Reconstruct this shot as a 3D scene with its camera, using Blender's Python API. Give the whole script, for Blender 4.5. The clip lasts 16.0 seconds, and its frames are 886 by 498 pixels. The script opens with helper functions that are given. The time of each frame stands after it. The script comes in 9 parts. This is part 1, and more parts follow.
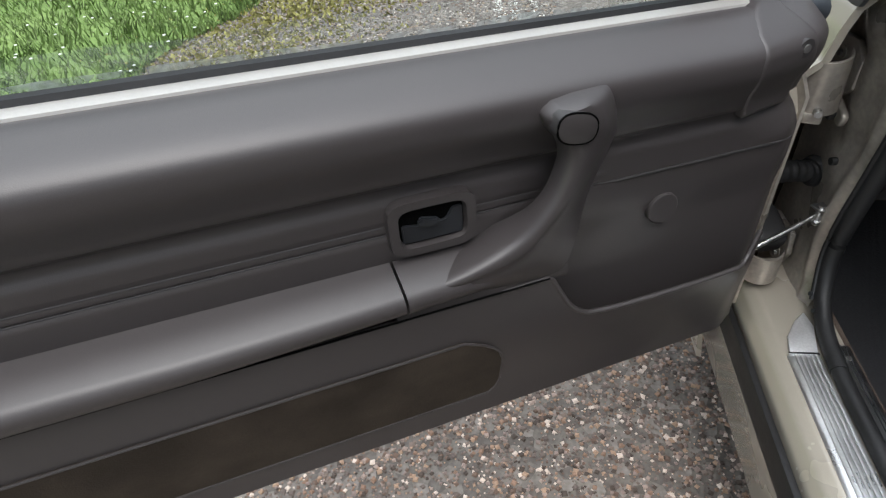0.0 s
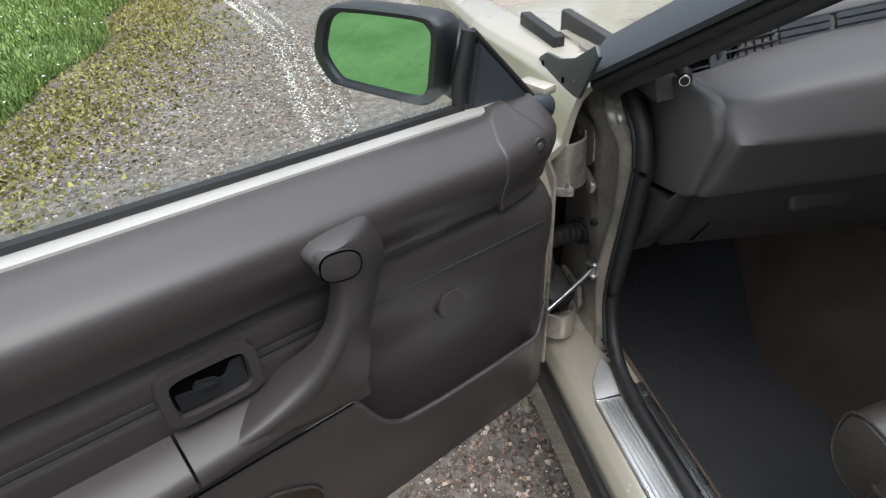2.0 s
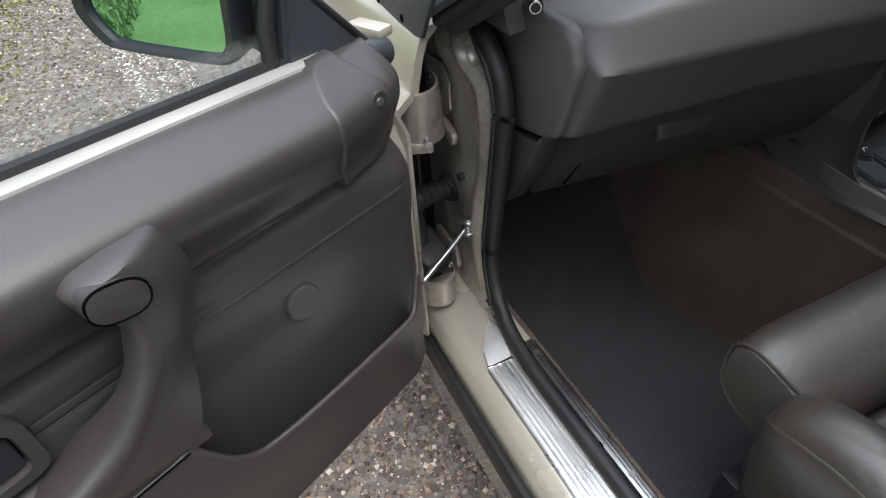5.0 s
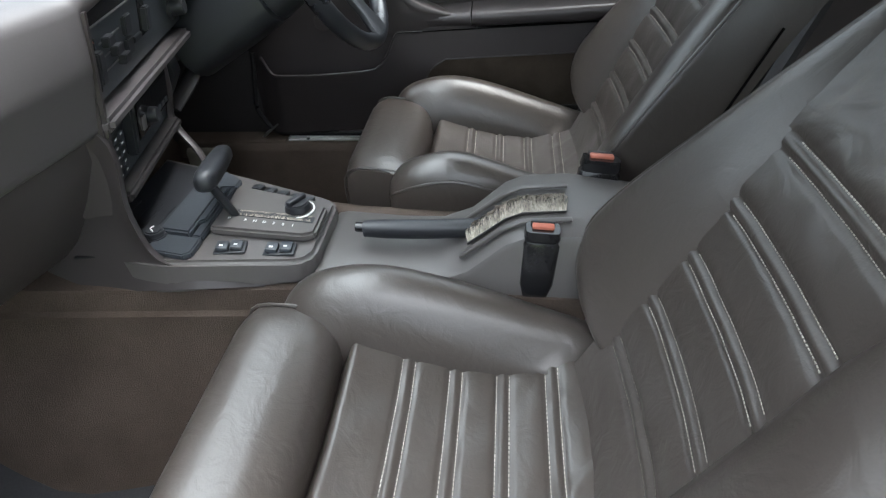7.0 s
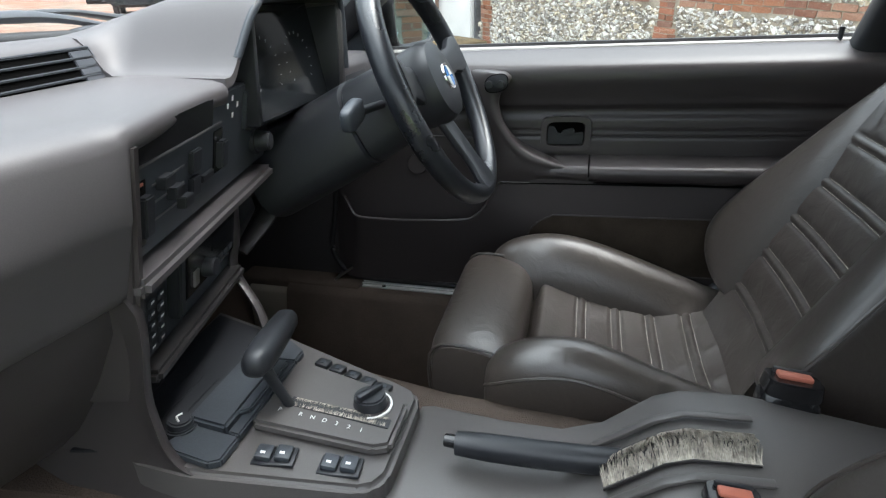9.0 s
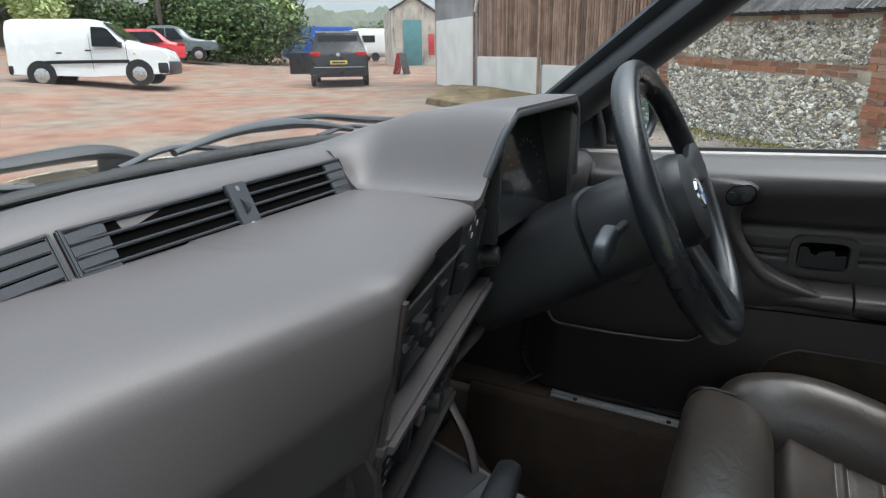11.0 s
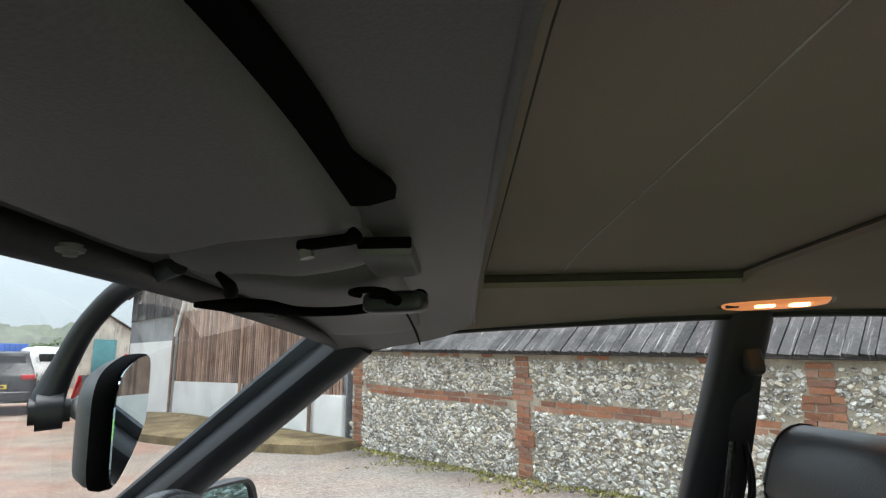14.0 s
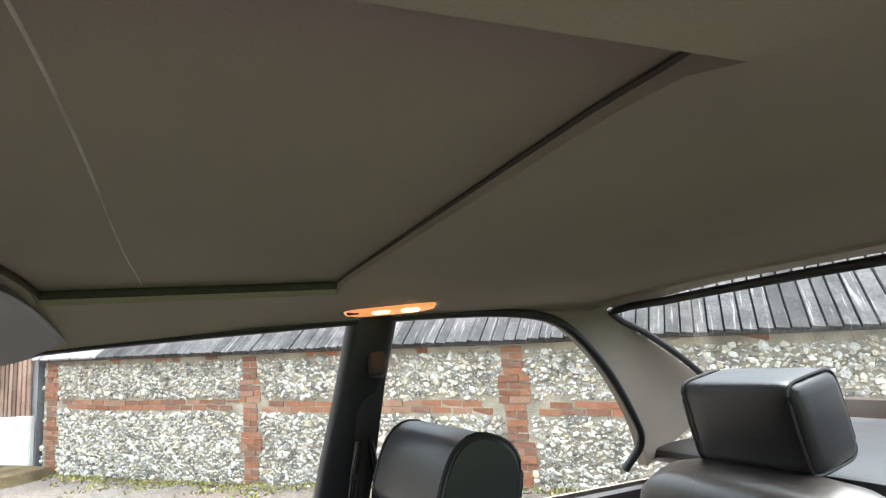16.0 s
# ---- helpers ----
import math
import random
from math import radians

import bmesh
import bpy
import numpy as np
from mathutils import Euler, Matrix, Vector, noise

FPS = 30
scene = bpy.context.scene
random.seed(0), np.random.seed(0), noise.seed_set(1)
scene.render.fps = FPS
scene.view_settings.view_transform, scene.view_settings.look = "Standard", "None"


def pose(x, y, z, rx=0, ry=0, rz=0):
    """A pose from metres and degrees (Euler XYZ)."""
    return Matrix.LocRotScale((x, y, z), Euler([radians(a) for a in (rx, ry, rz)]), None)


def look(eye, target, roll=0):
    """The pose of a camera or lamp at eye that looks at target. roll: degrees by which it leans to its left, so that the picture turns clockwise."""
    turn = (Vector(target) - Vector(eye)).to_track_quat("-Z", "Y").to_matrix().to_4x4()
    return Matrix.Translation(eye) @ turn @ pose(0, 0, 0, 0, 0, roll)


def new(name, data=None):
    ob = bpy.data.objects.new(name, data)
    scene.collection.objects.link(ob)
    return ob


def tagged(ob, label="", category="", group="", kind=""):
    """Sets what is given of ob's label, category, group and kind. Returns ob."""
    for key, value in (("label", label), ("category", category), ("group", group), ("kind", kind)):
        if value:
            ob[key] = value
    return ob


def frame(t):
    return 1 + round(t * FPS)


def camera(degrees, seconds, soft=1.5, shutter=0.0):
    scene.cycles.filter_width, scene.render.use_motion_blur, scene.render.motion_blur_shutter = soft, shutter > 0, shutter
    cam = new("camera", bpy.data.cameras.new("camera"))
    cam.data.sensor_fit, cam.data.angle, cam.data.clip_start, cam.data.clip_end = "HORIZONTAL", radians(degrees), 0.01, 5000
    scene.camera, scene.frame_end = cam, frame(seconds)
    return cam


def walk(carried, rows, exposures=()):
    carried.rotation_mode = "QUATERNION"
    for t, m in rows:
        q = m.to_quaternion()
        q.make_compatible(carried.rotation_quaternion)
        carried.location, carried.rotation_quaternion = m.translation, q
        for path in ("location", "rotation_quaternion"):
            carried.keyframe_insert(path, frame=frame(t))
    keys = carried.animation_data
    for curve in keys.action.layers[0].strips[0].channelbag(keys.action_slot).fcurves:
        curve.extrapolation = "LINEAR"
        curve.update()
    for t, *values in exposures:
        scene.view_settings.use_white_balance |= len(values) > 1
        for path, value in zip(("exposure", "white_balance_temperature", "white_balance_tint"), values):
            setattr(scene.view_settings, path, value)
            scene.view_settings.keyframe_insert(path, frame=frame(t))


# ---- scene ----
cam = camera(73.6, 16.0, 1.25)
PATH = [
    (0, (-1.11, -0.19, 1.064), (-1.353, 1.323, -0.221), -4.8),
    (0.5, (-1.091, -0.151, 1.086), (-1.136, 1.41, -0.164), -4.6),
    (1, (-1.074, -0.128, 1.095), (-0.94, 1.454, -0.12), -4.3),
    (1.5, (-1.061, -0.142, 1.086), (-0.822, 1.452, -0.098), -4.1),
    (2, (-1.044, -0.144, 1.113), (-0.749, 1.458, -0.048), -3.6),
    (2.5, (-1.056, -0.154, 1.102), (-0.73, 1.443, -0.057), -3.4),
    (3, (-1.04, -0.136, 1.098), (-0.686, 1.443, -0.077), -3.3),
    (3.2, (-1.043, -0.139, 1.092), (-0.68, 1.426, -0.099), -3.2),
    (5.3, (-0.931, -0.036, 1.069), (-0.206, 1.268, -0.263), -4.3),
    (5.5, (-0.891, -0.027, 1.074), (-0.038, 1.197, -0.259), -4.8),
    (6, (-0.798, -0.012, 1.041), (0.402, 0.875, -0.29), -4.5),
    (6.5, (-0.747, -0.066, 1.025), (0.702, 0.453, -0.252), -4.5),
    (7, (-0.698, -0.1, 0.998), (0.895, 0.108, -0.193), -3.6),
    (7.5, (-0.653, -0.093, 0.975), (1.025, -0.03, -0.111), -2.9),
    (8, (-0.598, -0.081, 0.944), (1.147, -0.025, -0.032), -1.9),
    (8.5, (-0.55, -0.061, 0.942), (1.236, 0.112, 0.059), -1.3),
    (9, (-0.484, 0.004, 0.960), (1.295, 0.416, 0.145), -0.9),
    (9.5, (-0.445, 0.085, 0.975), (1.276, 0.784, 0.232), -0.9),
    (9.7, (-0.460, 0.125, 0.977), (1.225, 0.937, 0.267), -1.0),
    (11.8, (-0.367, 0.14, 1.078), (1.332, 1.019, 0.495), -0.6),
    (12, (-0.359, 0.138, 1.096), (1.383, 0.944, 0.534), -0.3),
    (12.5, (-0.369, 0.118, 1.092), (1.484, 0.743, 0.673), -0.1),
    (13, (-0.384, 0.045, 1.076), (1.562, 0.474, 0.911), 0.2),
    (13.5, (-0.373, -0.047, 1.109), (1.608, 0.186, 1.257), -0.1),
    (14, (-0.381, -0.085, 1.143), (1.575, -0.041, 1.558), -0.6),
    (14.5, (-0.396, -0.102, 1.163), (1.516, -0.236, 1.733), -1.5),
    (15, (-0.399, -0.163, 1.163), (1.481, -0.491, 1.762), -2.7),
    (15.5, (-0.399, -0.219, 1.163), (1.451, -0.776, 1.68), -4.0),
    (16, (-0.391, -0.258, 1.159), (1.415, -1.039, 1.518), -4.7),
]
walk(cam, [(t, look(eye, target, roll)) for t, eye, target, roll in PATH], exposures=[(0, 0.82), (3.2, 0.92), (5.5, 1.22), (6.2, 1.72), (7, 2.5), (8, 2.6), (8.5, 2.42), (9.5, 1.85), (12, 1.2), (13, 1.22), (13.6, 1.42), (14, 1.66), (14.5, 2.02), (15, 2.32), (16, 2.42)])

# ---- world and light ----
world = bpy.data.worlds.new("overcast_sky")
scene.world = world
world.use_nodes = True
wn = world.node_tree
bg = wn.nodes["Background"]
sky = wn.nodes.new("ShaderNodeTexSky")
sky.sky_type = "NISHITA"
sky.sun_disc = False
sky.sun_elevation = radians(69)
sky.sun_rotation = radians(167)
sky.air_density, sky.dust_density, sky.ozone_density = 1.0, 6.0, 1.0
# thick cloud: grey, three times as bright overhead as at the horizon
geo = wn.nodes.new("ShaderNodeTexCoord")
sep = wn.nodes.new("ShaderNodeSeparateXYZ")
wn.links.new(geo.outputs["Generated"], sep.inputs[0])
cloud = wn.nodes.new("ShaderNodeValToRGB")
cloud.color_ramp.elements[0].position, cloud.color_ramp.elements[1].position = 0.0, 1.0
cloud.color_ramp.elements[0].color, cloud.color_ramp.elements[1].color = (1.9, 2.15, 2.35, 1), (15.5, 16.5, 17.8, 1)
low = cloud.color_ramp.elements.new(0.35)
low.color = (2.35, 2.65, 2.9, 1)
mid = cloud.color_ramp.elements.new(0.62)
mid.color = (3.1, 3.45, 3.75, 1)
wn.links.new(sep.outputs[2], cloud.inputs[0])
milk = wn.nodes.new("ShaderNodeMix")
milk.data_type = "RGBA"
milk.inputs[0].default_value = 0.88
wn.links.new(sky.outputs[0], milk.inputs[6])
wn.links.new(cloud.outputs[0], milk.inputs[7])
wn.links.new(milk.outputs[2], bg.inputs[0])
bg.inputs[1].default_value = 0.15
sun_data = bpy.data.lights.new("sun", "SUN")
sun_data.energy, sun_data.angle, sun_data.color = 1.0, radians(40), (1.0, 0.98, 0.96)
sun = new("sun", sun_data)
sun.matrix_world = look((1.0, -4.5, 12.0), (0, 0, 0))




# ---- materials ----
def material(name, color, rough=0.6, metal=0.0, vary=0.25, scale=6.0, fine=90.0, bump=0.15, depth=0.002,
             second=None, mix=0.5, coat=0.0, spec=0.5, rand=0.0, palette=None, kind="NOISE", rough_vary=0.12):
    m = bpy.data.materials.new(name)
    m.use_nodes = True
    nt = m.node_tree
    b = nt.nodes["Principled BSDF"]
    L = nt.links.new
    tc = nt.nodes.new("ShaderNodeTexCoord")
    big = nt.nodes.new("ShaderNodeTexNoise")
    big.inputs["Scale"].default_value = scale
    big.inputs["Detail"].default_value = 5
    L(tc.outputs["Object"], big.inputs["Vector"])
    if kind == "VORONOI":
        small = nt.nodes.new("ShaderNodeTexVoronoi")
        small.inputs["Scale"].default_value = fine
        fac = small.outputs["Distance"]
    else:
        small = nt.nodes.new("ShaderNodeTexNoise")
        small.inputs["Scale"].default_value = fine
        small.inputs["Detail"].default_value = 4
        fac = small.outputs["Fac"]
    L(tc.outputs["Object"], small.inputs["Vector"])
    ramp = nt.nodes.new("ShaderNodeValToRGB")
    c = Vector(color[:3])
    d = Vector(second[:3]) if second else c * (1 + vary)
    e = c * (1 - vary) if not second else c
    ramp.color_ramp.elements[0].position, ramp.color_ramp.elements[1].position = 0.5 - 0.25 * mix - 0.05, 0.5 + 0.25 * mix + 0.05
    ramp.color_ramp.elements[0].color, ramp.color_ramp.elements[1].color = (*e, 1), (*d, 1)
    L(big.outputs["Fac"], ramp.inputs[0])
    col = ramp.outputs[0]
    oi = nt.nodes.new("ShaderNodeObjectInfo")
    geo = nt.nodes.new("ShaderNodeNewGeometry")
    add = nt.nodes.new("ShaderNodeMath")
    add.operation = "ADD"
    fr = nt.nodes.new("ShaderNodeMath")
    fr.operation = "FRACT"
    L(oi.outputs["Random"], add.inputs[0])
    L(geo.outputs["Random Per Island"], add.inputs[1])
    L(add.outputs[0], fr.inputs[0])
    if palette:
        pal = nt.nodes.new("ShaderNodeValToRGB")
        pal.color_ramp.interpolation = "CONSTANT"
        while len(pal.color_ramp.elements) < len(palette):
            pal.color_ramp.elements.new(0.5)
        for i, (el, tone) in enumerate(zip(pal.color_ramp.elements, palette)):
            el.position, el.color = i / len(palette), (*tone, 1)
        L(fr.outputs[0], pal.inputs[0])
        blend = nt.nodes.new("ShaderNodeMix")
        blend.data_type = "RGBA"
        blend.inputs[0].default_value = 0.72
        L(col, blend.inputs[6])
        L(pal.outputs[0], blend.inputs[7])
        col = blend.outputs[2]
    grain = nt.nodes.new("ShaderNodeMix")
    grain.data_type, grain.blend_type = "RGBA", "MULTIPLY"
    grain.inputs[0].default_value = min(1.0, vary * 1.6)
    gr = nt.nodes.new("ShaderNodeValToRGB")
    gr.color_ramp.elements[0].position, gr.color_ramp.elements[1].position = 0.25, 0.75
    gr.color_ramp.elements[0].color, gr.color_ramp.elements[1].color = (0.55, 0.55, 0.55, 1), (1.3, 1.3, 1.3, 1)
    L(fac, gr.inputs[0])
    L(col, grain.inputs[6])
    L(gr.outputs[0], grain.inputs[7])
    col = grain.outputs[2]
    if rand:
        hs = nt.nodes.new("ShaderNodeHueSaturation")
        mr = nt.nodes.new("ShaderNodeMapRange")
        mr.inputs[3].default_value, mr.inputs[4].default_value = 1 - rand, 1 + rand
        L(fr.outputs[0], mr.inputs[0])
        L(mr.outputs[0], hs.inputs["Value"])
        L(col, hs.inputs["Color"])
        col = hs.outputs[0]
    L(col, b.inputs["Base Color"])
    b.inputs["Metallic"].default_value = metal
    b.inputs["Specular IOR Level"].default_value = spec
    rr = nt.nodes.new("ShaderNodeMapRange")
    rr.inputs[3].default_value, rr.inputs[4].default_value = max(0.02, rough - rough_vary), min(1, rough + rough_vary)
    L(big.outputs["Fac"], rr.inputs[0])
    L(rr.outputs[0], b.inputs["Roughness"])
    if coat:
        b.inputs["Coat Weight"].default_value = coat
        b.inputs["Coat Roughness"].default_value = 0.08
    if bump:
        bp = nt.nodes.new("ShaderNodeBump")
        bp.inputs["Strength"].default_value = bump
        bp.inputs["Distance"].default_value = depth
        L(fac, bp.inputs["Height"])
        L(bp.outputs[0], b.inputs["Normal"])
    return m


VINYL = material("taupe_vinyl", (0.0490, 0.0428, 0.0428), 0.36, vary=0.07, scale=4, fine=900, bump=0.12, depth=0.0006, kind="VORONOI", spec=0.5, rough_vary=0.05)
VINYL_DARK = material("dark_taupe_plastic", (0.036, 0.033, 0.033), 0.5, vary=0.1, scale=5, fine=700, bump=0.12, depth=0.0006, kind="VORONOI")
DASH = material("grey_taupe_dashboard_foam", (0.083, 0.076, 0.078), 0.45, spec=0.5, vary=0.06, scale=4, fine=900, bump=0.06, depth=0.0006, kind="VORONOI", rough_vary=0.05)
LEATHER = material("brown_grey_leather", (0.053, 0.0440, 0.0385), 0.345, vary=0.06, scale=5, fine=420, bump=0.10, depth=0.0006, kind="VORONOI", spec=0.8, rough_vary=0.035)


def wrinkle(m, scale, depth, strength):
    """Soft hide wrinkles under the fine grain."""
    nt = m.node_tree
    fine = [n for n in nt.nodes if n.type == "BUMP"][0]
    tc = [n for n in nt.nodes if n.type == "TEX_COORD"][0]
    t = nt.nodes.new("ShaderNodeTexNoise")
    t.inputs["Scale"].default_value, t.inputs["Detail"].default_value, t.inputs["Distortion"].default_value = scale, 3.0, 1.4
    nt.links.new(tc.outputs["Object"], t.inputs["Vector"])
    b = nt.nodes.new("ShaderNodeBump")
    b.inputs["Strength"].default_value, b.inputs["Distance"].default_value = strength, depth
    nt.links.new(t.outputs["Fac"], b.inputs["Height"])
    nt.links.new(b.outputs[0], fine.inputs["Normal"])


wrinkle(LEATHER, 30.0, 0.003, 0.32)
CONSOLE = material("satin_taupe_console_plastic", (0.088, 0.081, 0.078), 0.40, vary=0.08, scale=5, fine=800, bump=0.12, depth=0.0005, kind="VORONOI", rough_vary=0.06)
FLOOR_CARPET = material("dark_brown_floor_carpet", (0.075, 0.059, 0.049), 0.95, vary=0.35, scale=7, fine=600, bump=0.9, depth=0.004, second=(0.115, 0.092, 0.077), spec=0.1)
LEATHER_DARK = material("worn_dark_leather", (0.028, 0.027, 0.028), 0.36, vary=0.12, scale=9, fine=420, bump=0.2, depth=0.0008, kind="VORONOI")
THREAD = material("pale_stitching", (0.42, 0.39, 0.34), 0.85, vary=0.25, scale=60, fine=500, bump=0)
CARPET = material("brown_carpet", (0.082, 0.062, 0.051), 0.95, vary=0.35, scale=7, fine=600, bump=0.9, depth=0.004, second=(0.125, 0.096, 0.079), spec=0.1)
SUEDE = material("brown_suede_pad", (0.052, 0.041, 0.032), 0.95, vary=0.3, scale=12, fine=600, bump=0.5, depth=0.002, spec=0.1)
MAT = material("dark_ribbed_rubber_mat", (0.025, 0.025, 0.028), 0.8, vary=0.3, scale=5, fine=300, bump=0.4, depth=0.002)
RUBBER = material("black_rubber_seal", (0.014, 0.014, 0.015), 0.55, vary=0.25, scale=12, fine=200, bump=0.15)
BLACK = material("black_plastic", (0.0185, 0.0200, 0.0235), 0.42, vary=0.2, scale=10, fine=500, bump=0.1, depth=0.0006)
BLACK_GLOSS = material("glossy_black_plastic", (0.012, 0.012, 0.013), 0.14, vary=0.2, scale=10, fine=300, bump=0)
RIM = material("polished_black_leather", (0.017, 0.019, 0.023), 0.30, vary=0.2, scale=9, fine=420, bump=0.12, depth=0.0006, kind="VORONOI", spec=0.7)
NAVY = material("faded_black_trim", (0.040, 0.046, 0.054), 0.40, vary=0.15, scale=8, fine=600, bump=0.12, depth=0.0006, kind="VORONOI")
PAINT = material("champagne_metallic_paint", (0.44, 0.40, 0.335), 0.27, metal=0.20, vary=0.05, scale=3, fine=900, bump=0.0, coat=0.7)
JAMB = material("dusty_champagne_paint", (0.38, 0.345, 0.305), 0.30, metal=0.50, vary=0.28, scale=10, fine=120, bump=0.08)
GREY_STEEL = material("dull_grey_steel", (0.24, 0.235, 0.23), 0.40, metal=0.8, vary=0.3, scale=20, fine=200, bump=0.1)
ALU = material("brushed_aluminium", (0.62, 0.62, 0.62), 0.30, metal=1.0, vary=0.12, scale=14, fine=300, bump=0.06)
TREAD = material("bright_tread_metal", (0.72, 0.72, 0.72), 0.42, metal=0.35, vary=0.12, scale=14, fine=300, bump=0.06)
SATIN = material("satin_aluminium", (0.68, 0.68, 0.68), 0.55, metal=0.85, vary=0.15, scale=14, fine=300, bump=0.06)
CHROME = material("chrome", (0.75, 0.76, 0.78), 0.12, metal=1.0, vary=0.05, scale=10, fine=200, bump=0)
HEADLINER = material("grey_brown_roof_cloth", (0.285, 0.238, 0.197), 0.95, vary=0.1, scale=3, fine=1100, bump=0.3, depth=0.001, spec=0.1)
SHELL = material("mirror_shell_plastic", (0.062, 0.064, 0.068), 0.42, 0.0, 0.15, 8.0, 220.0, 0.12, 0.0006)
VISOR = material("slate_grey_vinyl", (0.110, 0.104, 0.108), 0.6, vary=0.1, scale=6, fine=700, bump=0.2, depth=0.0007, kind="VORONOI")
# near-black for black parts, and in place of shade in gaps and hollows
SEAM = material("near_black_parts_and_shade", (0.003, 0.003, 0.003), 0.9, vary=0.2, bump=0, spec=0.03)
# brown tone for the soft shade in the sunroof gaps
SHADOW_GAP = material("sunroof_gap_shade", (0.07, 0.062, 0.053), 0.95, vary=0.2, bump=0, spec=0.05)
SILVER = material("pale_silver_paint", (0.42, 0.40, 0.375), 0.34, metal=0.3, vary=0.06, scale=6, fine=400, bump=0.02, coat=0.3)
WHITE_INK = material("white_print", (0.72, 0.72, 0.70), 0.6, vary=0.05, bump=0)
RED = material("orange_red_plastic", (0.45, 0.14, 0.09), 0.5, vary=0.1, bump=0)
BRISTLE = material("pale_brush_bristles", (0.35, 0.315, 0.265), 0.9, vary=0.4, scale=80, fine=400, bump=0, rand=0.25)
BLUE = material("blue_enamel", (0.05, 0.22, 0.55), 0.25, vary=0.05, bump=0)
GRAVEL = material("grey_gravel_ground", (0.115, 0.105, 0.098), 0.95, vary=0.5, scale=3.0, fine=60, bump=1.0, depth=0.02, second=(0.24, 0.215, 0.19), kind="VORONOI", spec=0.2)
STONES = material("mixed_gravel_stones", (0.15, 0.12, 0.10), 0.8, vary=0.3, scale=30, fine=200, bump=0.3, second=(0.26, 0.21, 0.17), rand=0.35,
                  palette=((0.07, 0.055, 0.045), (0.15, 0.135, 0.13), (0.20, 0.175, 0.16), (0.12, 0.08, 0.058), (0.25, 0.15, 0.10), (0.34, 0.30, 0.27), (0.09, 0.08, 0.078), (0.30, 0.22, 0.15), (0.17, 0.155, 0.15), (0.46, 0.42, 0.38)))
RED_STONES = material("reddish_gravel_stones", (0.19, 0.14, 0.11), 0.8, vary=0.3, scale=30, fine=200, bump=0.3, second=(0.32, 0.235, 0.18), rand=0.4,
                      palette=((0.065, 0.046, 0.038), (0.174, 0.138, 0.123), (0.246, 0.189, 0.160), (0.145, 0.087, 0.061), (0.290, 0.167, 0.109), (0.377, 0.290, 0.246), (0.102, 0.080, 0.072), (0.348, 0.225, 0.145), (0.189, 0.145, 0.131), (0.580, 0.493, 0.420)))
GRASS = material("green_grass", (0.105, 0.165, 0.045), 0.8, vary=0.3, scale=2.0, fine=30, bump=0, second=(0.165, 0.235, 0.075), rand=0.45, spec=0.2)
STRAW = material("straw_and_earth", (0.095, 0.070, 0.043), 0.95, vary=0.4, scale=2.5, fine=40, bump=0.6, depth=0.03, second=(0.22, 0.17, 0.095), spec=0.1)
DRY = material("dry_straw_litter", (0.30, 0.24, 0.14), 0.95, vary=0.4, scale=6, fine=60, bump=0, second=(0.42, 0.35, 0.22), rand=0.5, spec=0.1)
MOSS = material("yellow_green_moss", (0.25, 0.23, 0.075), 0.95, vary=0.4, scale=6, fine=60, bump=0.6, depth=0.02, second=(0.36, 0.34, 0.13), rand=0.45, spec=0.1)
PETAL_STREAK = material("white_petals_and_streak", (0.8, 0.8, 0.76), 0.8, vary=0.05, bump=0)


def fleck(m, color, scale, low, high, stretch=None, turn=0.0):
    """Worn patches of another colour over a material; stretch draws them out along turned axes."""
    nt = m.node_tree
    b = nt.nodes["Principled BSDF"]
    tc = [n for n in nt.nodes if n.type == "TEX_COORD"][0]
    src = tc.outputs["Object"]
    if stretch:
        mp = nt.nodes.new("ShaderNodeMapping")
        mp.vector_type = "TEXTURE"
        mp.inputs["Rotation"].default_value = (0, 0, radians(turn))
        mp.inputs["Scale"].default_value = stretch
        nt.links.new(src, mp.inputs["Vector"])
        src = mp.outputs[0]
    t = nt.nodes.new("ShaderNodeTexNoise")
    t.inputs["Scale"].default_value, t.inputs["Detail"].default_value, t.inputs["Roughness"].default_value = scale, 5.0, 0.62
    nt.links.new(src, t.inputs["Vector"])
    mr = nt.nodes.new("ShaderNodeMapRange")
    mr.inputs[1].default_value, mr.inputs[2].default_value = low, high
    nt.links.new(t.outputs["Fac"], mr.inputs[0])
    x = nt.nodes.new("ShaderNodeMix")
    x.data_type = "RGBA"
    x.inputs[7].default_value = (*color, 1)
    nt.links.new(mr.outputs[0], x.inputs[0])
    nt.links.new(b.inputs["Base Color"].links[0].from_socket, x.inputs[6])
    nt.links.new(x.outputs[2], b.inputs["Base Color"])


FLINT = material("split_flint", (0.27, 0.245, 0.21), 0.55, vary=0.5, scale=26, fine=70, bump=0.6, depth=0.008, second=(0.62, 0.585, 0.52), mix=0.5, rand=0.3,
                 palette=((0.16, 0.145, 0.13), (0.46, 0.42, 0.36), (0.72, 0.69, 0.62), (0.26, 0.24, 0.215), (0.80, 0.78, 0.73), (0.50, 0.43, 0.33), (0.86, 0.85, 0.81), (0.34, 0.32, 0.30), (0.62, 0.53, 0.37), (0.74, 0.71, 0.63)))
fleck(FLINT, (0.84, 0.82, 0.77), 38.0, 0.54, 0.62)
fleck(FLINT, (0.085, 0.08, 0.075), 52.0, 0.60, 0.66)
MORTAR = material("lime_mortar", (0.36, 0.315, 0.245), 0.95, vary=0.35, scale=4, fine=60, bump=0.7, depth=0.01)
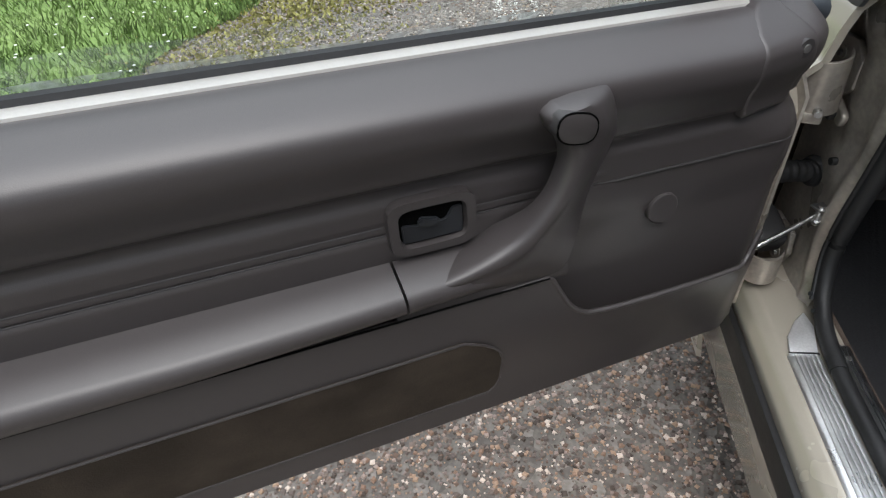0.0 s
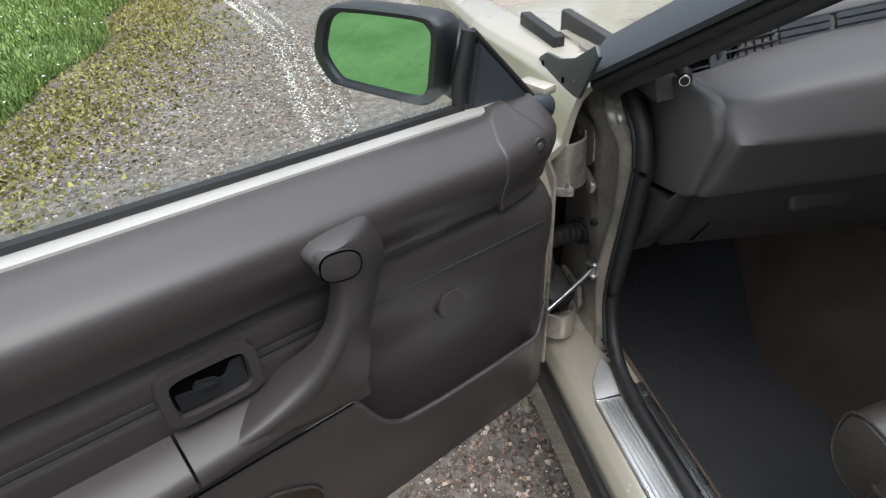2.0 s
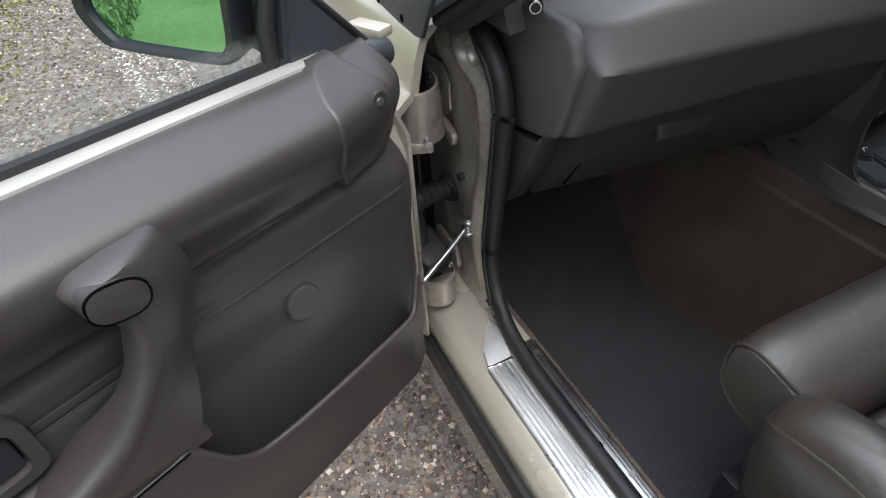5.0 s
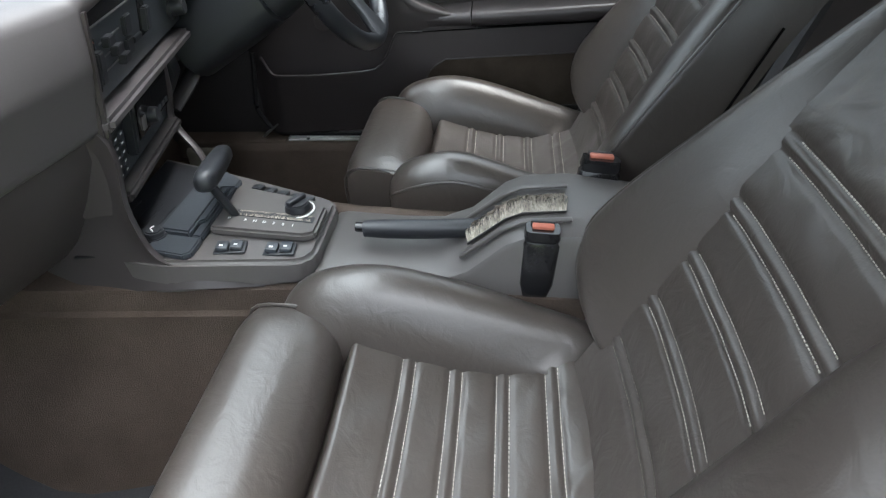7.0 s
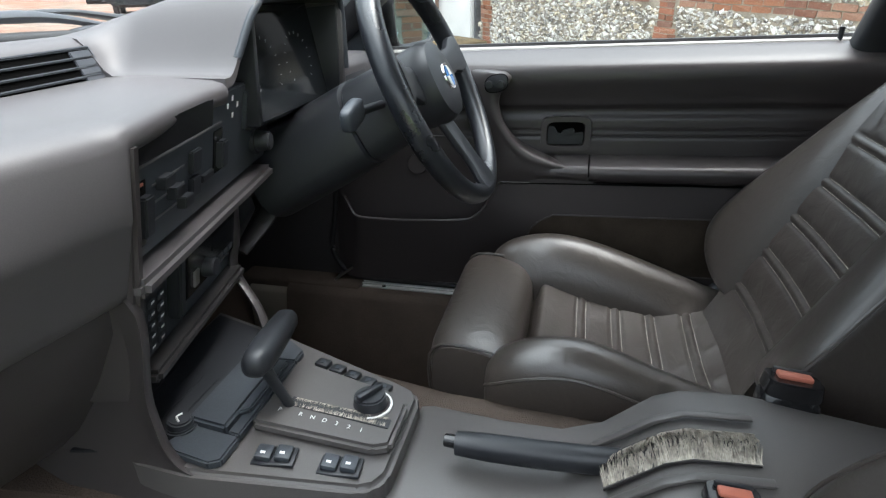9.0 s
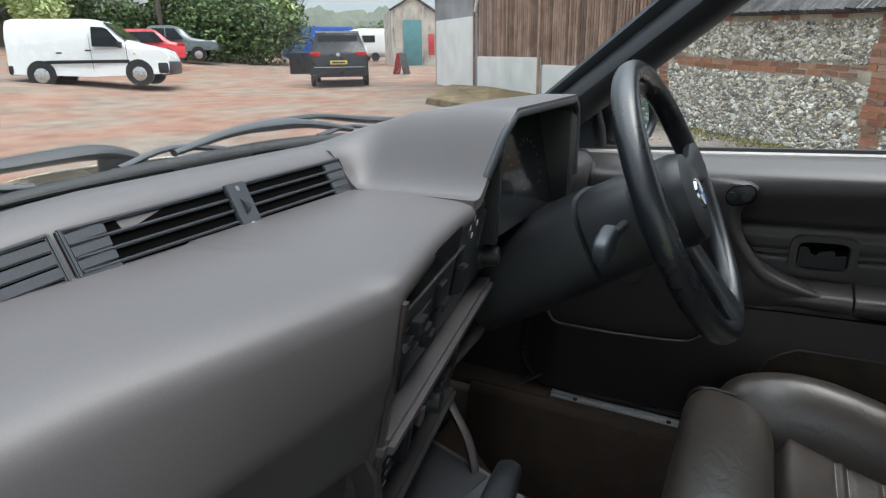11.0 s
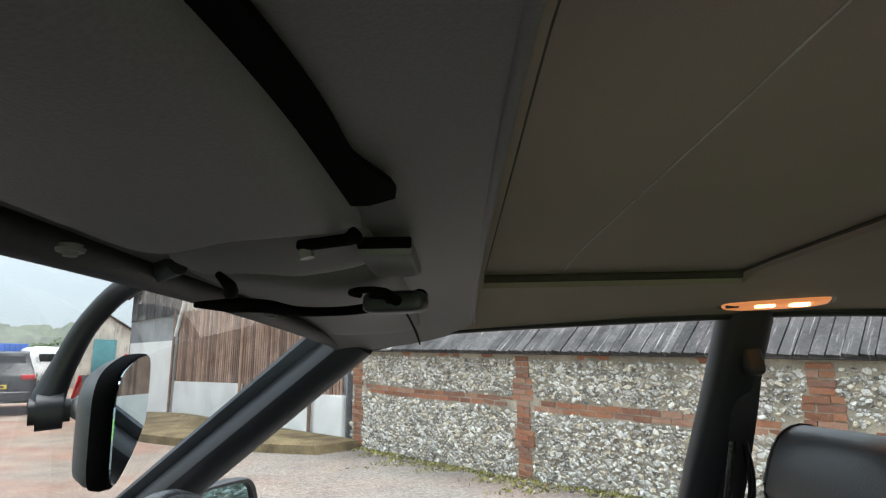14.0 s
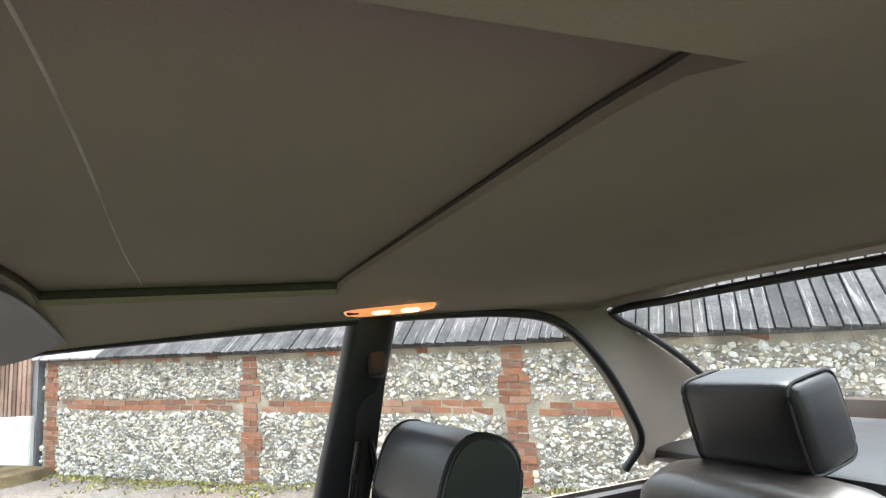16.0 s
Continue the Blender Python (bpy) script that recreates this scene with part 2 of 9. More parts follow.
BRICK = material("weathered_red_brick", (0.30, 0.125, 0.072), 0.9, vary=0.45, scale=14, fine=80, bump=0.6, depth=0.005, second=(0.40, 0.21, 0.135), rand=0.25,
                 palette=((0.33, 0.14, 0.08), (0.27, 0.125, 0.085), (0.40, 0.175, 0.095), (0.22, 0.125, 0.095), (0.34, 0.20, 0.14), (0.30, 0.115, 0.065)))
fleck(BRICK, (0.42, 0.36, 0.28), 22.0, 0.60, 0.72)
BOARD = material("weathered_tarred_board", (0.050, 0.048, 0.049), 0.9, vary=0.5, scale=5, fine=40, bump=0.5, depth=0.004, second=(0.098, 0.093, 0.092), rand=0.35, spec=0.2)
fleck(BOARD, (0.38, 0.365, 0.345), 1.0, 0.59, 0.74, (0.022, 0.55, 0.55), 42.0)
TIN = material("faded_corrugated_tin", (0.33, 0.30, 0.255), 0.75, vary=0.4, scale=1.1, fine=14, bump=0.3, depth=0.006, second=(0.58, 0.54, 0.47), rand=0.28)
fleck(TIN, (0.17, 0.14, 0.10), 1.0, 0.54, 0.72, (0.25, 0.25, 1.2))
SLATS = material("red_brown_timber_slats", (0.27, 0.165, 0.122), 0.85, vary=0.4, scale=3, fine=40, bump=0.4, depth=0.004, second=(0.42, 0.285, 0.22), rand=0.45)
WHITEWASH = material("whitewashed_render", (0.74, 0.74, 0.72), 0.9, vary=0.10, scale=2, fine=30, bump=0.3, depth=0.004)
fleck(WHITEWASH, (0.50, 0.48, 0.42), 1.0, 0.66, 0.86, (0.30, 0.30, 0.9))
PALE_SHEET = material("pale_weathered_boards", (0.34, 0.325, 0.305), 0.8, vary=0.25, scale=3, fine=30, bump=0.3, depth=0.003, second=(0.46, 0.44, 0.42), rand=0.15)
SLATE = material("grey_roof_sheet", (0.26, 0.26, 0.27), 0.8, vary=0.25, scale=1.5, fine=20, bump=0.3)
TEAL = material("faded_teal_door_paint", (0.08, 0.24, 0.26), 0.6, vary=0.15, scale=2, fine=30, bump=0.1)
DARK_PAINT = material("black_car_paint", (0.010, 0.011, 0.013), 0.30, vary=0.1, bump=0, coat=0.1, spec=0.3)
VENT = material("grey_blue_vent_plastic", (0.044, 0.049, 0.058), 0.45, vary=0.12, scale=8, fine=600, bump=0.1, depth=0.0005, kind="VORONOI")
CREASE = material("pale_worn_cloth", (0.42, 0.385, 0.335), 0.95, vary=0.2, scale=30, fine=300, bump=0)
WHITE_PAINT = material("white_car_paint", (0.76, 0.77, 0.77), 0.25, vary=0.03, bump=0, coat=0.5)
RED_PAINT = material("red_car_paint", (0.55, 0.02, 0.03), 0.25, vary=0.05, bump=0, coat=0.5)
GREY_PAINT = material("grey_green_car_paint", (0.13, 0.155, 0.155), 0.3, metal=0.3, vary=0.05, bump=0, coat=0.5)
BLUE_STEEL = material("blue_container_steel", (0.015, 0.10, 0.42), 0.5, vary=0.15, scale=2, fine=30, bump=0.1)
YELLOW = material("yellow_plate", (0.75, 0.55, 0.05), 0.5, vary=0.05, bump=0)
LEAF = material("spring_leaves", (0.30, 0.39, 0.14), 0.6, vary=0.35, scale=0.8, fine=12, bump=0, second=(0.50, 0.58, 0.27), rand=0.45, spec=0.25)
HEDGE = material("hedge_leaves", (0.085, 0.135, 0.058), 0.6, vary=0.35, scale=0.8, fine=12, bump=0, second=(0.13, 0.20, 0.07), rand=0.5, spec=0.25)
BARK = material("grey_bark", (0.11, 0.095, 0.08), 0.9, vary=0.3, scale=5, fine=40, bump=0.6, depth=0.01)
# the far woods' haze is mixed into this pale base colour
HAZE_WOOD = material("haze_painted_woodland", (0.34, 0.40, 0.35), 1.0, vary=0.2, scale=0.15, fine=0.8, bump=0, second=(0.40, 0.46, 0.38), rand=0.15, spec=0.0)


def glass(name, tint=(1, 1, 1), rough=0.0):
    m = bpy.data.materials.new(name)
    m.use_nodes = True
    nt = m.node_tree
    out = nt.nodes["Material Output"]
    nt.nodes.remove(nt.nodes["Principled BSDF"])
    tr = nt.nodes.new("ShaderNodeBsdfTransparent")
    tr.inputs[0].default_value = (*tint, 1)
    gl = nt.nodes.new("ShaderNodeBsdfGlossy")
    gl.inputs["Roughness"].default_value = rough
    lw = nt.nodes.new("ShaderNodeLayerWeight")
    po = nt.nodes.new("ShaderNodeMath")
    po.operation = "POWER"
    nt.links.new(lw.outputs["Facing"], po.inputs[0])
    po.inputs[1].default_value = 5.0
    fr = nt.nodes.new("ShaderNodeMath")
    fr.operation = "MULTIPLY_ADD"
    nt.links.new(po.outputs[0], fr.inputs[0])
    fr.inputs[1].default_value, fr.inputs[2].default_value = 0.85, 0.05
    mx = nt.nodes.new("ShaderNodeMixShader")
    nt.links.new(fr.outputs[0], mx.inputs[0])
    nt.links.new(tr.outputs[0], mx.inputs[1])
    nt.links.new(gl.outputs[0], mx.inputs[2])
    nt.links.new(mx.outputs[0], out.inputs[0])
    return m




def dust(name, amount):
    """A broken film of pale dust."""
    m = bpy.data.materials.new(name)
    m.use_nodes = True
    nt = m.node_tree
    b = nt.nodes["Principled BSDF"]
    b.inputs["Base Color"].default_value = (0.62, 0.64, 0.63, 1)
    b.inputs["Roughness"].default_value = 0.95
    tc = nt.nodes.new("ShaderNodeTexCoord")
    t = nt.nodes.new("ShaderNodeTexNoise")
    t.inputs["Scale"].default_value, t.inputs["Detail"].default_value = 60.0, 6.0
    nt.links.new(tc.outputs["Object"], t.inputs["Vector"])
    mr = nt.nodes.new("ShaderNodeMapRange")
    mr.inputs[1].default_value, mr.inputs[2].default_value, mr.inputs[4].default_value = 0.30, 0.70, 2 * amount
    nt.links.new(t.outputs["Fac"], mr.inputs[0])
    nt.links.new(mr.outputs[0], b.inputs["Alpha"])
    return m


DUST_THIN, DUST = dust("thin_window_dust", 0.14), dust("window_dust", 0.40)
GLASS = glass("clear_green_window_glass", (0.91, 0.95, 0.94))
CAR_GLASS = material("dark_tinted_glass", (0.012, 0.014, 0.016), 0.08, vary=0.05, bump=0, spec=0.3)
MIRROR = material("mirror_silver", (0.34, 0.50, 0.54), 0.02, metal=1.0, vary=0.0, bump=0, rough_vary=0.0)
TAIL = material("red_tail_lamp_lens", (0.5, 0.012, 0.016), 0.15, vary=0.05, bump=0)


def emitter(name, color, power):
    m = bpy.data.materials.new(name)
    m.use_nodes = True
    b = m.node_tree.nodes["Principled BSDF"]
    b.inputs["Base Color"].default_value = (*color, 1)
    b.inputs["Emission Color"].default_value = (*color, 1)
    b.inputs["Emission Strength"].default_value = power
    return m


BULB = emitter("warm_lamp_bulb", (1.0, 0.55, 0.22), 3.5)
LAMP_LENS = emitter("warm_lamp_lens", (1.0, 0.36, 0.13), 0.16)


# ---- mesh helpers ----
def finish(name, verts, faces, mat, parent=None, label="", smooth=35, recalc=True, doubles=0):
    me = bpy.data.meshes.new(name)
    me.from_pydata([tuple(v) for v in verts], [], [tuple(f) for f in faces])
    if recalc or doubles:
        bm = bmesh.new()
        bm.from_mesh(me)
        if doubles:
            bmesh.ops.remove_doubles(bm, verts=bm.verts, dist=doubles)
        if recalc:
            bmesh.ops.recalc_face_normals(bm, faces=bm.faces)
        bm.to_mesh(me)
        bm.free()
    if smooth:
        me.polygons.foreach_set("use_smooth", [True] * len(me.polygons))
        me.set_sharp_from_angle(angle=radians(smooth))
    me.materials.append(mat)
    ob = new(name, me)
    if parent:
        ob.parent = parent
    if label:
        ob["label"] = label
    return ob


def part(name, bm, mat, parent=None, label="", smooth=35):
    me = bpy.data.meshes.new(name)
    bmesh.ops.recalc_face_normals(bm, faces=bm.faces)
    bm.to_mesh(me)
    bm.free()
    if smooth:
        me.polygons.foreach_set("use_smooth", [True] * len(me.polygons))
        me.set_sharp_from_angle(angle=radians(smooth))
    me.materials.append(mat)
    ob = new(name, me)
    if parent:
        ob.parent = parent
    if label:
        ob["label"] = label
    return ob


def base(name, at, label, category, group="", kind=""):
    ob = new(name)
    ob.location = at
    ob.empty_display_size = 0.05
    return tagged(ob, label, category, group, kind)


def box(name, c, s, mat, parent=None, bevel=0.004, rot=(0, 0, 0), label="", seg=2, taper=None):
    bm = bmesh.new()
    bmesh.ops.create_cube(bm, size=1)
    for v in bm.verts:
        v.co = Vector((v.co.x * s[0], v.co.y * s[1], v.co.z * s[2]))
        if taper and v.co.z > 0:
            v.co.x *= taper[0]
            v.co.y *= taper[1]
    if bevel:
        bmesh.ops.bevel(bm, geom=bm.edges[:], offset=min(bevel, min(s) * 0.45), segments=seg, affect="EDGES", profile=0.5)
    m = pose(*c, *rot)
    bmesh.ops.transform(bm, matrix=m, verts=bm.verts)
    return part(name, bm, mat, parent, label)


def cyl(name, a, b, r, mat, parent=None, r2=None, n=20, bevel=0.0, label=""):
    a, b = Vector(a), Vector(b)
    bm = bmesh.new()
    d = b - a
    bmesh.ops.create_cone(bm, cap_ends=True, segments=n, radius1=r, radius2=r if r2 is None else r2, depth=d.length)
    if bevel:
        rim = [e for e in bm.edges if len(e.link_faces) == 2 and any(len(f.verts) > 4 for f in e.link_faces)]
        bmesh.ops.bevel(bm, geom=rim, offset=bevel, segments=2, affect="EDGES")
    m = Matrix.Translation((a + b) / 2) @ d.to_track_quat("Z", "Y").to_matrix().to_4x4()
    bmesh.ops.transform(bm, matrix=m, verts=bm.verts)
    return part(name, bm, mat, parent, label)


def smooth_path(pts, n=6):
    p = [Vector(q) for q in pts]
    p = [p[0] * 2 - p[1]] + p + [p[-1] * 2 - p[-2]]
    out = []
    for i in range(1, len(p) - 2):
        for k in range(n):
            t = k / n
            out.append(0.5 * ((2 * p[i]) + (p[i + 1] - p[i - 1]) * t + (2 * p[i - 1] - 5 * p[i] + 4 * p[i + 1] - p[i + 2]) * t * t
                              + (-p[i - 1] + 3 * p[i] - 3 * p[i + 1] + p[i + 2]) * t ** 3))
    out.append(p[-2])
    return out


def loft(name, rings, mat, parent=None, closed=True, caps=True, label="", smooth=35, loop=False):
    verts, faces = [], []
    n = len(rings[0])
    for r in rings:
        verts.extend(r)
    m = len(rings)
    for i in range(m if loop else m - 1):
        for j in range(n if closed else n - 1):
            a, b = i * n + j, i * n + (j + 1) % n
            c, d = ((i + 1) % m) * n + (j + 1) % n, ((i + 1) % m) * n + j
            faces.append((a, b, c, d))
    if caps and closed and not loop:
        faces.append(tuple(range(n)))
        faces.append(tuple((m - 1) * n + j for j in range(n)))
    return finish(name, verts, faces, mat, parent, label, smooth)


def tube(name, pts, r, mat, parent=None, n=10, steps=6, label="", flat=1.0, loop=False, up=(0, 0, 1)):
    """A swept round or oval bar along a smooth line; r may be a list, one radius a point."""
    p = smooth_path(pts, steps) if steps > 1 else [Vector(q) for q in pts]
    if loop:
        p = p[:-1]
    rings = []
    for i, q in enumerate(p):
        t = (p[(i + 1) % len(p)] - p[i - 1]) if loop else (p[min(i + 1, len(p) - 1)] - p[max(i - 1, 0)])
        t.normalize()
        side = t.cross(Vector(up))
        if side.length < 1e-4:
            side = t.cross(Vector((1, 0, 0)))
        side.normalize()
        top = side.cross(t)
        k = i / (len(p) - 1) * (len(r) - 1) if isinstance(r, (list, tuple)) else 0
        rad = r if not isinstance(r, (list, tuple)) else r[int(k)] + (r[min(int(k) + 1, len(r) - 1)] - r[int(k)]) * (k - int(k))
        rings.append([q + side * rad * math.cos(2 * math.pi * j / n) + top * rad * flat * math.sin(2 * math.pi * j / n) for j in range(n)])
    return loft(name, rings, mat, parent, True, True, label, 50, loop)


def prism(name, poly, axis, a, b, mat, parent=None, bevel=0.0, label="", smooth=35, seg=2):
    """A polygon in the two other axes, pushed along one axis from a to b."""
    i = "xyz".index(axis)
    bm = bmesh.new()

    def at(q, h):
        v = list(q)
        v.insert(i, h)
        return v
    f = bm.faces.new([bm.verts.new(at(q, a)) for q in poly])
    r = bmesh.ops.extrude_face_region(bm, geom=[f])
    for v in r["geom"]:
        if isinstance(v, bmesh.types.BMVert):
            v.co[i] = b
    if bevel:
        bmesh.ops.bevel(bm, geom=bm.edges[:], offset=bevel, segments=seg, affect="EDGES", profile=0.5)
    return part(name, bm, mat, parent, label, smooth)


def grid(name, fn, nu, nv, mat, parent=None, thick=None, label="", smooth=50):
    """A sheet fn(u, v), u and v from 0 to 1, with a back pushed by the vector thick."""
    verts = [Vector(fn(i / nu, j / nv)) for i in range(nu + 1) for j in range(nv + 1)]
    w = nv + 1
    faces = [(i * w + j, (i + 1) * w + j, (i + 1) * w + j + 1, i * w + j + 1) for i in range(nu) for j in range(nv)]
    if thick is not None:
        k = len(verts)
        verts += [v + Vector(thick) for v in verts]
        faces += [tuple(k + q for q in reversed(f)) for f in faces]
        rim = [i * w for i in range(nu + 1)] + [nu * w + j for j in range(1, w)] + [i * w + nv for i in range(nu - 1, -1, -1)] + [j for j in range(nv - 1, 0, -1)]
        faces += [(rim[q], rim[(q + 1) % len(rim)], k + rim[(q + 1) % len(rim)], k + rim[q]) for q in range(len(rim))]
    return finish(name, verts, faces, mat, parent, label, smooth)


def step(a, b, x):
    t = max(0.0, min(1.0, (x - a) / (b - a)))
    return t * t * (3 - 2 * t)


def lerp(table, x):
    for (x0, y0), (x1, y1) in zip(table, table[1:]):
        if x <= x1:
            return y0 + (y1 - y0) * max(0.0, (x - x0) / (x1 - x0))
    return table[-1][1]


def superring(c, a, b, ex, ey, n=24, e=0.5):
    """A rounded-rectangle ring round c, half sizes a and b along the directions ex and ey."""
    out = []
    for j in range(n):
        t = 2 * math.pi * j / n
        cx, sy = math.cos(t), math.sin(t)
        out.append(Vector(c) + Vector(ex) * a * math.copysign(abs(cx) ** e, cx) + Vector(ey) * b * math.copysign(abs(sy) ** e, sy))
    return out


def pad(name, c, half, mat, parent=None, rot=(0, 0, 0), e=0.45, n=28, m=12, label="", shape=None):
    """A soft rounded block with half sizes half."""
    M = pose(*c, *rot)
    rings = []
    for i in range(m + 1):
        t = -math.pi / 2 + math.pi * i / m
        t = max(-math.pi / 2 + 0.02, min(math.pi / 2 - 0.02, t))
        k, h = math.cos(t) ** e, math.copysign(abs(math.sin(t)) ** e, math.sin(t))
        ring = superring((0, 0, h * half[2]), half[0] * k, half[1] * k, (1, 0, 0), (0, 1, 0), n, e)
        if shape:
            ring = [Vector(shape(v)) for v in ring]
        rings.append([M @ v for v in ring])
    return loft(name, rings, mat, parent, True, True, label, 60)

# ---- car shell ----
XC = 0.03


def mirx(x):
    return 2 * XC - x


def roof_z(x, y):
    dx = max(0.0, abs(x - XC) - 0.2)
    c = 0.60 - 0.34 * max(0.0, min(1.0, (-0.05 - y) / 0.40))
    return 1.252 - c * dx * dx - 0.10 * max(0.0, y + 0.02) ** 2 - 0.12 * max(0.0, -0.85 - y) ** 2


SUN_X, SUN_Y = (-0.272, 0.31), (-0.418, -0.116)


def build_ceiling():
    xs = sorted({*np.linspace(-0.455, 0.515, 29).round(4), *SUN_X})
    ys = sorted({*np.linspace(-1.02, -0.10, 27).round(4), *SUN_Y})
    verts, faces, idx = [], [], {}

    def vert(x, y, up=0.0):
        key = (round(x, 4), round(y, 4), up)
        if key not in idx:
            k = abs(x - XC) / 0.49
            lip = -0.012 * max(0, 1 - min(abs(x - SUN_X[0]), abs(x - SUN_X[1]), 1) / 0.03) if SUN_Y[0] - 0.03 < y < SUN_Y[1] + 0.03 else 0
            verts.append((x, y, roof_z(x, y) + up + (0.6 * lip if up == 0 else 0.0) - 0.012 * max(0, k - 0.93)))
            idx[key] = len(verts) - 1
        return idx[key]

    for x0, x1 in zip(xs, xs[1:]):
        for y0, y1 in zip(ys, ys[1:]):
            inside = SUN_X[0] <= x0 and x1 <= SUN_X[1] and SUN_Y[0] <= y0 and y1 <= SUN_Y[1]
            u = 0.009 if inside else 0.0
            faces.append((vert(x0, y0, u), vert(x1, y0, u), vert(x1, y1, u), vert(x0, y1, u)))
    for x0, x1 in zip(xs, xs[1:]):
        if SUN_X[0] <= x0 and x1 <= SUN_X[1]:
            for y in SUN_Y:
                faces.append((vert(x0, y), vert(x1, y), vert(x1, y, 0.009), vert(x0, y, 0.009)))
    for y0, y1 in zip(ys, ys[1:]):
        if SUN_Y[0] <= y0 and y1 <= SUN_Y[1]:
            for x in SUN_X:
                faces.append((vert(x, y0), vert(x, y1), vert(x, y1, 0.009), vert(x, y0, 0.009)))
    ob = finish("ceiling", verts, faces, HEADLINER, smooth=30)
    tagged(ob, "grey-brown cloth roof lining with a sunroof panel", "roof lining", kind="structure")
    # outer roof skin above it
    sk = grid("roof_skin", lambda u, v: (-0.49 + 1.04 * u, 0.13 - 1.2 * v, roof_z(-0.49 + 1.04 * u, 0.13 - 1.2 * v) + 0.045), 12, 12, PAINT, None, (0, 0, -0.02))
    tagged(sk, "champagne painted steel roof", "car roof", kind="structure")
    # dark cords paint shade round the sunroof panel; pale crease over it
    pts = [(SUN_X[0], SUN_Y[1]), (SUN_X[1], SUN_Y[1]), (SUN_X[1], SUN_Y[0]), (SUN_X[0], SUN_Y[0]), (SUN_X[0], SUN_Y[1])]
    line = []
    for (ax, ay), (bx, by) in zip(pts, pts[1:]):
        for k in range(8):
            x, y = ax + (bx - ax) * k / 8, ay + (by - ay) * k / 8
            line.append((x, y, roof_z(x, y) + 0.0070))
    tagged(tube("sunroof_welt", line + line[:1], 0.0017, SHADOW_GAP, None, 6, 1, loop=True), "dark line for the gap and its shade round the sunroof", "trim", kind="structure")
    for thick, ends in ((0.0046, ((SUN_X[1], SUN_Y[0]), (SUN_X[1], SUN_Y[1]))), (0.0022, ((SUN_X[0], SUN_Y[1]), (SUN_X[1], SUN_Y[1])))):
        cord = [(ends[0][0] + (ends[1][0] - ends[0][0]) * k / 8, ends[0][1] + (ends[1][1] - ends[0][1]) * k / 8) for k in range(9)]
        tagged(tube("sunroof_edge", [(x, y, roof_z(x, y) + 0.0040) for x, y in cord], thick, SHADOW_GAP, None, 8, 1), "dark cord standing in for shade at the sunroof edge", "trim", kind="structure")
    crease = [(x, -0.211 + 0.003 * math.sin(9 * x), roof_z(x, -0.211) + 0.0088) for x in np.linspace(-0.25, 0.30, 14)]
    tagged(tube("cloth_crease", crease, 0.0008, CREASE, None, 5, 2, flat=0.5), "pale worn crease across the sunroof cloth", "trim", kind="structure")


build_ceiling()


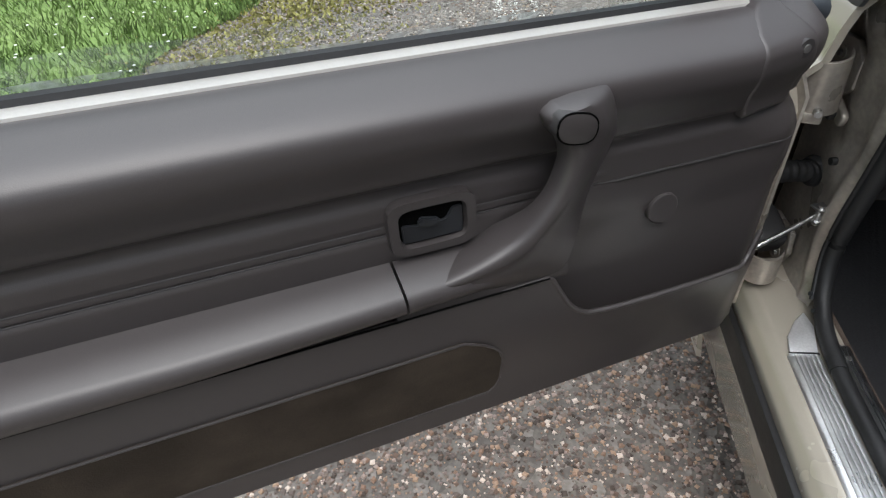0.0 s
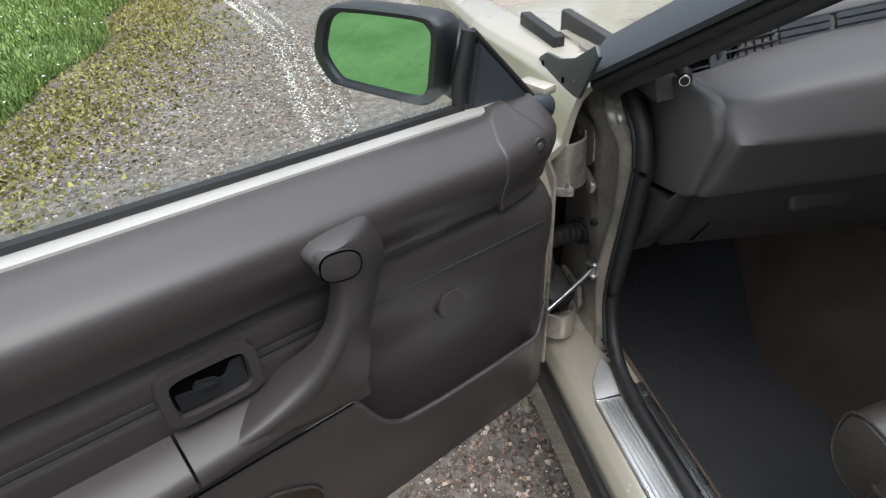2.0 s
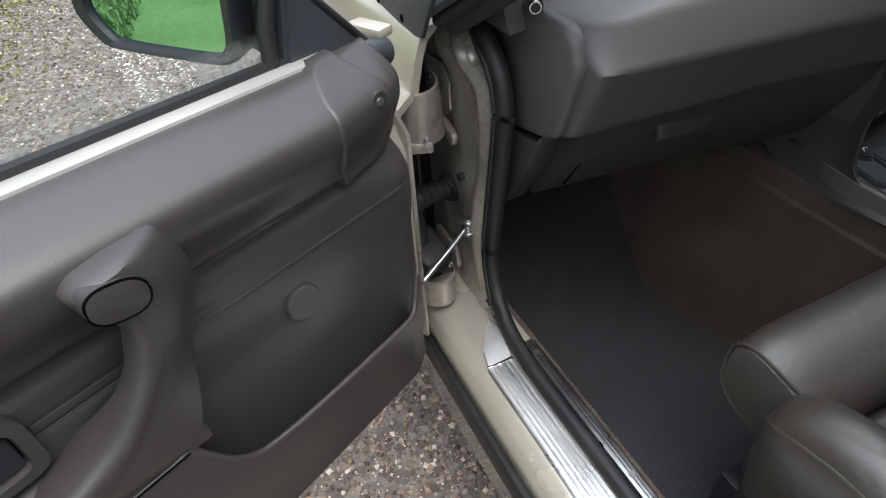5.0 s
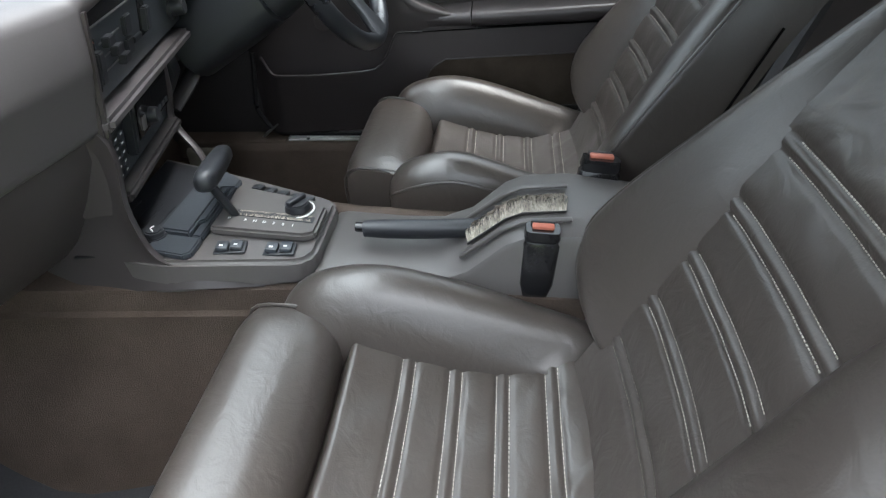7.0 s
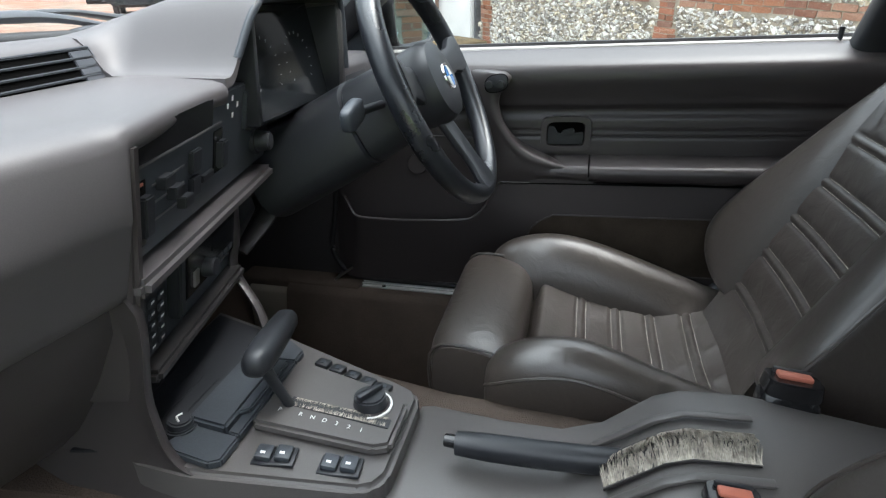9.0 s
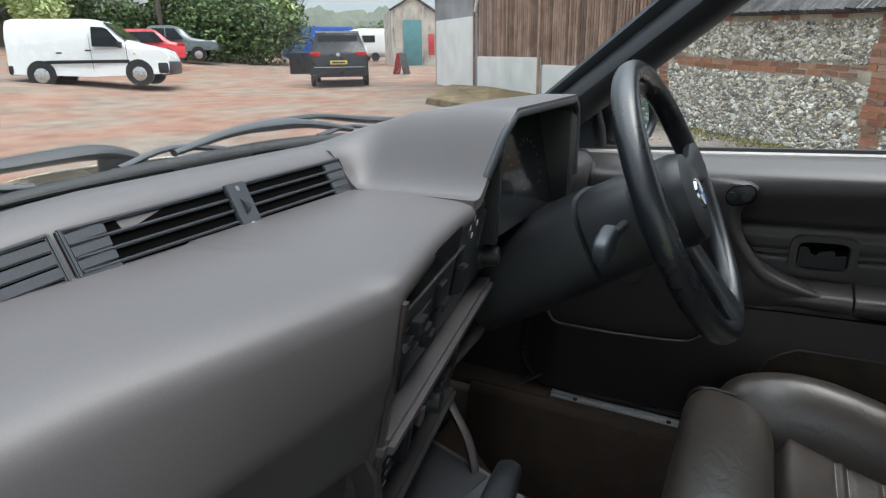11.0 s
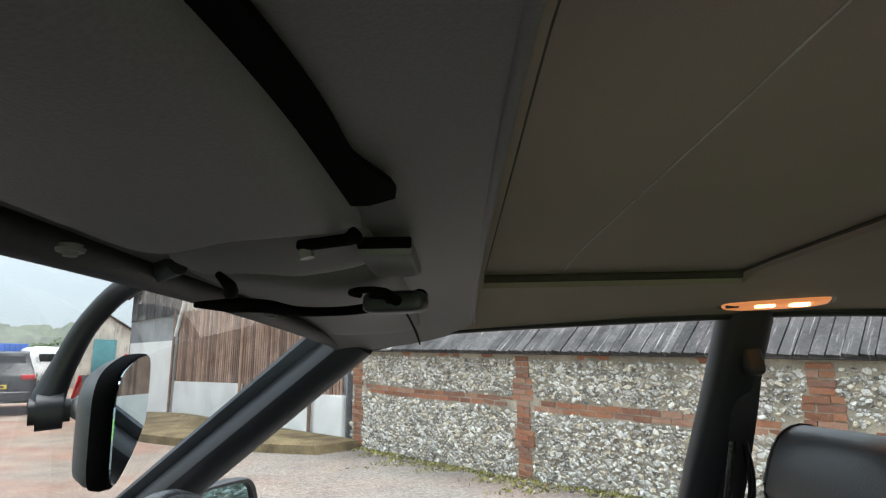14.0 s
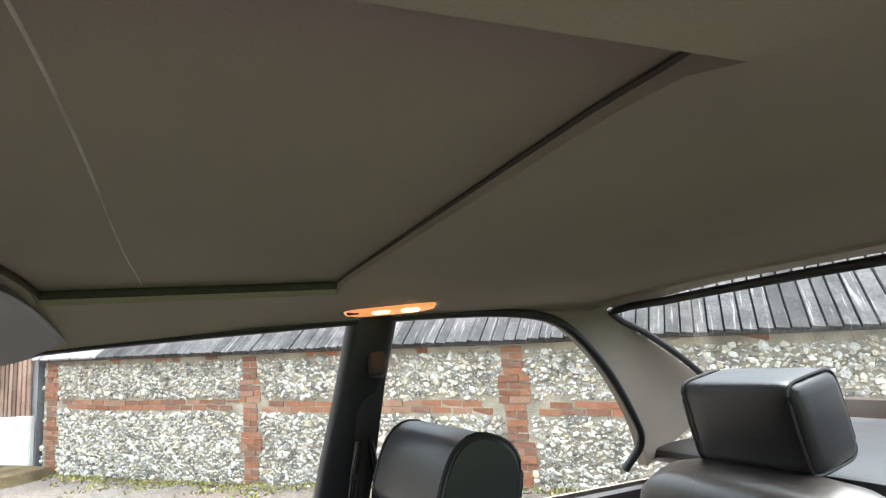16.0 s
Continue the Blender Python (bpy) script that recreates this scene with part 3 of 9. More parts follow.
def side_frame(s):
    """Pillars, roof rail and window seals on one side; s is 1 on the driver's side."""
    f = (lambda x: x) if s > 0 else mirx
    P = lambda x, y, z: Vector((f(x), y, z))
    # roof rail with the door seal under it
    tagged(tube("roof_rail_trim", [P(0.530, 0.062, 1.184), P(0.527, 0.030, 1.190), P(0.517, -0.035, 1.204), P(0.509, -0.1, 1.2115), P(0.517, -0.35, 1.2225), P(0.517, -0.60, 1.230), P(0.512, -0.78, 1.224), P(0.522, -0.88, 1.197), P(0.552, -0.98, 1.115), P(0.60, -1.07, 1.015), P(0.635, -1.11, 0.955), P(0.66, -1.08, 0.90)],
                [0.0085] * 12, RUBBER, None, 8, 8), "black rubber seal along the roof edge", "seal", kind="structure")
    rail = [(0.08, 0.47), (-0.1, 0.507), (-0.35, 0.517), (-0.6, 0.517), (-0.8, 0.515), (-0.98, 0.52)]
    rings = []
    for y, x in rail:
        z = roof_z(x, y)
        rings.append([P(x - 0.04, y, z + 0.012), P(x + 0.004, y, z - 0.005), P(x + 0.035, y, z - 0.002), P(x + 0.04, y, z + 0.03), P(x - 0.03, y, z + 0.05)])
    tagged(loft("roof_side_rail", rings, HEADLINER), "cloth-covered roof side rail", "roof rail", kind="structure")
    # windscreen pillar
    a0, a1 = (Vector((0.739, 0.585, 0.816)), Vector((0.511, 0.063, 1.199))) if s > 0 else (Vector((0.715, 0.60, 0.822)), Vector((0.480, 0.075, 1.198)))
    d = (a1 - a0).normalized()
    out = Vector((0.72, 0.42, 0.55)).normalized()
    out = (out - d * out.dot(d)).normalized()
    side = d.cross(out)
    rings = []
    for k in range(7):
        q = a0 + (a1 - a0) * k / 6
        w, h = 0.034 - 0.006 * k / 6, 0.026
        rings.append([P(*(v)) for v in superring(q, h, w, out, side, 14, 0.6)])
    tagged(loft("windscreen_pillar", rings, BLACK), "black trimmed windscreen pillar", "pillar", kind="structure")
    off = out * 0.028
    rings = []
    for k in range(7):
        q = a0 + (a1 - a0) * k / 6 + off
        rings.append([P(*(v)) for v in superring(q, 0.008, 0.045, out, side, 10, 0.6)])
    tagged(loft("pillar_skin", rings, NAVY), "outer metal skin of the windscreen pillar", "pillar", kind="structure")
    tagged(tube("pillar_seal", [P(*(a0 + (a1 - a0) * t - side * 0.034 + out * 0.012)) for t in (0, 0.25, 0.5, 0.75, 1)], 0.009, RUBBER, None, 8, 4), "black rubber pillar seal", "seal", kind="structure")
    # middle pillar
    if s > 0:
        rings = []
        for z, x, y0, y1 in ((0.34, 0.69, -0.33, -0.60), (0.60, 0.70, -0.35, -0.60), (0.86, 0.652, -0.425, -0.522), (1.00, 0.60, -0.446, -0.530), (1.12, 0.555, -0.468, -0.548), (1.212, 0.522, -0.482, -0.562), (1.245, 0.505, -0.486, -0.566)):
            c = ((x + 0.02), (y0 + y1) / 2, z)
            rings.append([P(*v) for v in superring(c, 0.03, abs(y1 - y0) / 2, (1, 0, 0), (0, 1, 0), 20, 0.7)])
        tagged(loft("door_pillar", rings, BLACK), "black trimmed pillar between door and rear window", "pillar", kind="structure")
    # rear pillar
    c1 = smooth_path([(0.512, -0.77, 1.224), (0.522, -0.88, 1.197), (0.552, -0.98, 1.115), (0.60, -1.07, 1.015), (0.64, -1.12, 0.945), (0.66, -1.14, 0.90)], 5)
    c2 = smooth_path([(0.505, -0.95, 1.232), (0.533, -0.995, 1.216), (0.575, -1.09, 1.175), (0.625, -1.21, 1.125), (0.672, -1.335, 1.068), (0.72, -1.46, 1.00)], 5)

    def pil(u, v):
        k = min(int(u * 25), 24)
        q = c1[k].lerp(c1[k + 1], u * 25 - k).lerp(c2[k].lerp(c2[k + 1], u * 25 - k), v)
        return P(q.x + 0.012 * math.sin(math.pi * v), q.y, q.z)
    tagged(grid("rear_pillar", pil, 25, 8, HEADLINER, None, (s * 0.03, 0, 0.0), smooth=60), "cloth-covered rear roof pillar", "pillar", kind="structure")


side_frame(1)
side_frame(-1)


def build_glass():
    def screen(u, v):
        x = -1 + 2 * u
        bot = Vector((XC + 0.70 * x, 0.66 - 0.06 * x * x, 0.902 - 0.06 * x * x))
        top = Vector((XC + 0.475 * x, 0.118 - 0.020 * x * x, 1.209 - 0.010 * x * x))
        q = bot.lerp(top, v)
        return q + Vector((0, 0.25, 0.45)) * 0.05 * math.sin(math.pi * v)
    g = grid("windscreen", screen, 16, 8, GLASS)
    g.visible_shadow = False
    tagged(g, "curved clear windscreen glass", "windscreen", kind="structure")
    rim = [screen(u, 0.0) + Vector((0, 0.0, 0.004)) for u in np.linspace(0, 1, 17)]
    tagged(tube("screen_base_seal", rim, 0.011, RUBBER, None, 8, 1), "black rubber windscreen base seal", "seal", kind="structure")
    rim = [screen(u, 1.0) + Vector((0, -0.008, -0.007 * (2 * u - 1) ** 2 - 0.002)) for u in np.linspace(0, 1, 17)]
    tagged(tube("screen_header_seal", rim, 0.0105, RUBBER, None, 8, 1), "black rubber windscreen header seal", "seal", kind="structure")
    q = finish("quarter_window", [(0.668, -0.54, 0.865), (0.672, -1.14, 0.89), (0.60, -1.06, 1.03), (0.54, -0.91, 1.19), (0.53, -0.57, 1.215)], [(0, 1, 2, 3, 4)], GLASS)
    q.visible_shadow = False
    tagged(q, "clear rear quarter window glass", "window", kind="structure")
    q = finish("quarter_window", [(mirx(x), y, z) for x, y, z in ((0.668, -0.54, 0.865), (0.672, -1.14, 0.89), (0.60, -1.06, 1.03), (0.54, -0.91, 1.19), (0.53, -0.57, 1.215))], [(0, 1, 2, 3, 4)], GLASS)
    q.visible_shadow = False
    tagged(q, "clear rear quarter window glass", "window", kind="structure")

    def rear(u, v):
        x = -1 + 2 * u
        bot = Vector((XC + 0.66 * x, -1.66 + 0.20 * x * x, 0.975))
        top = Vector((XC + 0.503 * x, -1.03 + 0.035 * x * x, 1.232 - 0.014 * x * x))
        return bot.lerp(top, v) + Vector((0, -0.2, 0.3)) * 0.05 * math.sin(math.pi * v)
    g = grid("rear_window", rear, 14, 8, GLASS)
    g.visible_shadow = False
    tagged(g, "sloping clear rear window glass", "rear window", kind="structure")
    edge = [rear(u, 1.0) for u in np.linspace(0, 1, 9)] + [rear(1, v) for v in (0.8, 0.6, 0.4, 0.2, 0)] 
    tagged(tube("rear_window_seal", edge, 0.007, RUBBER, None, 8, 2), "black rubber rear window seal", "seal", kind="structure")
    # lining between the roof and the rear glass
    h = grid("rear_header_lining", lambda u, v: (XC - 0.5 + u, -0.99 - 0.08 * v + 0.05 * (2 * u - 1) ** 2, roof_z(XC - 0.5 + u, -1.0) - 0.004 + 0.006 * math.sin(math.pi * v)), 14, 4, HEADLINER, None, (0, 0, 0.01))
    tagged(h, "cloth-lined header over the rear window", "roof lining", kind="structure")


build_glass()


def build_floor():
    tagged(box("floor", (XC, -0.15, 0.12), (1.36, 2.2, 0.04), FLOOR_CARPET, None, 0.003), "dark carpeted car floor", "floor", kind="structure")
    # bulkhead, toe boards
    tagged(prism("bulkhead", [(0.66, 0.12), (0.80, 0.36), (0.78, 0.79), (0.82, 0.79), (0.82, 0.10), (0.62, 0.10)], "x", XC - 0.66, XC + 0.66, CARPET), "carpeted bulkhead and toe board", "bulkhead", kind="structure")
    tagged(box("rear_bulkhead", (XC, -1.75, 0.55), (1.4, 0.04, 0.86), CARPET, None, 0.003), "carpeted rear bulkhead", "bulkhead", kind="structure")
    # transmission tunnel
    rings = []
    for y, hw, h in ((0.86, 0.25, 0.58), (0.60, 0.215, 0.525), (0.40, 0.168, 0.492), (0.15, 0.138, 0.476), (-0.35, 0.130, 0.455), (-0.9, 0.15, 0.40)):
        rings.append([Vector((XC - hw - 0.06, y, 0.135)), Vector((XC - hw, y, h - 0.10)), Vector((XC - hw + 0.004, y, h - 0.042)), Vector((XC - hw + 0.012, y, h - 0.038)), Vector((XC - hw + 0.016, y, h - 0.004)), Vector((XC - hw + 0.06, y, h)),
                      Vector((XC + hw - 0.06, y, h)), Vector((XC + hw - 0.004, y, h - 0.03)), Vector((XC + hw, y, h - 0.10)), Vector((XC + hw + 0.06, y, 0.135))])
    tagged(loft("transmission_tunnel", rings, CARPET, smooth=40), "brown carpeted transmission tunnel", "tunnel", kind="structure")
    for s in (1, -1):
        x = XC + s * 0.635
        tagged(box("kick_panel", (x + (0.012 if s > 0 else 0), 0.76 if s < 0 else 0.70, 0.48), (0.02, 0.26 if s < 0 else 0.40, 0.72), VINYL_DARK, None, 0.006), "dark trimmed footwell side panel", "side trim", kind="structure")
    # mats
    t = grid("floor_mat", lambda u, v: (-0.618 + (0.40 + 0.10 * step(0.2, 0.8, v)) * u, 0.86 - 0.80 * v, 0.148 + 0.24 * step(0.40, 0.0, v) + 0.0006 * math.sin(u * 190)), 90, 18, MAT, None, (0, 0, -0.006))
    tagged(t, "dark ribbed rubber mat in the passenger footwell", "floor mat")
    t = grid("floor_mat", lambda u, v: (0.28 + 0.34 * u, 0.66 - 0.55 * v, 0.148 + 0.10 * step(0.30, 0.0, v)), 12, 10, CARPET, None, (0, 0, -0.006))
    tagged(t, "brown carpet mat in the driver footwell", "floor mat")


build_floor()


def passenger_sill():
    """The sill under the open door: painted step, ribbed plate, rubber seal, second plate, carpet."""
    g = base("door_sill", (-0.67, 0.0, 0.2), "painted door sill with ribbed aluminium tread plates", "door sill", kind="structure")
    M = Matrix.Translation((0.67, 0, -0.2))
    obs = [
        prism("sill_body", [(-0.60, 0.14), (-0.60, 0.335), (-0.66, 0.338), (-0.705, 0.337), (-0.722, 0.328), (-0.732, 0.305), (-0.737, 0.24), (-0.73, 0.12)], "y", 0.66, -0.62, PAINT, g, 0.005),
        prism("tread_plate", [(-0.658, 0.3385), (-0.658, 0.3415), (-0.698, 0.3415), (-0.703, 0.338), (-0.703, 0.336)], "y", 0.432, -0.55, ALU, g, 0, "ribbed aluminium tread plate"),
        prism("plate_end", [(-0.700, 0.434), (-0.659, 0.438), (-0.647, 0.490), (-0.652, 0.520), (-0.672, 0.500), (-0.692, 0.468)], "z", 0.339, 0.3435, SATIN, g, 0.0012, "polished metal plate end"),
        box("plate_bar", (-0.680, 0.434, 0.343), (0.044, 0.004, 0.003), CHROME, g, 0.001),
        prism("inner_plate", [(-0.611, 0.337), (-0.611, 0.343), (-0.616, 0.3455), (-0.630, 0.3455), (-0.634, 0.338)], "y", 0.450, -0.55, ALU, g, 0, "narrow ribbed inner plate"),
        prism("sill_carpet", [(-0.612, 0.3365), (-0.602, 0.3365), (-0.58, 0.142), (-0.612, 0.142)], "y", 0.62, -0.58, CARPET, g, 0.003, "brown carpet on the sill side"),
        tube("sill_seal", [(-0.632, 0.522, 0.372), (-0.640, 0.47, 0.352), (-0.645, 0.40, 0.347), (-0.645, 0.2, 0.346), (-0.645, -0.55, 0.346)], 0.0115, RUBBER, g, 10, 6, "black rubber sill seal"),
        box("rocker_trim", (-0.742, -0.02, 0.275), (0.012, 1.30, 0.05), RUBBER, g, 0.004),
    ]
    obs += [box("plate_rib", (-0.6635 - 0.0072 * k, -0.06, 0.3425), (0.0034, 0.985, 0.0030), SATIN, g, 0.001) for k in range(5)]
    obs += [box("plate_groove", (-0.619 - 0.005 * k, -0.05, 0.3457), (0.0012, 1.0, 0.0010), BLACK, g, 0.0002) for k in range(2)]
    obs += [cyl("plate_screw", (-0.622, y, 0.345), (-0.622, y, 0.3470), 0.0045, GREY_STEEL, g, None, 10) for y in (0.425, 0.20, -0.05)]
    for ob in obs:
        ob.matrix_parent_inverse = M
    return g


def build_sill(s):
    f = (lambda x: x) if s > 0 else (lambda x: mirx(x) - 0.045)
    if s < 0:
        return passenger_sill()
    name = "door_sill"
    g = base(name, (f(0.68), 0.0, 0.2), "painted door sill with a ribbed aluminium tread plate", "door sill", kind="structure")
    M = Matrix.Translation((-f(0.68), 0, -0.2))
    poly = [(f(0.60), 0.14), (f(0.60), 0.325), (f(0.625), 0.34), (f(0.700), 0.34), (f(0.716), 0.31), (f(0.725), 0.24), (f(0.72), 0.12)]
    for ob in (
        prism("sill_body", poly, "y", 0.72, -0.62, PAINT, g, 0.006),
        prism("tread_plate", [(f(0.628), 0.3405), (f(0.628), 0.3445), (f(0.693), 0.3445), (f(0.70), 0.338), (f(0.70), 0.334)], "y", 0.45, -0.55, TREAD, g, 0, "ribbed aluminium tread plate"),
        box("kick_plate", (f(0.66), 0.50, 0.362), (0.05, 0.07, 0.004), ALU, g, 0.001, (-38, 0, 0), "polished metal plate end"),
        *[box("plate_rib", (f(0.640 + 0.0105 * k), -0.04, 0.3455), (0.0045, 1.0, 0.003), TREAD, g, 0.001) for k in range(5)],
        *[cyl("plate_screw", (f(0.634), y, 0.344), (f(0.634), y, 0.3468), 0.0045, BLACK, g, None, 10) for y in (0.40, 0.22, -0.05, -0.3)],
        *[tube("inner_seal", [(f(0.612), 0.62, 0.60), (f(0.61), 0.575, 0.45), (f(0.61), 0.52, 0.365), (f(0.611), 0.44, 0.347), (f(0.611), 0.2, 0.345), (f(0.611), -0.6, 0.345)], 0.011 if s < 0 else 0.007, RUBBER, g, 8, 6, "black rubber sill seal") for _ in range(1 if s < 0 else 0)],
        prism("sill_carpet", [(f(0.628), 0.3435), (f(0.606), 0.3435), (f(0.594), 0.332), (f(0.545), 0.142), (f(0.628), 0.142)], "y", 0.62, -0.58, FLOOR_CARPET, g, 0.003, "brown carpet on the sill side"),
        prism("sill_front_carpet", [(f(0.612), 0.30), (f(0.612), 0.346), (f(0.62), 0.350), (f(0.690), 0.350), (f(0.700), 0.344), (f(0.700), 0.30)], "y", 0.74, 0.453, FLOOR_CARPET, g, 0.003, "brown carpet over the sill in the footwell"),
        box("rocker_trim", (f(0.734), -0.02, 0.23), (0.014, 1.28, 0.05), RUBBER, g, 0.004),
    ):
        ob.matrix_parent_inverse = M
    return g


build_sill(1)
build_sill(-1)
tagged(tube("door_seal", [(0.650, 0.500, 0.56), (0.652, 0.512, 0.49), (0.652, 0.522, 0.43), (0.652, 0.514, 0.395), (0.652, 0.488, 0.364), (0.652, 0.440, 0.353), (0.652, 0.20, 0.352), (0.652, -0.30, 0.352)], 0.006, RUBBER, None, 8, 6), "black rubber seal round the driver's door opening", "seal", kind="structure")


def build_jamb():
    """The hinge pillar by the open passenger door."""
    g = base("hinge_pillar", (-0.64, 0.66, 0.2), "dusty champagne hinge pillar with bolted hinges", "door jamb", kind="structure")
    M = Matrix.Translation((0.64, -0.66, -0.2))

    edge = [(0.26, 0.50), (0.33, 0.535), (0.38, 0.562), (0.44, 0.572), (0.50, 0.566), (0.56, 0.557), (0.61, 0.550), (0.66, 0.543), (0.70, 0.542), (0.73, 0.548), (0.76, 0.568), (0.79, 0.60), (0.82, 0.64)]

    def face(u, v):
        z = 0.27 + 0.55 * v
        y1 = lerp(edge, z)
        y = 0.745 + (y1 - 0.745) * u
        x = -0.640 + 0.010 * step(0.75, 1.0, u) - 0.045 * step(0.36, 0.27, z) * u
        out = 0.010 * math.exp(-((u - 0.90) / 0.055) ** 2)
        ridge = 0.635 - 0.085 * math.sin((z - 0.60) * 22) if z > 0.58 else 0.60
        out += 0.008 * step(ridge - 0.10, ridge, u) * step(ridge + 0.22, ridge + 0.05, u) * step(0.52, 0.62, z)
        out += 0.018 * math.exp(-((z - 0.765) / 0.030) ** 2) * step(0.15, 0.6, u) - 0.010 * math.exp(-(((z - 0.60) / 0.03) ** 2 + ((u - 0.72) / 0.14) ** 2))
        out += 0.004 * noise.noise(Vector((u * 4, v * 7, 2)))
        return Vector((x - out, y, z))
    # black box stands in for the shade inside the hollow wing
    obs = [box("wing_inner_panel", (-0.665, 0.85, 0.48), (0.02, 0.17, 0.70), RUBBER, g, 0.004), grid("jamb_panel", face, 44, 60, JAMB, g, (0.02, 0.006, 0), smooth=70)]

    def bolt(x, y, z, r=0.010):
        obs.append(cyl("washer", (x + 0.004, y, z), (x - 0.003, y - 0.001, z), r * 1.15, JAMB, g, r * 1.1, 18))
        obs.append(cyl("bolt", (x + 0.002, y, z), (x - 0.007, y - 0.002, z), r * 0.62, GREY_STEEL, g, r * 0.5, 6))
    obs.append(prism("hinge_leaf", [(0.712, 0.722), (0.662, 0.728), (0.634, 0.706), (0.634, 0.668), (0.658, 0.648), (0.712, 0.652)], "x", -0.652, -0.642, JAMB, g, 0.003))
    bolt(-0.652, 0.668, 0.676)
    bolt(-0.652, 0.690, 0.700, 0.009)
    obs.append(prism("hinge_leaf", [(0.718, 0.402), (0.640, 0.408), (0.630, 0.370), (0.650, 0.330), (0.718, 0.326)], "x", -0.652, -0.642, JAMB, g, 0.003))
    bolt(-0.652, 0.688, 0.374)
    bolt(-0.652, 0.660, 0.352)
    # upper hinge: a curved steel channel, with its pin screw
    obs.append(grid("hinge_arm", lambda u, v: (-0.704 + (0.036 - 0.006 * v) * math.cos(radians(200 + 150 * u)), 0.628 + 0.040 * math.sin(radians(200 + 150 * u)), 0.652 + 0.070 * v + 0.010 * u * v), 18, 6, JAMB, g, (0, 0.006, 0), "pressed steel hinge arm", 60))
    obs.append(box("hinge_tongue", (-0.716, 0.596, 0.648), (0.036, 0.014, 0.016), JAMB, g, 0.003, (0, 0, -20)))
    obs.append(cyl("hinge_screw", (-0.708, 0.590, 0.659), (-0.711, 0.578, 0.659), 0.006, ALU, g, 0.005, 14, 0.001))
    obs.append(pad("stud_pocket", (-0.652, 0.642, 0.632), (0.006, 0.024, 0.011), JAMB, g, (18, 0, 0)))
    obs.append(pad("hinge_stud", (-0.660, 0.648, 0.629), (0.007, 0.013, 0.008), RUBBER, g, (18, 0, 0)))
    # lower hinge
    obs.append(grid("hinge_arm", lambda u, v: (-0.702 + 0.032 * math.cos(radians(200 + 150 * u)), 0.612 + 0.038 * math.sin(radians(200 + 150 * u)), 0.350 + 0.052 * v), 16, 5, JAMB, g, (0, 0.006, 0), "pressed steel hinge arm", 60))
    obs.append(pad("hinge_cover", (-0.705, 0.635, 0.425), (0.030, 0.040, 0.022), RUBBER, g, (20, 0, 10)))
    obs.append(tube("wiring_boot", [(-0.652, 0.662, 0.517), (-0.680, 0.655, 0.522), (-0.710, 0.645, 0.524), (-0.735, 0.634, 0.522), (-0.755, 0.624, 0.518)], [0.016 + 0.0025 * (k % 2) for k in range(19)], RUBBER, g, 14, 8, "ribbed black rubber wiring boot"))
    obs.append(tube("wiring_loom", [(-0.72, 0.68, 0.56), (-0.715, 0.655, 0.50), (-0.712, 0.64, 0.44), (-0.72, 0.63, 0.38)], 0.014, RUBBER, g, 10, 5))
    obs.append(cyl("boot_collar", (-0.638, 0.664, 0.518), (-0.655, 0.656, 0.518), 0.027, RUBBER, g, 0.022, 22, 0.004))
    obs.append(tube("check_strap", [(-0.645, 0.598, 0.483), (-0.69, 0.575, 0.468), (-0.755, 0.545, 0.448)], 0.0042, ALU, g, 8, 3, "bright metal check strap"))
    for dz in (-0.012, 0.010):
        obs.append(box("check_bracket", (-0.643, 0.598, 0.483 + dz), (0.030, 0.022, 0.004), ALU, g, 0.001, (0, 0, 20)))
    obs.append(cyl("check_pin", (-0.648, 0.594, 0.464), (-0.648, 0.594, 0.500), 0.0055, ALU, g, None, 12))
    obs.append(cyl("grommet", (-0.634, 0.619, 0.563), (-0.650, 0.617, 0.563), 0.006, RUBBER, g, None, 12))
    obs.append(tube("jamb_seal", [(-0.622, 0.66, 0.83), (-0.622, 0.60, 0.795), (-0.622, 0.553, 0.757), (-0.622, 0.532, 0.71), (-0.622, 0.535, 0.66), (-0.622, 0.546, 0.58), (-0.622, 0.560, 0.48), (-0.624, 0.556, 0.42), (-0.632, 0.522, 0.372), (-0.640, 0.47, 0.352), (-0.645, 0.40, 0.347)], 0.0125, RUBBER, g, 12, 6, "thick black door seal"))
    obs.append(tube("seal_lip", [(-0.634, 0.60, 0.785), (-0.634, 0.556, 0.752), (-0.634, 0.540, 0.71), (-0.634, 0.542, 0.66), (-0.634, 0.553, 0.58), (-0.634, 0.567, 0.48), (-0.636, 0.562, 0.42), (-0.645, 0.526, 0.366)], 0.0040, RUBBER, g, 8, 6))
    for y, z in ((0.53, 0.375), (0.505, 0.362), (0.48, 0.357)):
        obs.append(cyl("seal_stud", (-0.6475, y, z), (-0.650, y - 0.001, z + 0.001), 0.0035, BLACK, g, None, 10))
    for ob in obs:
        ob.matrix_parent_inverse = M


build_jamb()


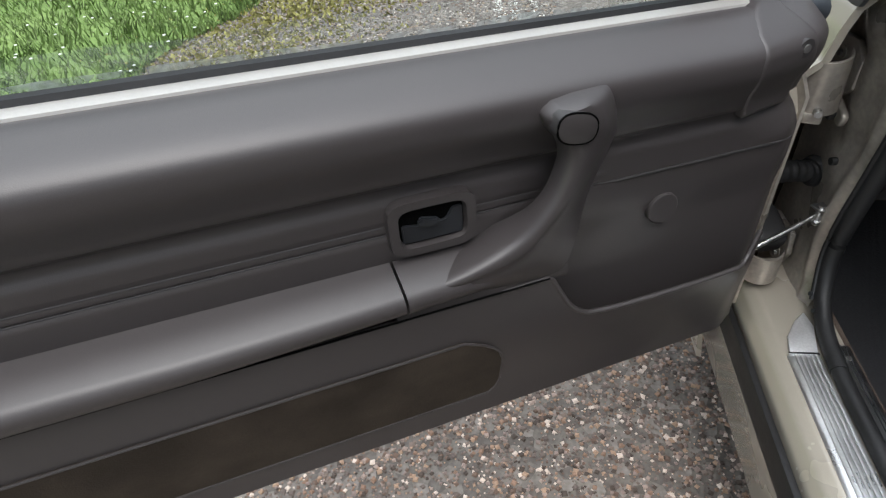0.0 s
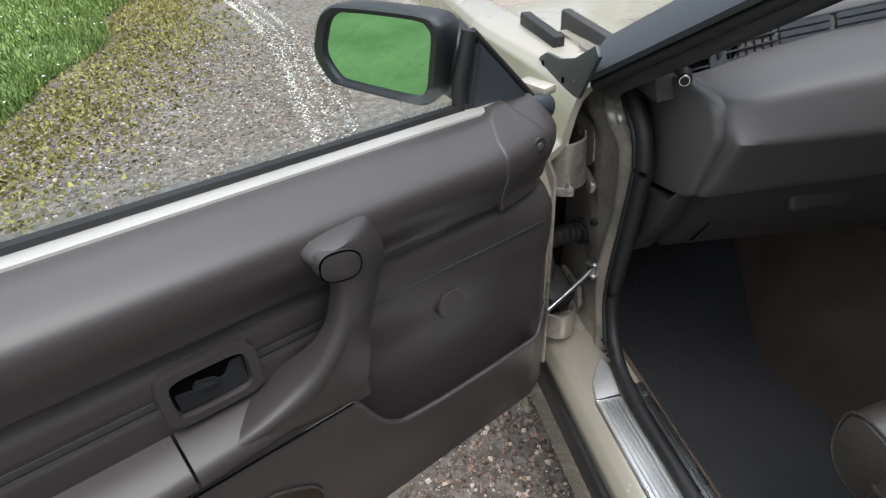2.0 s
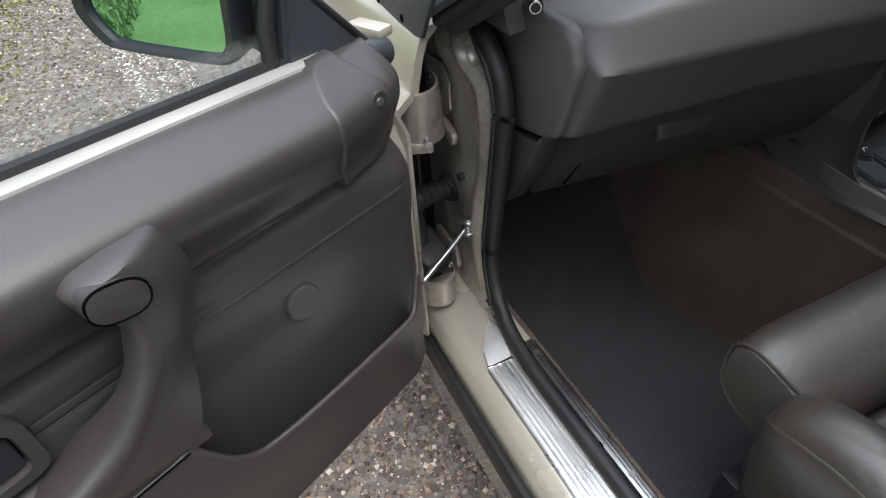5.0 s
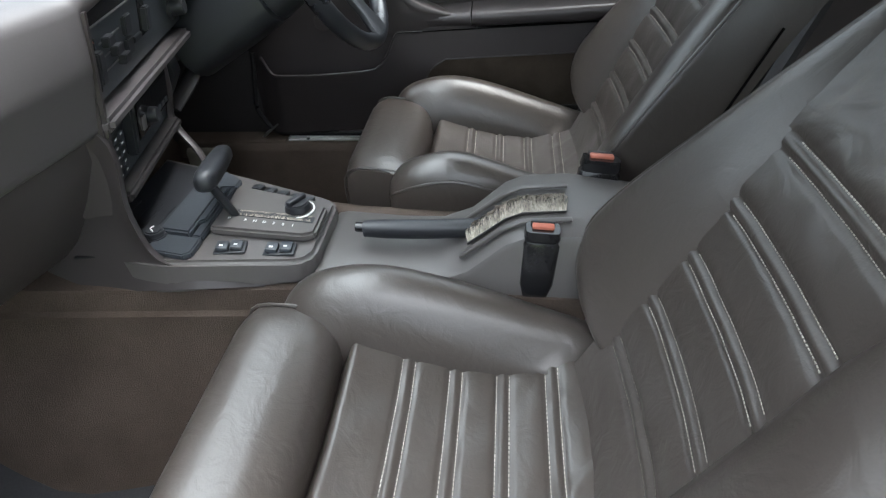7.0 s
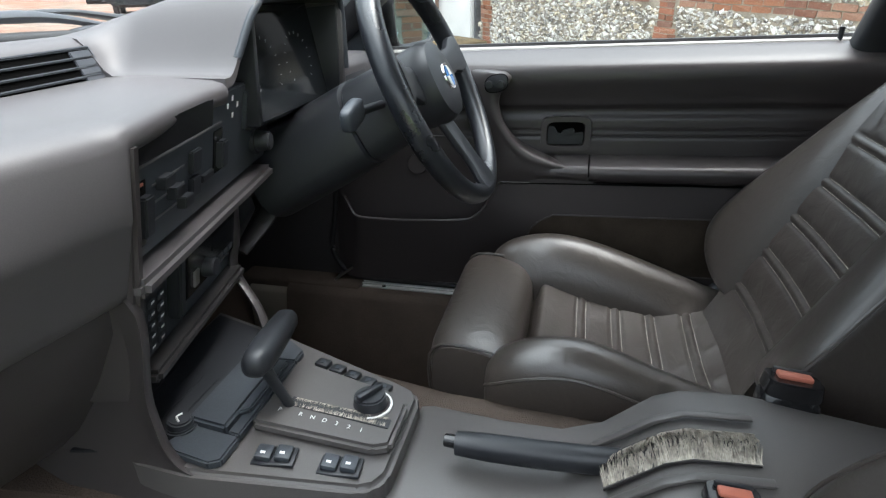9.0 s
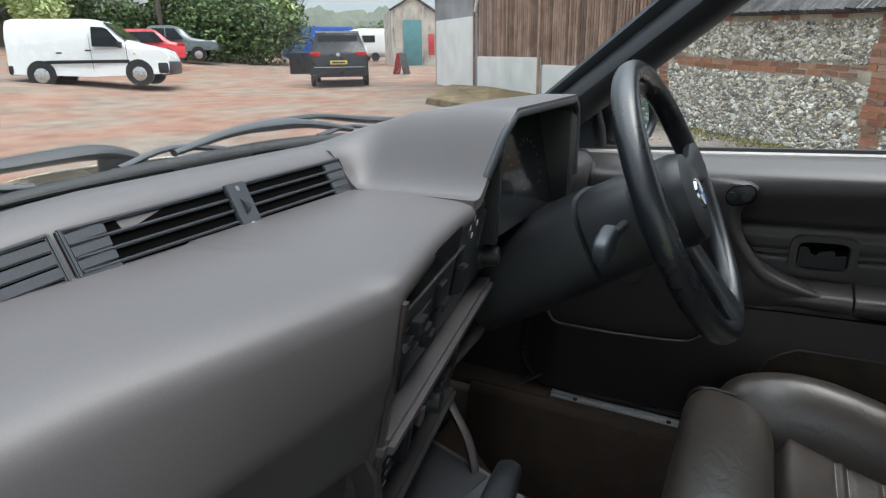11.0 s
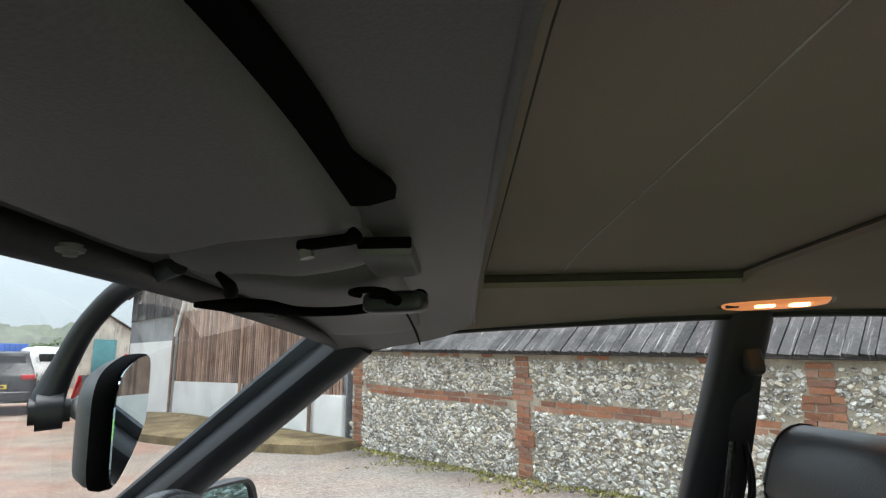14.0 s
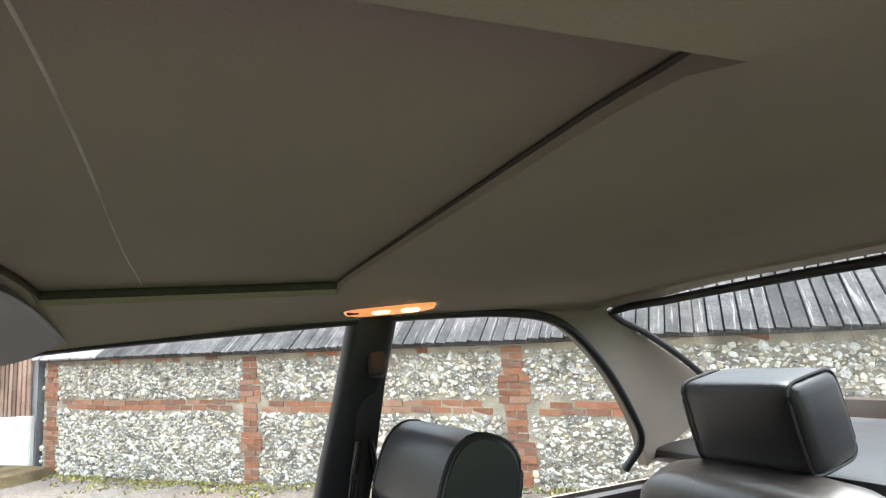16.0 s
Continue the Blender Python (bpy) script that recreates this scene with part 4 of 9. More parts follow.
def build_body():
    g = base("car_body", (XC, 1.4, 0.0), "champagne metallic coupe bodywork", "car body", kind="structure")
    M = Matrix.Translation((-XC, -1.4, 0))
    obs = []

    def wing(s):
        def fn(u, v):
            y = 0.594 + 1.89 * u
            flare = 0.045 * step(0.60, 1.05, y)
            prof = [(0.79, 0.14), (0.83, 0.40), (0.82, 0.60), (0.785, 0.70), (0.760, 0.7225), (0.7535, 0.7275), (0.744, 0.770), (0.736, 0.794), (0.722, 0.8075), (0.69, 0.814), (0.652, 0.8165)]
            k = v * (len(prof) - 1)
            i = min(int(k), len(prof) - 2)
            x, z = [prof[i][j] + (prof[i + 1][j] - prof[i][j]) * (k - i) for j in (0, 1)]
            z -= 0.20 * u * u * (z / 0.8)
            return (XC + s * (x + flare * step(0.70, 0.82, z) - 0.03 * u * u), y, z)
        return grid("front_wing", fn, 30, 50, PAINT, g, (-s * 0.01, 0, -0.004))
    obs += [wing(1), wing(-1)]
    obs.append(grid("bonnet", lambda u, v: (XC + (2 * u - 1) * (0.644 + 0.05 * step(0.0, 0.22, v) - 0.02 * v), 0.88 + 1.57 * v - 0.125 * (2 * u - 1) ** 2, 0.808 - 0.004 * (2 * u - 1) ** 2 - 0.06 * v - 0.20 * v * v), 20, 16, PAINT, g, (0, 0, -0.015)))
    obs.append(grid("scuttle_panel", lambda u, v: (XC + (2 * u - 1) * 0.66, 0.665 + 0.25 * v - 0.06 * (2 * u - 1) ** 2, 0.884 - 0.06 * (2 * u - 1) ** 2 * (1 - v) - 0.072 * v), 16, 6, PAINT, g, (0, 0, -0.02), "painted scuttle panel under the wipers"))
    obs.append(box("nose", (XC, 2.48, 0.33), (1.5, 0.08, 0.44), PAINT, g, 0.03))
    obs.append(box("boot_lid", (XC, -2.15, 0.80), (1.35, 1.1, 0.06), PAINT, g, 0.02))
    for s in (1, -1):
        def quarter(u, v, s=s):
            y = -0.50 - 2.1 * u
            prof = [(0.79, 0.14), (0.84, 0.40), (0.83, 0.65), (0.78, 0.80), (0.70, 0.86)]
            k = v * 4
            i = min(int(k), 3)
            x, z = [prof[i][j] + (prof[i + 1][j] - prof[i][j]) * (k - i) for j in (0, 1)]
            return (XC + s * (x - 0.05 * u * u), y, z)
        obs.append(grid("rear_quarter", quarter, 14, 20, PAINT, g, (-s * 0.01, 0, 0)))
    obs.append(prism("wing_flange", [(0.752, 0.793), (0.745, 0.809), (0.718, 0.823), (0.665, 0.829), (0.612, 0.846), (0.552, 0.880), (0.540, 0.868), (0.574, 0.820), (0.590, 0.796), (0.62, 0.790), (0.70, 0.788)], "x", -0.706, -0.699, NAVY, g, 0.002, "dark scuttle end bracket"))
    for y, z in ((0.727, 0.803), (0.645, 0.804)):
        obs.append(cyl("bracket_hole", (-0.703, y, z), (-0.7068, y, z), 0.005, SEAM, g, None, 12))
    obs.append(tube("screen_trim", [Vector((-0.700, 0.610, 0.815)) + Vector((0.253, -0.515, 0.376)) * f for f in (0, 0.25, 0.5, 0.75, 1.0)], 0.0075, SILVER, g, 8, 2, "pale trim along the windscreen edge", flat=0.5))
    for ob in obs:
        ob.matrix_parent_inverse = M


build_body()


# ---- doors ----
def build_door(name, origin, udir, s, label, full, shear):
    """Inner side of a door: u runs back from the hinge, z up, w into the cabin."""
    ux, uy = udir
    wx, wy = (uy * s, -ux * s)
    O = Vector((origin[0], origin[1], 0))
    W = Vector((wx, wy, 0))
    g = base(name, (origin[0], origin[1], 0.3), label, "car door", kind="structure")
    M = Matrix.Translation((-origin[0], -origin[1], -0.3))

    def P(u, z, w=0.0):
        return Vector((O.x + ux * u + wx * w, O.y + uy * u + wy * w, z + shear * (u - 0.25)))
    obs = []
    U0, U1, Z0, Z1 = 0.055, 1.10, 0.372, 0.840

    def surface(u, z):
        w = 0.012 * step(0.734, 0.746, z) + 0.018 * step(0.742, 0.796, z) - 0.068 * step(0.796, 0.852, z) ** 2.0
        w -= 0.20 * max(0.0, lerp([(0.70, 0.150), (0.76, 0.176), (0.80, 0.182), (0.825, 0.177), (0.846, 0.140)], z) - u) * step(0.690, 0.735, z) + 0.010 * step(0.080, 0.048, u)
        w += 0.005 * step(0.60, 0.66, z) * step(0.728, 0.715, z)
        if u > 0.34:
            w -= 0.003 * math.exp(-((z - 0.684) / 0.0028) ** 2) + 0.003 * math.exp(-((z - 0.694) / 0.0028) ** 2)
        return w

    obs.append(grid("trim_panel", lambda a, b: P(U0 + (U1 - U0) * a, Z0 + (Z1 - Z0) * b, surface(U0 + (U1 - U0) * a, Z0 + (Z1 - Z0) * b)), 170, 120, VINYL, g, tuple(-W * 0.016), smooth=60))
    # window ledge: painted strip, rubber seals, glass
    obs.append(prism_uz(P, "ledge_strip", [(0.834, -0.034), (0.8425, -0.037), (0.8450, -0.046), (0.844, -0.054), (0.833, -0.054)], 0.12, 1.11, SILVER, g, "pale silver window ledge strip"))
    obs.append(prism_uz(P, "waist_seal", [(0.842, -0.052), (0.8495, -0.055), (0.850, -0.064), (0.838, -0.068)], 0.12, 1.11, RUBBER, g, "black rubber waist seal"))
    obs.append(prism_uz(P, "outer_seal", [(0.830, -0.078), (0.838, -0.080), (0.837, -0.092), (0.826, -0.096)], 0.12, 1.11, RUBBER, g, "black rubber outer waist seal"))
    lean = 0.46
    gl = finish("door_glass", [P(0.16, 0.83, -0.073), P(1.05, 0.83, -0.073), P(1.03, 1.19, -0.073 + lean * 0.36), P(0.50, 1.19, -0.073 + lean * 0.36), P(0.16, 0.96, -0.073 + lean * 0.13)] if full else
                [P(0.16, 0.83, -0.073), P(1.05, 0.83, -0.073), P(1.05, 0.995, -0.04), P(0.30, 0.995, -0.04), P(0.17, 0.94, -0.05)], [(0, 1, 2, 3, 4)], GLASS, g, "clear door window glass")
    gl.visible_shadow = False
    obs.append(gl)
    if not full:
        for h, mat in ((0.040, DUST_THIN), (0.017, DUST)):
            film = grid("glass_dust", lambda a, b, h=h: P(0.165 + 0.88 * a, 0.836 + (h + 0.006 * noise.noise(Vector((a * 9, h * 50, 0)))) * b, -0.0715 + 0.2 * h * b - 0.0005 * (h > 0.02)), 40, 2, mat, g, None, "pale dust along the foot of the glass")
            film.visible_shadow = False
            obs.append(film)
    # outer steel skin
    prof = [(0.836, -0.092), (0.70, -0.125), (0.50, -0.135), (0.39, -0.115), (0.345, -0.07), (0.345, -0.035), (0.38, -0.022), (0.70, -0.022), (0.80, -0.066)]
    obs.append(prism_uz(P, "outer_skin", prof, 0.035, 1.12, PAINT, g, "champagne painted door skin"))
    # front shut face of the door, with its dark hollow
    obs.append(prism_uz(P, "shut_face", [(0.80, -0.066), (0.80, -0.110), (0.40, -0.108), (0.36, -0.03), (0.36, -0.018), (0.72, -0.018)], 0.030, 0.036, JAMB, g, "painted door shut face"))
    # pull handle: broad head, bar sweeping down into the arm rest
    # rows: rear edge u, z; front crease u, z; edge towards the hinge u, z; stand-off in front and behind
    rows = ((0.429, 0.8085, 0.405, 0.8115, 0.366, 0.8125, 0.050, 0.004), (0.4385, 0.802, 0.398, 0.802, 0.358, 0.799, 0.0555, 0.004), (0.4390, 0.795, 0.392, 0.787, 0.352, 0.775, 0.0565, 0.006), (0.4310, 0.782, 0.393, 0.775, 0.352, 0.764, 0.0565, 0.014),
            (0.4215, 0.770, 0.396, 0.765, 0.353, 0.757, 0.0565, 0.022), (0.4190, 0.757, 0.399, 0.750, 0.358, 0.742, 0.056, 0.027), (0.4205, 0.745, 0.404, 0.734, 0.364, 0.726, 0.056, 0.028), (0.4280, 0.722, 0.415, 0.712, 0.374, 0.701, 0.0555, 0.028),
            (0.4370, 0.707, 0.427, 0.694, 0.384, 0.677, 0.055, 0.027), (0.4480, 0.692, 0.441, 0.675, 0.394, 0.653, 0.054, 0.022), (0.4620, 0.677, 0.458, 0.656, 0.404, 0.628, 0.053, 0.012), (0.4800, 0.665, 0.478, 0.643, 0.415, 0.612, 0.052, 0.004),
            (0.505, 0.6530, 0.505, 0.6365, 0.45, 0.6075, 0.050, 0.002), (0.54, 0.6400, 0.54, 0.6290, 0.50, 0.6065, 0.046, 0.002), (0.575, 0.630, 0.575, 0.621, 0.54, 0.6065, 0.038, 0.002))
    rings = []
    for k, (u0, z0, u1, z1, ub, zb, w, wb) in enumerate((rows[0], *rows)):
        h = 0.25 if k == 0 else 1.0
        a = lambda f: (u0 + (u1 - u0) * f, z0 + (z1 - z0) * f)
        b = lambda f: (u1 + (ub - u1) * f, z1 + (zb - z1) * f)
        fall = [(p + (q - p) * step(8.0, 11.0, k)) * h for p, q in ((0.95, 0.985), (0.86, 0.955), (0.68, 0.90), (0.50, 0.85))]
        rings.append([P(u0 - 0.002, z0 - 0.001, wb * h), P(u0 + 0.0005, z0, wb + (w - wb) * 0.35 if k else 0.006), P(u0, z0, (wb + (w - wb) * 0.72) * h), P(*a(0.10), w * 0.93 * h), P(*a(0.28), w * 0.99 * h), P(*a(0.55), w * 1.01 * h), P(*a(0.82), w * 1.0 * h), P(*a(1.0), w * 0.965 * h),
                      P(*b(0.10), w * fall[0]), P(*b(0.35), w * fall[1]), P(*b(0.75), w * fall[2]), P(ub, zb, w * fall[3]), P(ub + 0.004, zb, wb * h)])
    rings = [list(r) for r in zip(*[smooth_path(list(c), 3) for c in zip(*rings)])]
    obs.append(loft("pull_handle", rings, VINYL, g, label="moulded taupe pull handle", smooth=38))
    oval = lambda r, w: [P(0.4165 + r * (0.0195 * math.copysign(abs(math.cos(a)) ** 0.8, math.cos(a)) - 0.004 * math.sin(a)), 0.7920 + r * (0.0140 * math.copysign(abs(math.sin(a)) ** 0.8, math.sin(a)) + 0.006 * math.cos(a)), w + 0.05 * (0.4160 - 0.42)) for a in np.linspace(0, 2 * math.pi, 32, endpoint=False)]
    obs.append(loft("cap_gap", [oval(1.06, 0.045), oval(1.06, 0.0578)], VINYL_DARK, g))
    obs.append(loft("handle_cap", [oval(1.0, 0.040), oval(1.0, 0.0592), oval(0.93, 0.0598)], BLACK if full else VINYL, g, label="black mirror switch plate" if full else ""))
    obs.append(tube("cap_line", oval(1.04, 0.0586), 0.0011, SEAM, g, 6, 1, loop=True))
    if full:
        for du in (-0.010, 0.011):
            obs.append(cyl("mirror_switch", P(0.4135 + du, 0.7905, 0.059), P(0.4135 + du, 0.7905, 0.066), 0.0072, BLACK, g, 0.0065, 16, 0.001))
    # arm rest, in a long rear and a short front piece
    def rest(u):
        deep = lerp([(0.40, 0.026), (0.44, 0.040), (0.50, 0.048), (0.585, 0.052), (0.80, 0.060), (1.10, 0.060)], u)
        dz = 0.004 * step(0.60, 0.95, u)
        return [P(u, 0.652, -0.002), P(u, 0.649, 0.008), P(u, 0.638 + dz, deep - 0.010), P(u, 0.632 + dz, deep - 0.002), P(u, 0.624 + dz, deep), P(u, 0.616, deep - 0.003), P(u, 0.609, deep - 0.010), P(u, 0.605, deep - 0.018), P(u, 0.604, 0.004)]
    obs.append(loft("arm_rest", [rest(u) for u in np.linspace(0.5915, 1.095, 24)], VINYL, g, label="taupe vinyl arm rest", smooth=50))
    obs.append(loft("arm_rest_front", [rest(u) for u in np.linspace(0.408, 0.5885, 14)], VINYL, g, smooth=50))
    for z in (0.6935, 0.6835):
        for u0, u1 in ((0.592, 1.095), (0.36, 0.495)):
            obs.append(tube("stitched_seam", [P(u, z, surface(u, z) + 0.0004) for u in np.linspace(u0, u1, 16)], 0.0013, VINYL_DARK, g, 6, 1))
    obs.append(tube("panel_crease", [P(u, 0.684 - 0.002 * (0.34 - u) / 0.28, surface(u, 0.684) + 0.0004) for u in np.linspace(0.065, 0.37, 14)], 0.0018, VINYL_DARK, g, 6, 1))
    obs.append(tube("panel_groove", [P(u, 0.6025, 0.0435) for u in np.linspace(0.425, 1.095, 24)], 0.0012, SEAM, g, 6, 1))
    obs.append(prism_uz(P, "rest_skirt", [(0.616, 0.0), (0.616, 0.0405), (0.603, 0.0425), (0.598, 0.0405), (0.598, 0.0)], 0.402, 0.600, VINYL, g))
    # release handle
    ring = lambda a, b, w: superring(P(0.543, 0.690, w), a, b, (ux, uy, shear), (0, 0, 1), 28, 0.38)
    obs.append(loft("handle_frame", [ring(0.047, 0.0335, 0.002), ring(0.046, 0.0325, 0.013), ring(0.036, 0.0235, 0.013), ring(0.034, 0.0215, 0.003)], VINYL, g, caps=False, label="taupe release handle surround", smooth=40))
    obs.append(loft("handle_recess", [ring(0.035, 0.0225, w) for w in (0.0050, 0.0056)], SEAM, g))
    lever = [(0.510, 0.704), (0.521, 0.704), (0.528, 0.692), (0.545, 0.689), (0.575, 0.694), (0.575, 0.670), (0.510, 0.670)]
    obs.append(prism_w(P, "release_lever", lever, 0.0058, 0.0085, BLACK, g, (wx, wy)))
    obs.append(prism_w(P, "lever_grip", [(0.534, 0.690), (0.538, 0.698), (0.556, 0.702), (0.560, 0.695), (0.555, 0.689)], 0.0085, 0.014, BLACK, g, (wx, wy)))
    # round plug and map pocket
    obs.append(loft("round_plug", [[P(0.251 + r * math.cos(a), 0.6265 + r * math.sin(a), w) for a in np.linspace(0, 2 * math.pi, 28, endpoint=False)] for r, w in ((0.0215, 0.0), (0.0215, 0.0072), (0.0200, 0.0084))], VINYL, g))

    # lower skin of the door, cut down at the front into an open map pocket
    top = [Vector((u, 0.6015, 0)) for u in np.linspace(1.095, 0.45, 24)] + smooth_path([(0.440, 0.6015, 0), (0.4235, 0.600, 0), (0.408, 0.572, 0), (0.394, 0.547, 0), (0.377, 0.530, 0), (0.350, 0.5205, 0), (0.235, 0.516, 0), (0.135, 0.5185, 0), (0.114, 0.526, 0), (0.103, 0.543, 0), (0.094, 0.560, 0)], 6)
    tops = [(1.0 - k / (len(top) - 1), q.x, q.y) for k, q in enumerate(top)][::-1]

    def skin(a, b):
        for (a0, u0, t0), (a1, u1, t1) in zip(tops, tops[1:]):
            if a <= a1 + 1e-9:
                f = (a - a0) / (a1 - a0)
                u, t = u0 + (u1 - u0) * f, t0 + (t1 - t0) * f
                break
        v = u + (0.064 - 0.094) * step(0.20, 0.09, u) * (1 - b)
        z = 0.366 + (t - 0.366) * b
        w = 0.020 + 0.023 * step(0.366, 0.56, z) + 0.004 * step(0.42, 0.30, u) * b
        return P(v, z, w - 0.020 * step(0.135, 0.085, u))
    obs.append(grid("lower_panel", skin, 170, 16, VINYL, g, tuple(-W * 0.005), "taupe lower door panel with an open map pocket", 60))
    obs.append(tube("pocket_rim", [skin(a, 1.0) - W * 0.0025 for a in np.linspace(0, 0.74, 60)], 0.0036, VINYL, g, 8, 1))

    def cpad(a, b):
        z = 0.412 + 0.128 * b
        k = max(0, b - 0.45) / 0.55
        k2 = max(0, 0.3 - b) / 0.3
        u = 0.480 + 0.05 * k ** 3 + 0.015 * k2 ** 3
        u += (1.075 - u) * a
        return P(u, z, 0.0225 + 0.023 * step(0.366, 0.56, z))
    obs.append(grid("carpet_pad", cpad, 30, 12, SUEDE, g, tuple(-W * 0.003), "brown suede-like kick pad"))
    edge = [cpad(1 - k / 16, 1) for k in range(17)] + [cpad(0, 1 - k / 10) for k in range(1, 11)] + [cpad(k / 16, 0) for k in range(1, 17)]
    obs.append(tube("pad_edge", edge, 0.0016, VINYL, g, 6, 1))
    # corner moulding over the front end
    def corner(a, b):
        z = 0.731 + 0.114 * b
        back = lerp([(0.731, 0.168), (0.76, 0.176), (0.80, 0.182), (0.825, 0.177), (0.838, 0.160), (0.846, 0.140)], z)
        front = lerp([(0.731, 0.088), (0.75, 0.074), (0.79, 0.070), (0.815, 0.080), (0.846, 0.112)], z)
        u = front + (back - front) * a
        rise = step(1.0, 0.96, a) * step(0.0, 0.04, b) * step(0.0, 0.14, a)
        return P(u, z, surface(max(u, 0.085), max(z, 0.748)) - 0.25 * max(0.0, 0.092 - u) - 0.002 + 0.0042 * rise)
    obs.append(grid("corner_moulding", corner, 30, 36, VINYL, g, tuple(-W * 0.014), smooth=50))
    sw = surface(0.112, 0.806) + 0.0025
    obs.append(cyl("screw_recess", P(0.112, 0.806, 0.010), P(0.112, 0.806, sw + 0.0006), 0.0095, VINYL_DARK, g, 0.0105, 18))
    obs.append(cyl("moulding_screw", P(0.112, 0.806, 0.012), P(0.112, 0.806, sw + 0.0022), 0.0052, GREY_STEEL, g, 0.0046, 14))
    # mirror triangle and its rails
    obs.append(prism_w(P, "mirror_triangle", [(0.052, 0.832), (0.160, 0.838), (0.143, 0.922)], -0.085, -0.050, NAVY, g, (wx, wy), 0.004))
    obs.append(tube("triangle_seal", [P(0.171, 0.832, -0.060), P(0.166, 0.88, -0.060), P(0.150, 0.932, -0.060)], 0.0085, RUBBER, g, 8, 1))
    obs.append(tube("triangle_rail", [P(0.040, 0.828, -0.060), P(0.146, 0.930, -0.060)], 0.0060, RUBBER, g, 8, 1))
    obs.append(cyl("hinge_cap", P(0.024, 0.816, -0.052), P(0.062, 0.824, -0.045), 0.0185, NAVY, g, 0.013, 16, 0.004))
    obs.append(box("hinge_flag", tuple(P(0.022, 0.838, -0.070)), (0.024, 0.050, 0.012), PAINT, g, 0.003, (0, 0, -28 * s)))
    obs.append(cyl("lock_pin", P(0.985, 0.838, -0.040), P(0.985, 0.862, -0.040), 0.004, BLACK, g, 0.005, 10))
    if full:
        obs.append(box("window_label", tuple(P(0.987, 0.8425, -0.0705)), (0.002, 0.055, 0.014), WHITE_INK, g, 0.0005, label="small white paper label"))
    # outer mirror: a six-sided black shell with the glass set back in it
    def Q(sx, z, off):
        u, w = 0.187 + 0.223 * sx + 0.975 * off, -0.097 - 0.975 * sx + 0.223 * off
        return P(u, z - shear * (u - 0.25), w)
    shell = smooth_path([(0.183, 0.889, 0), (0.166, 0.924, 0), (0.146, 0.939, 0), (0.126, 0.9435, 0), (0.06, 0.9465, 0), (-0.008, 0.9465, 0), (-0.025, 0.940, 0), (-0.030, 0.927, 0), (-0.024, 0.89, 0), (-0.018, 0.859, 0), (-0.007, 0.844, 0), (0.013, 0.8385, 0), (0.08, 0.8378, 0), (0.140, 0.8390, 0), (0.163, 0.8435, 0), (0.183, 0.870, 0), (0.183, 0.889, 0)], 4)[:-1]
    ring = lambda k, off: [Q(0.0745 + (q.x - 0.0745) * k, 0.8915 + (q.y - 0.8915) * k, off) for q in shell]
    obs.append(loft("mirror_housing", [ring(0.82, -0.004), ring(0.85, 0.004), ring(0.95, 0.007), ring(0.99, 0.004), ring(1.0, -0.006), ring(0.97, -0.030), ring(0.82, -0.055), ring(0.45, -0.072)], BLACK, g, label="black plastic mirror housing", smooth=50))
    obs.append(loft("mirror_glass", [ring(0.835, off) for off in (-0.0045, -0.0015)], MIRROR, g, label="silver mirror glass"))
    obs.append(loft("mirror_foot", [superring(P(u, z, w), a, b, (ux, uy, 0), (0, 0, 1), 16, 0.7) for u, z, w, a, b in ((0.132, 0.872, -0.070, 0.024, 0.036), (0.135, 0.880, -0.085, 0.026, 0.042), (0.137, 0.890, -0.105, 0.028, 0.046))], BLACK, g))
    for ob in obs:
        ob.matrix_parent_inverse = M
    return g


def prism_uz(P, name, prof, u0, u1, mat, g, label=""):
    n = 14
    return loft(name, [[P(u0 + (u1 - u0) * k / n, z, w) for z, w in prof] for k in range(n + 1)], mat, g, label=label)


def prism_w(P, name, poly, w0, w1, mat, g, wdir, bevel=0.0015, label=""):
    bm = bmesh.new()
    f = bm.faces.new([bm.verts.new(P(u, z, w0)) for u, z in poly])
    r = bmesh.ops.extrude_face_region(bm, geom=[f])
    for v in r["geom"]:
        if isinstance(v, bmesh.types.BMVert):
            v.co += Vector((wdir[0], wdir[1], 0)) * (w1 - w0)
    bmesh.ops.bevel(bm, geom=bm.edges[:], offset=bevel, segments=2, affect="EDGES")
    return part(name, bm, mat, g, label)


build_door("door_1", (-0.717, 0.5325), (-0.8827, -0.4699), -1, "open passenger door with taupe vinyl trim and pull handle", False, 0.06)
build_door("door_2", (0.656, 0.568), (0.0, -1.0), 1, "closed driver door with taupe vinyl trim and pull handle", True, 0.033)


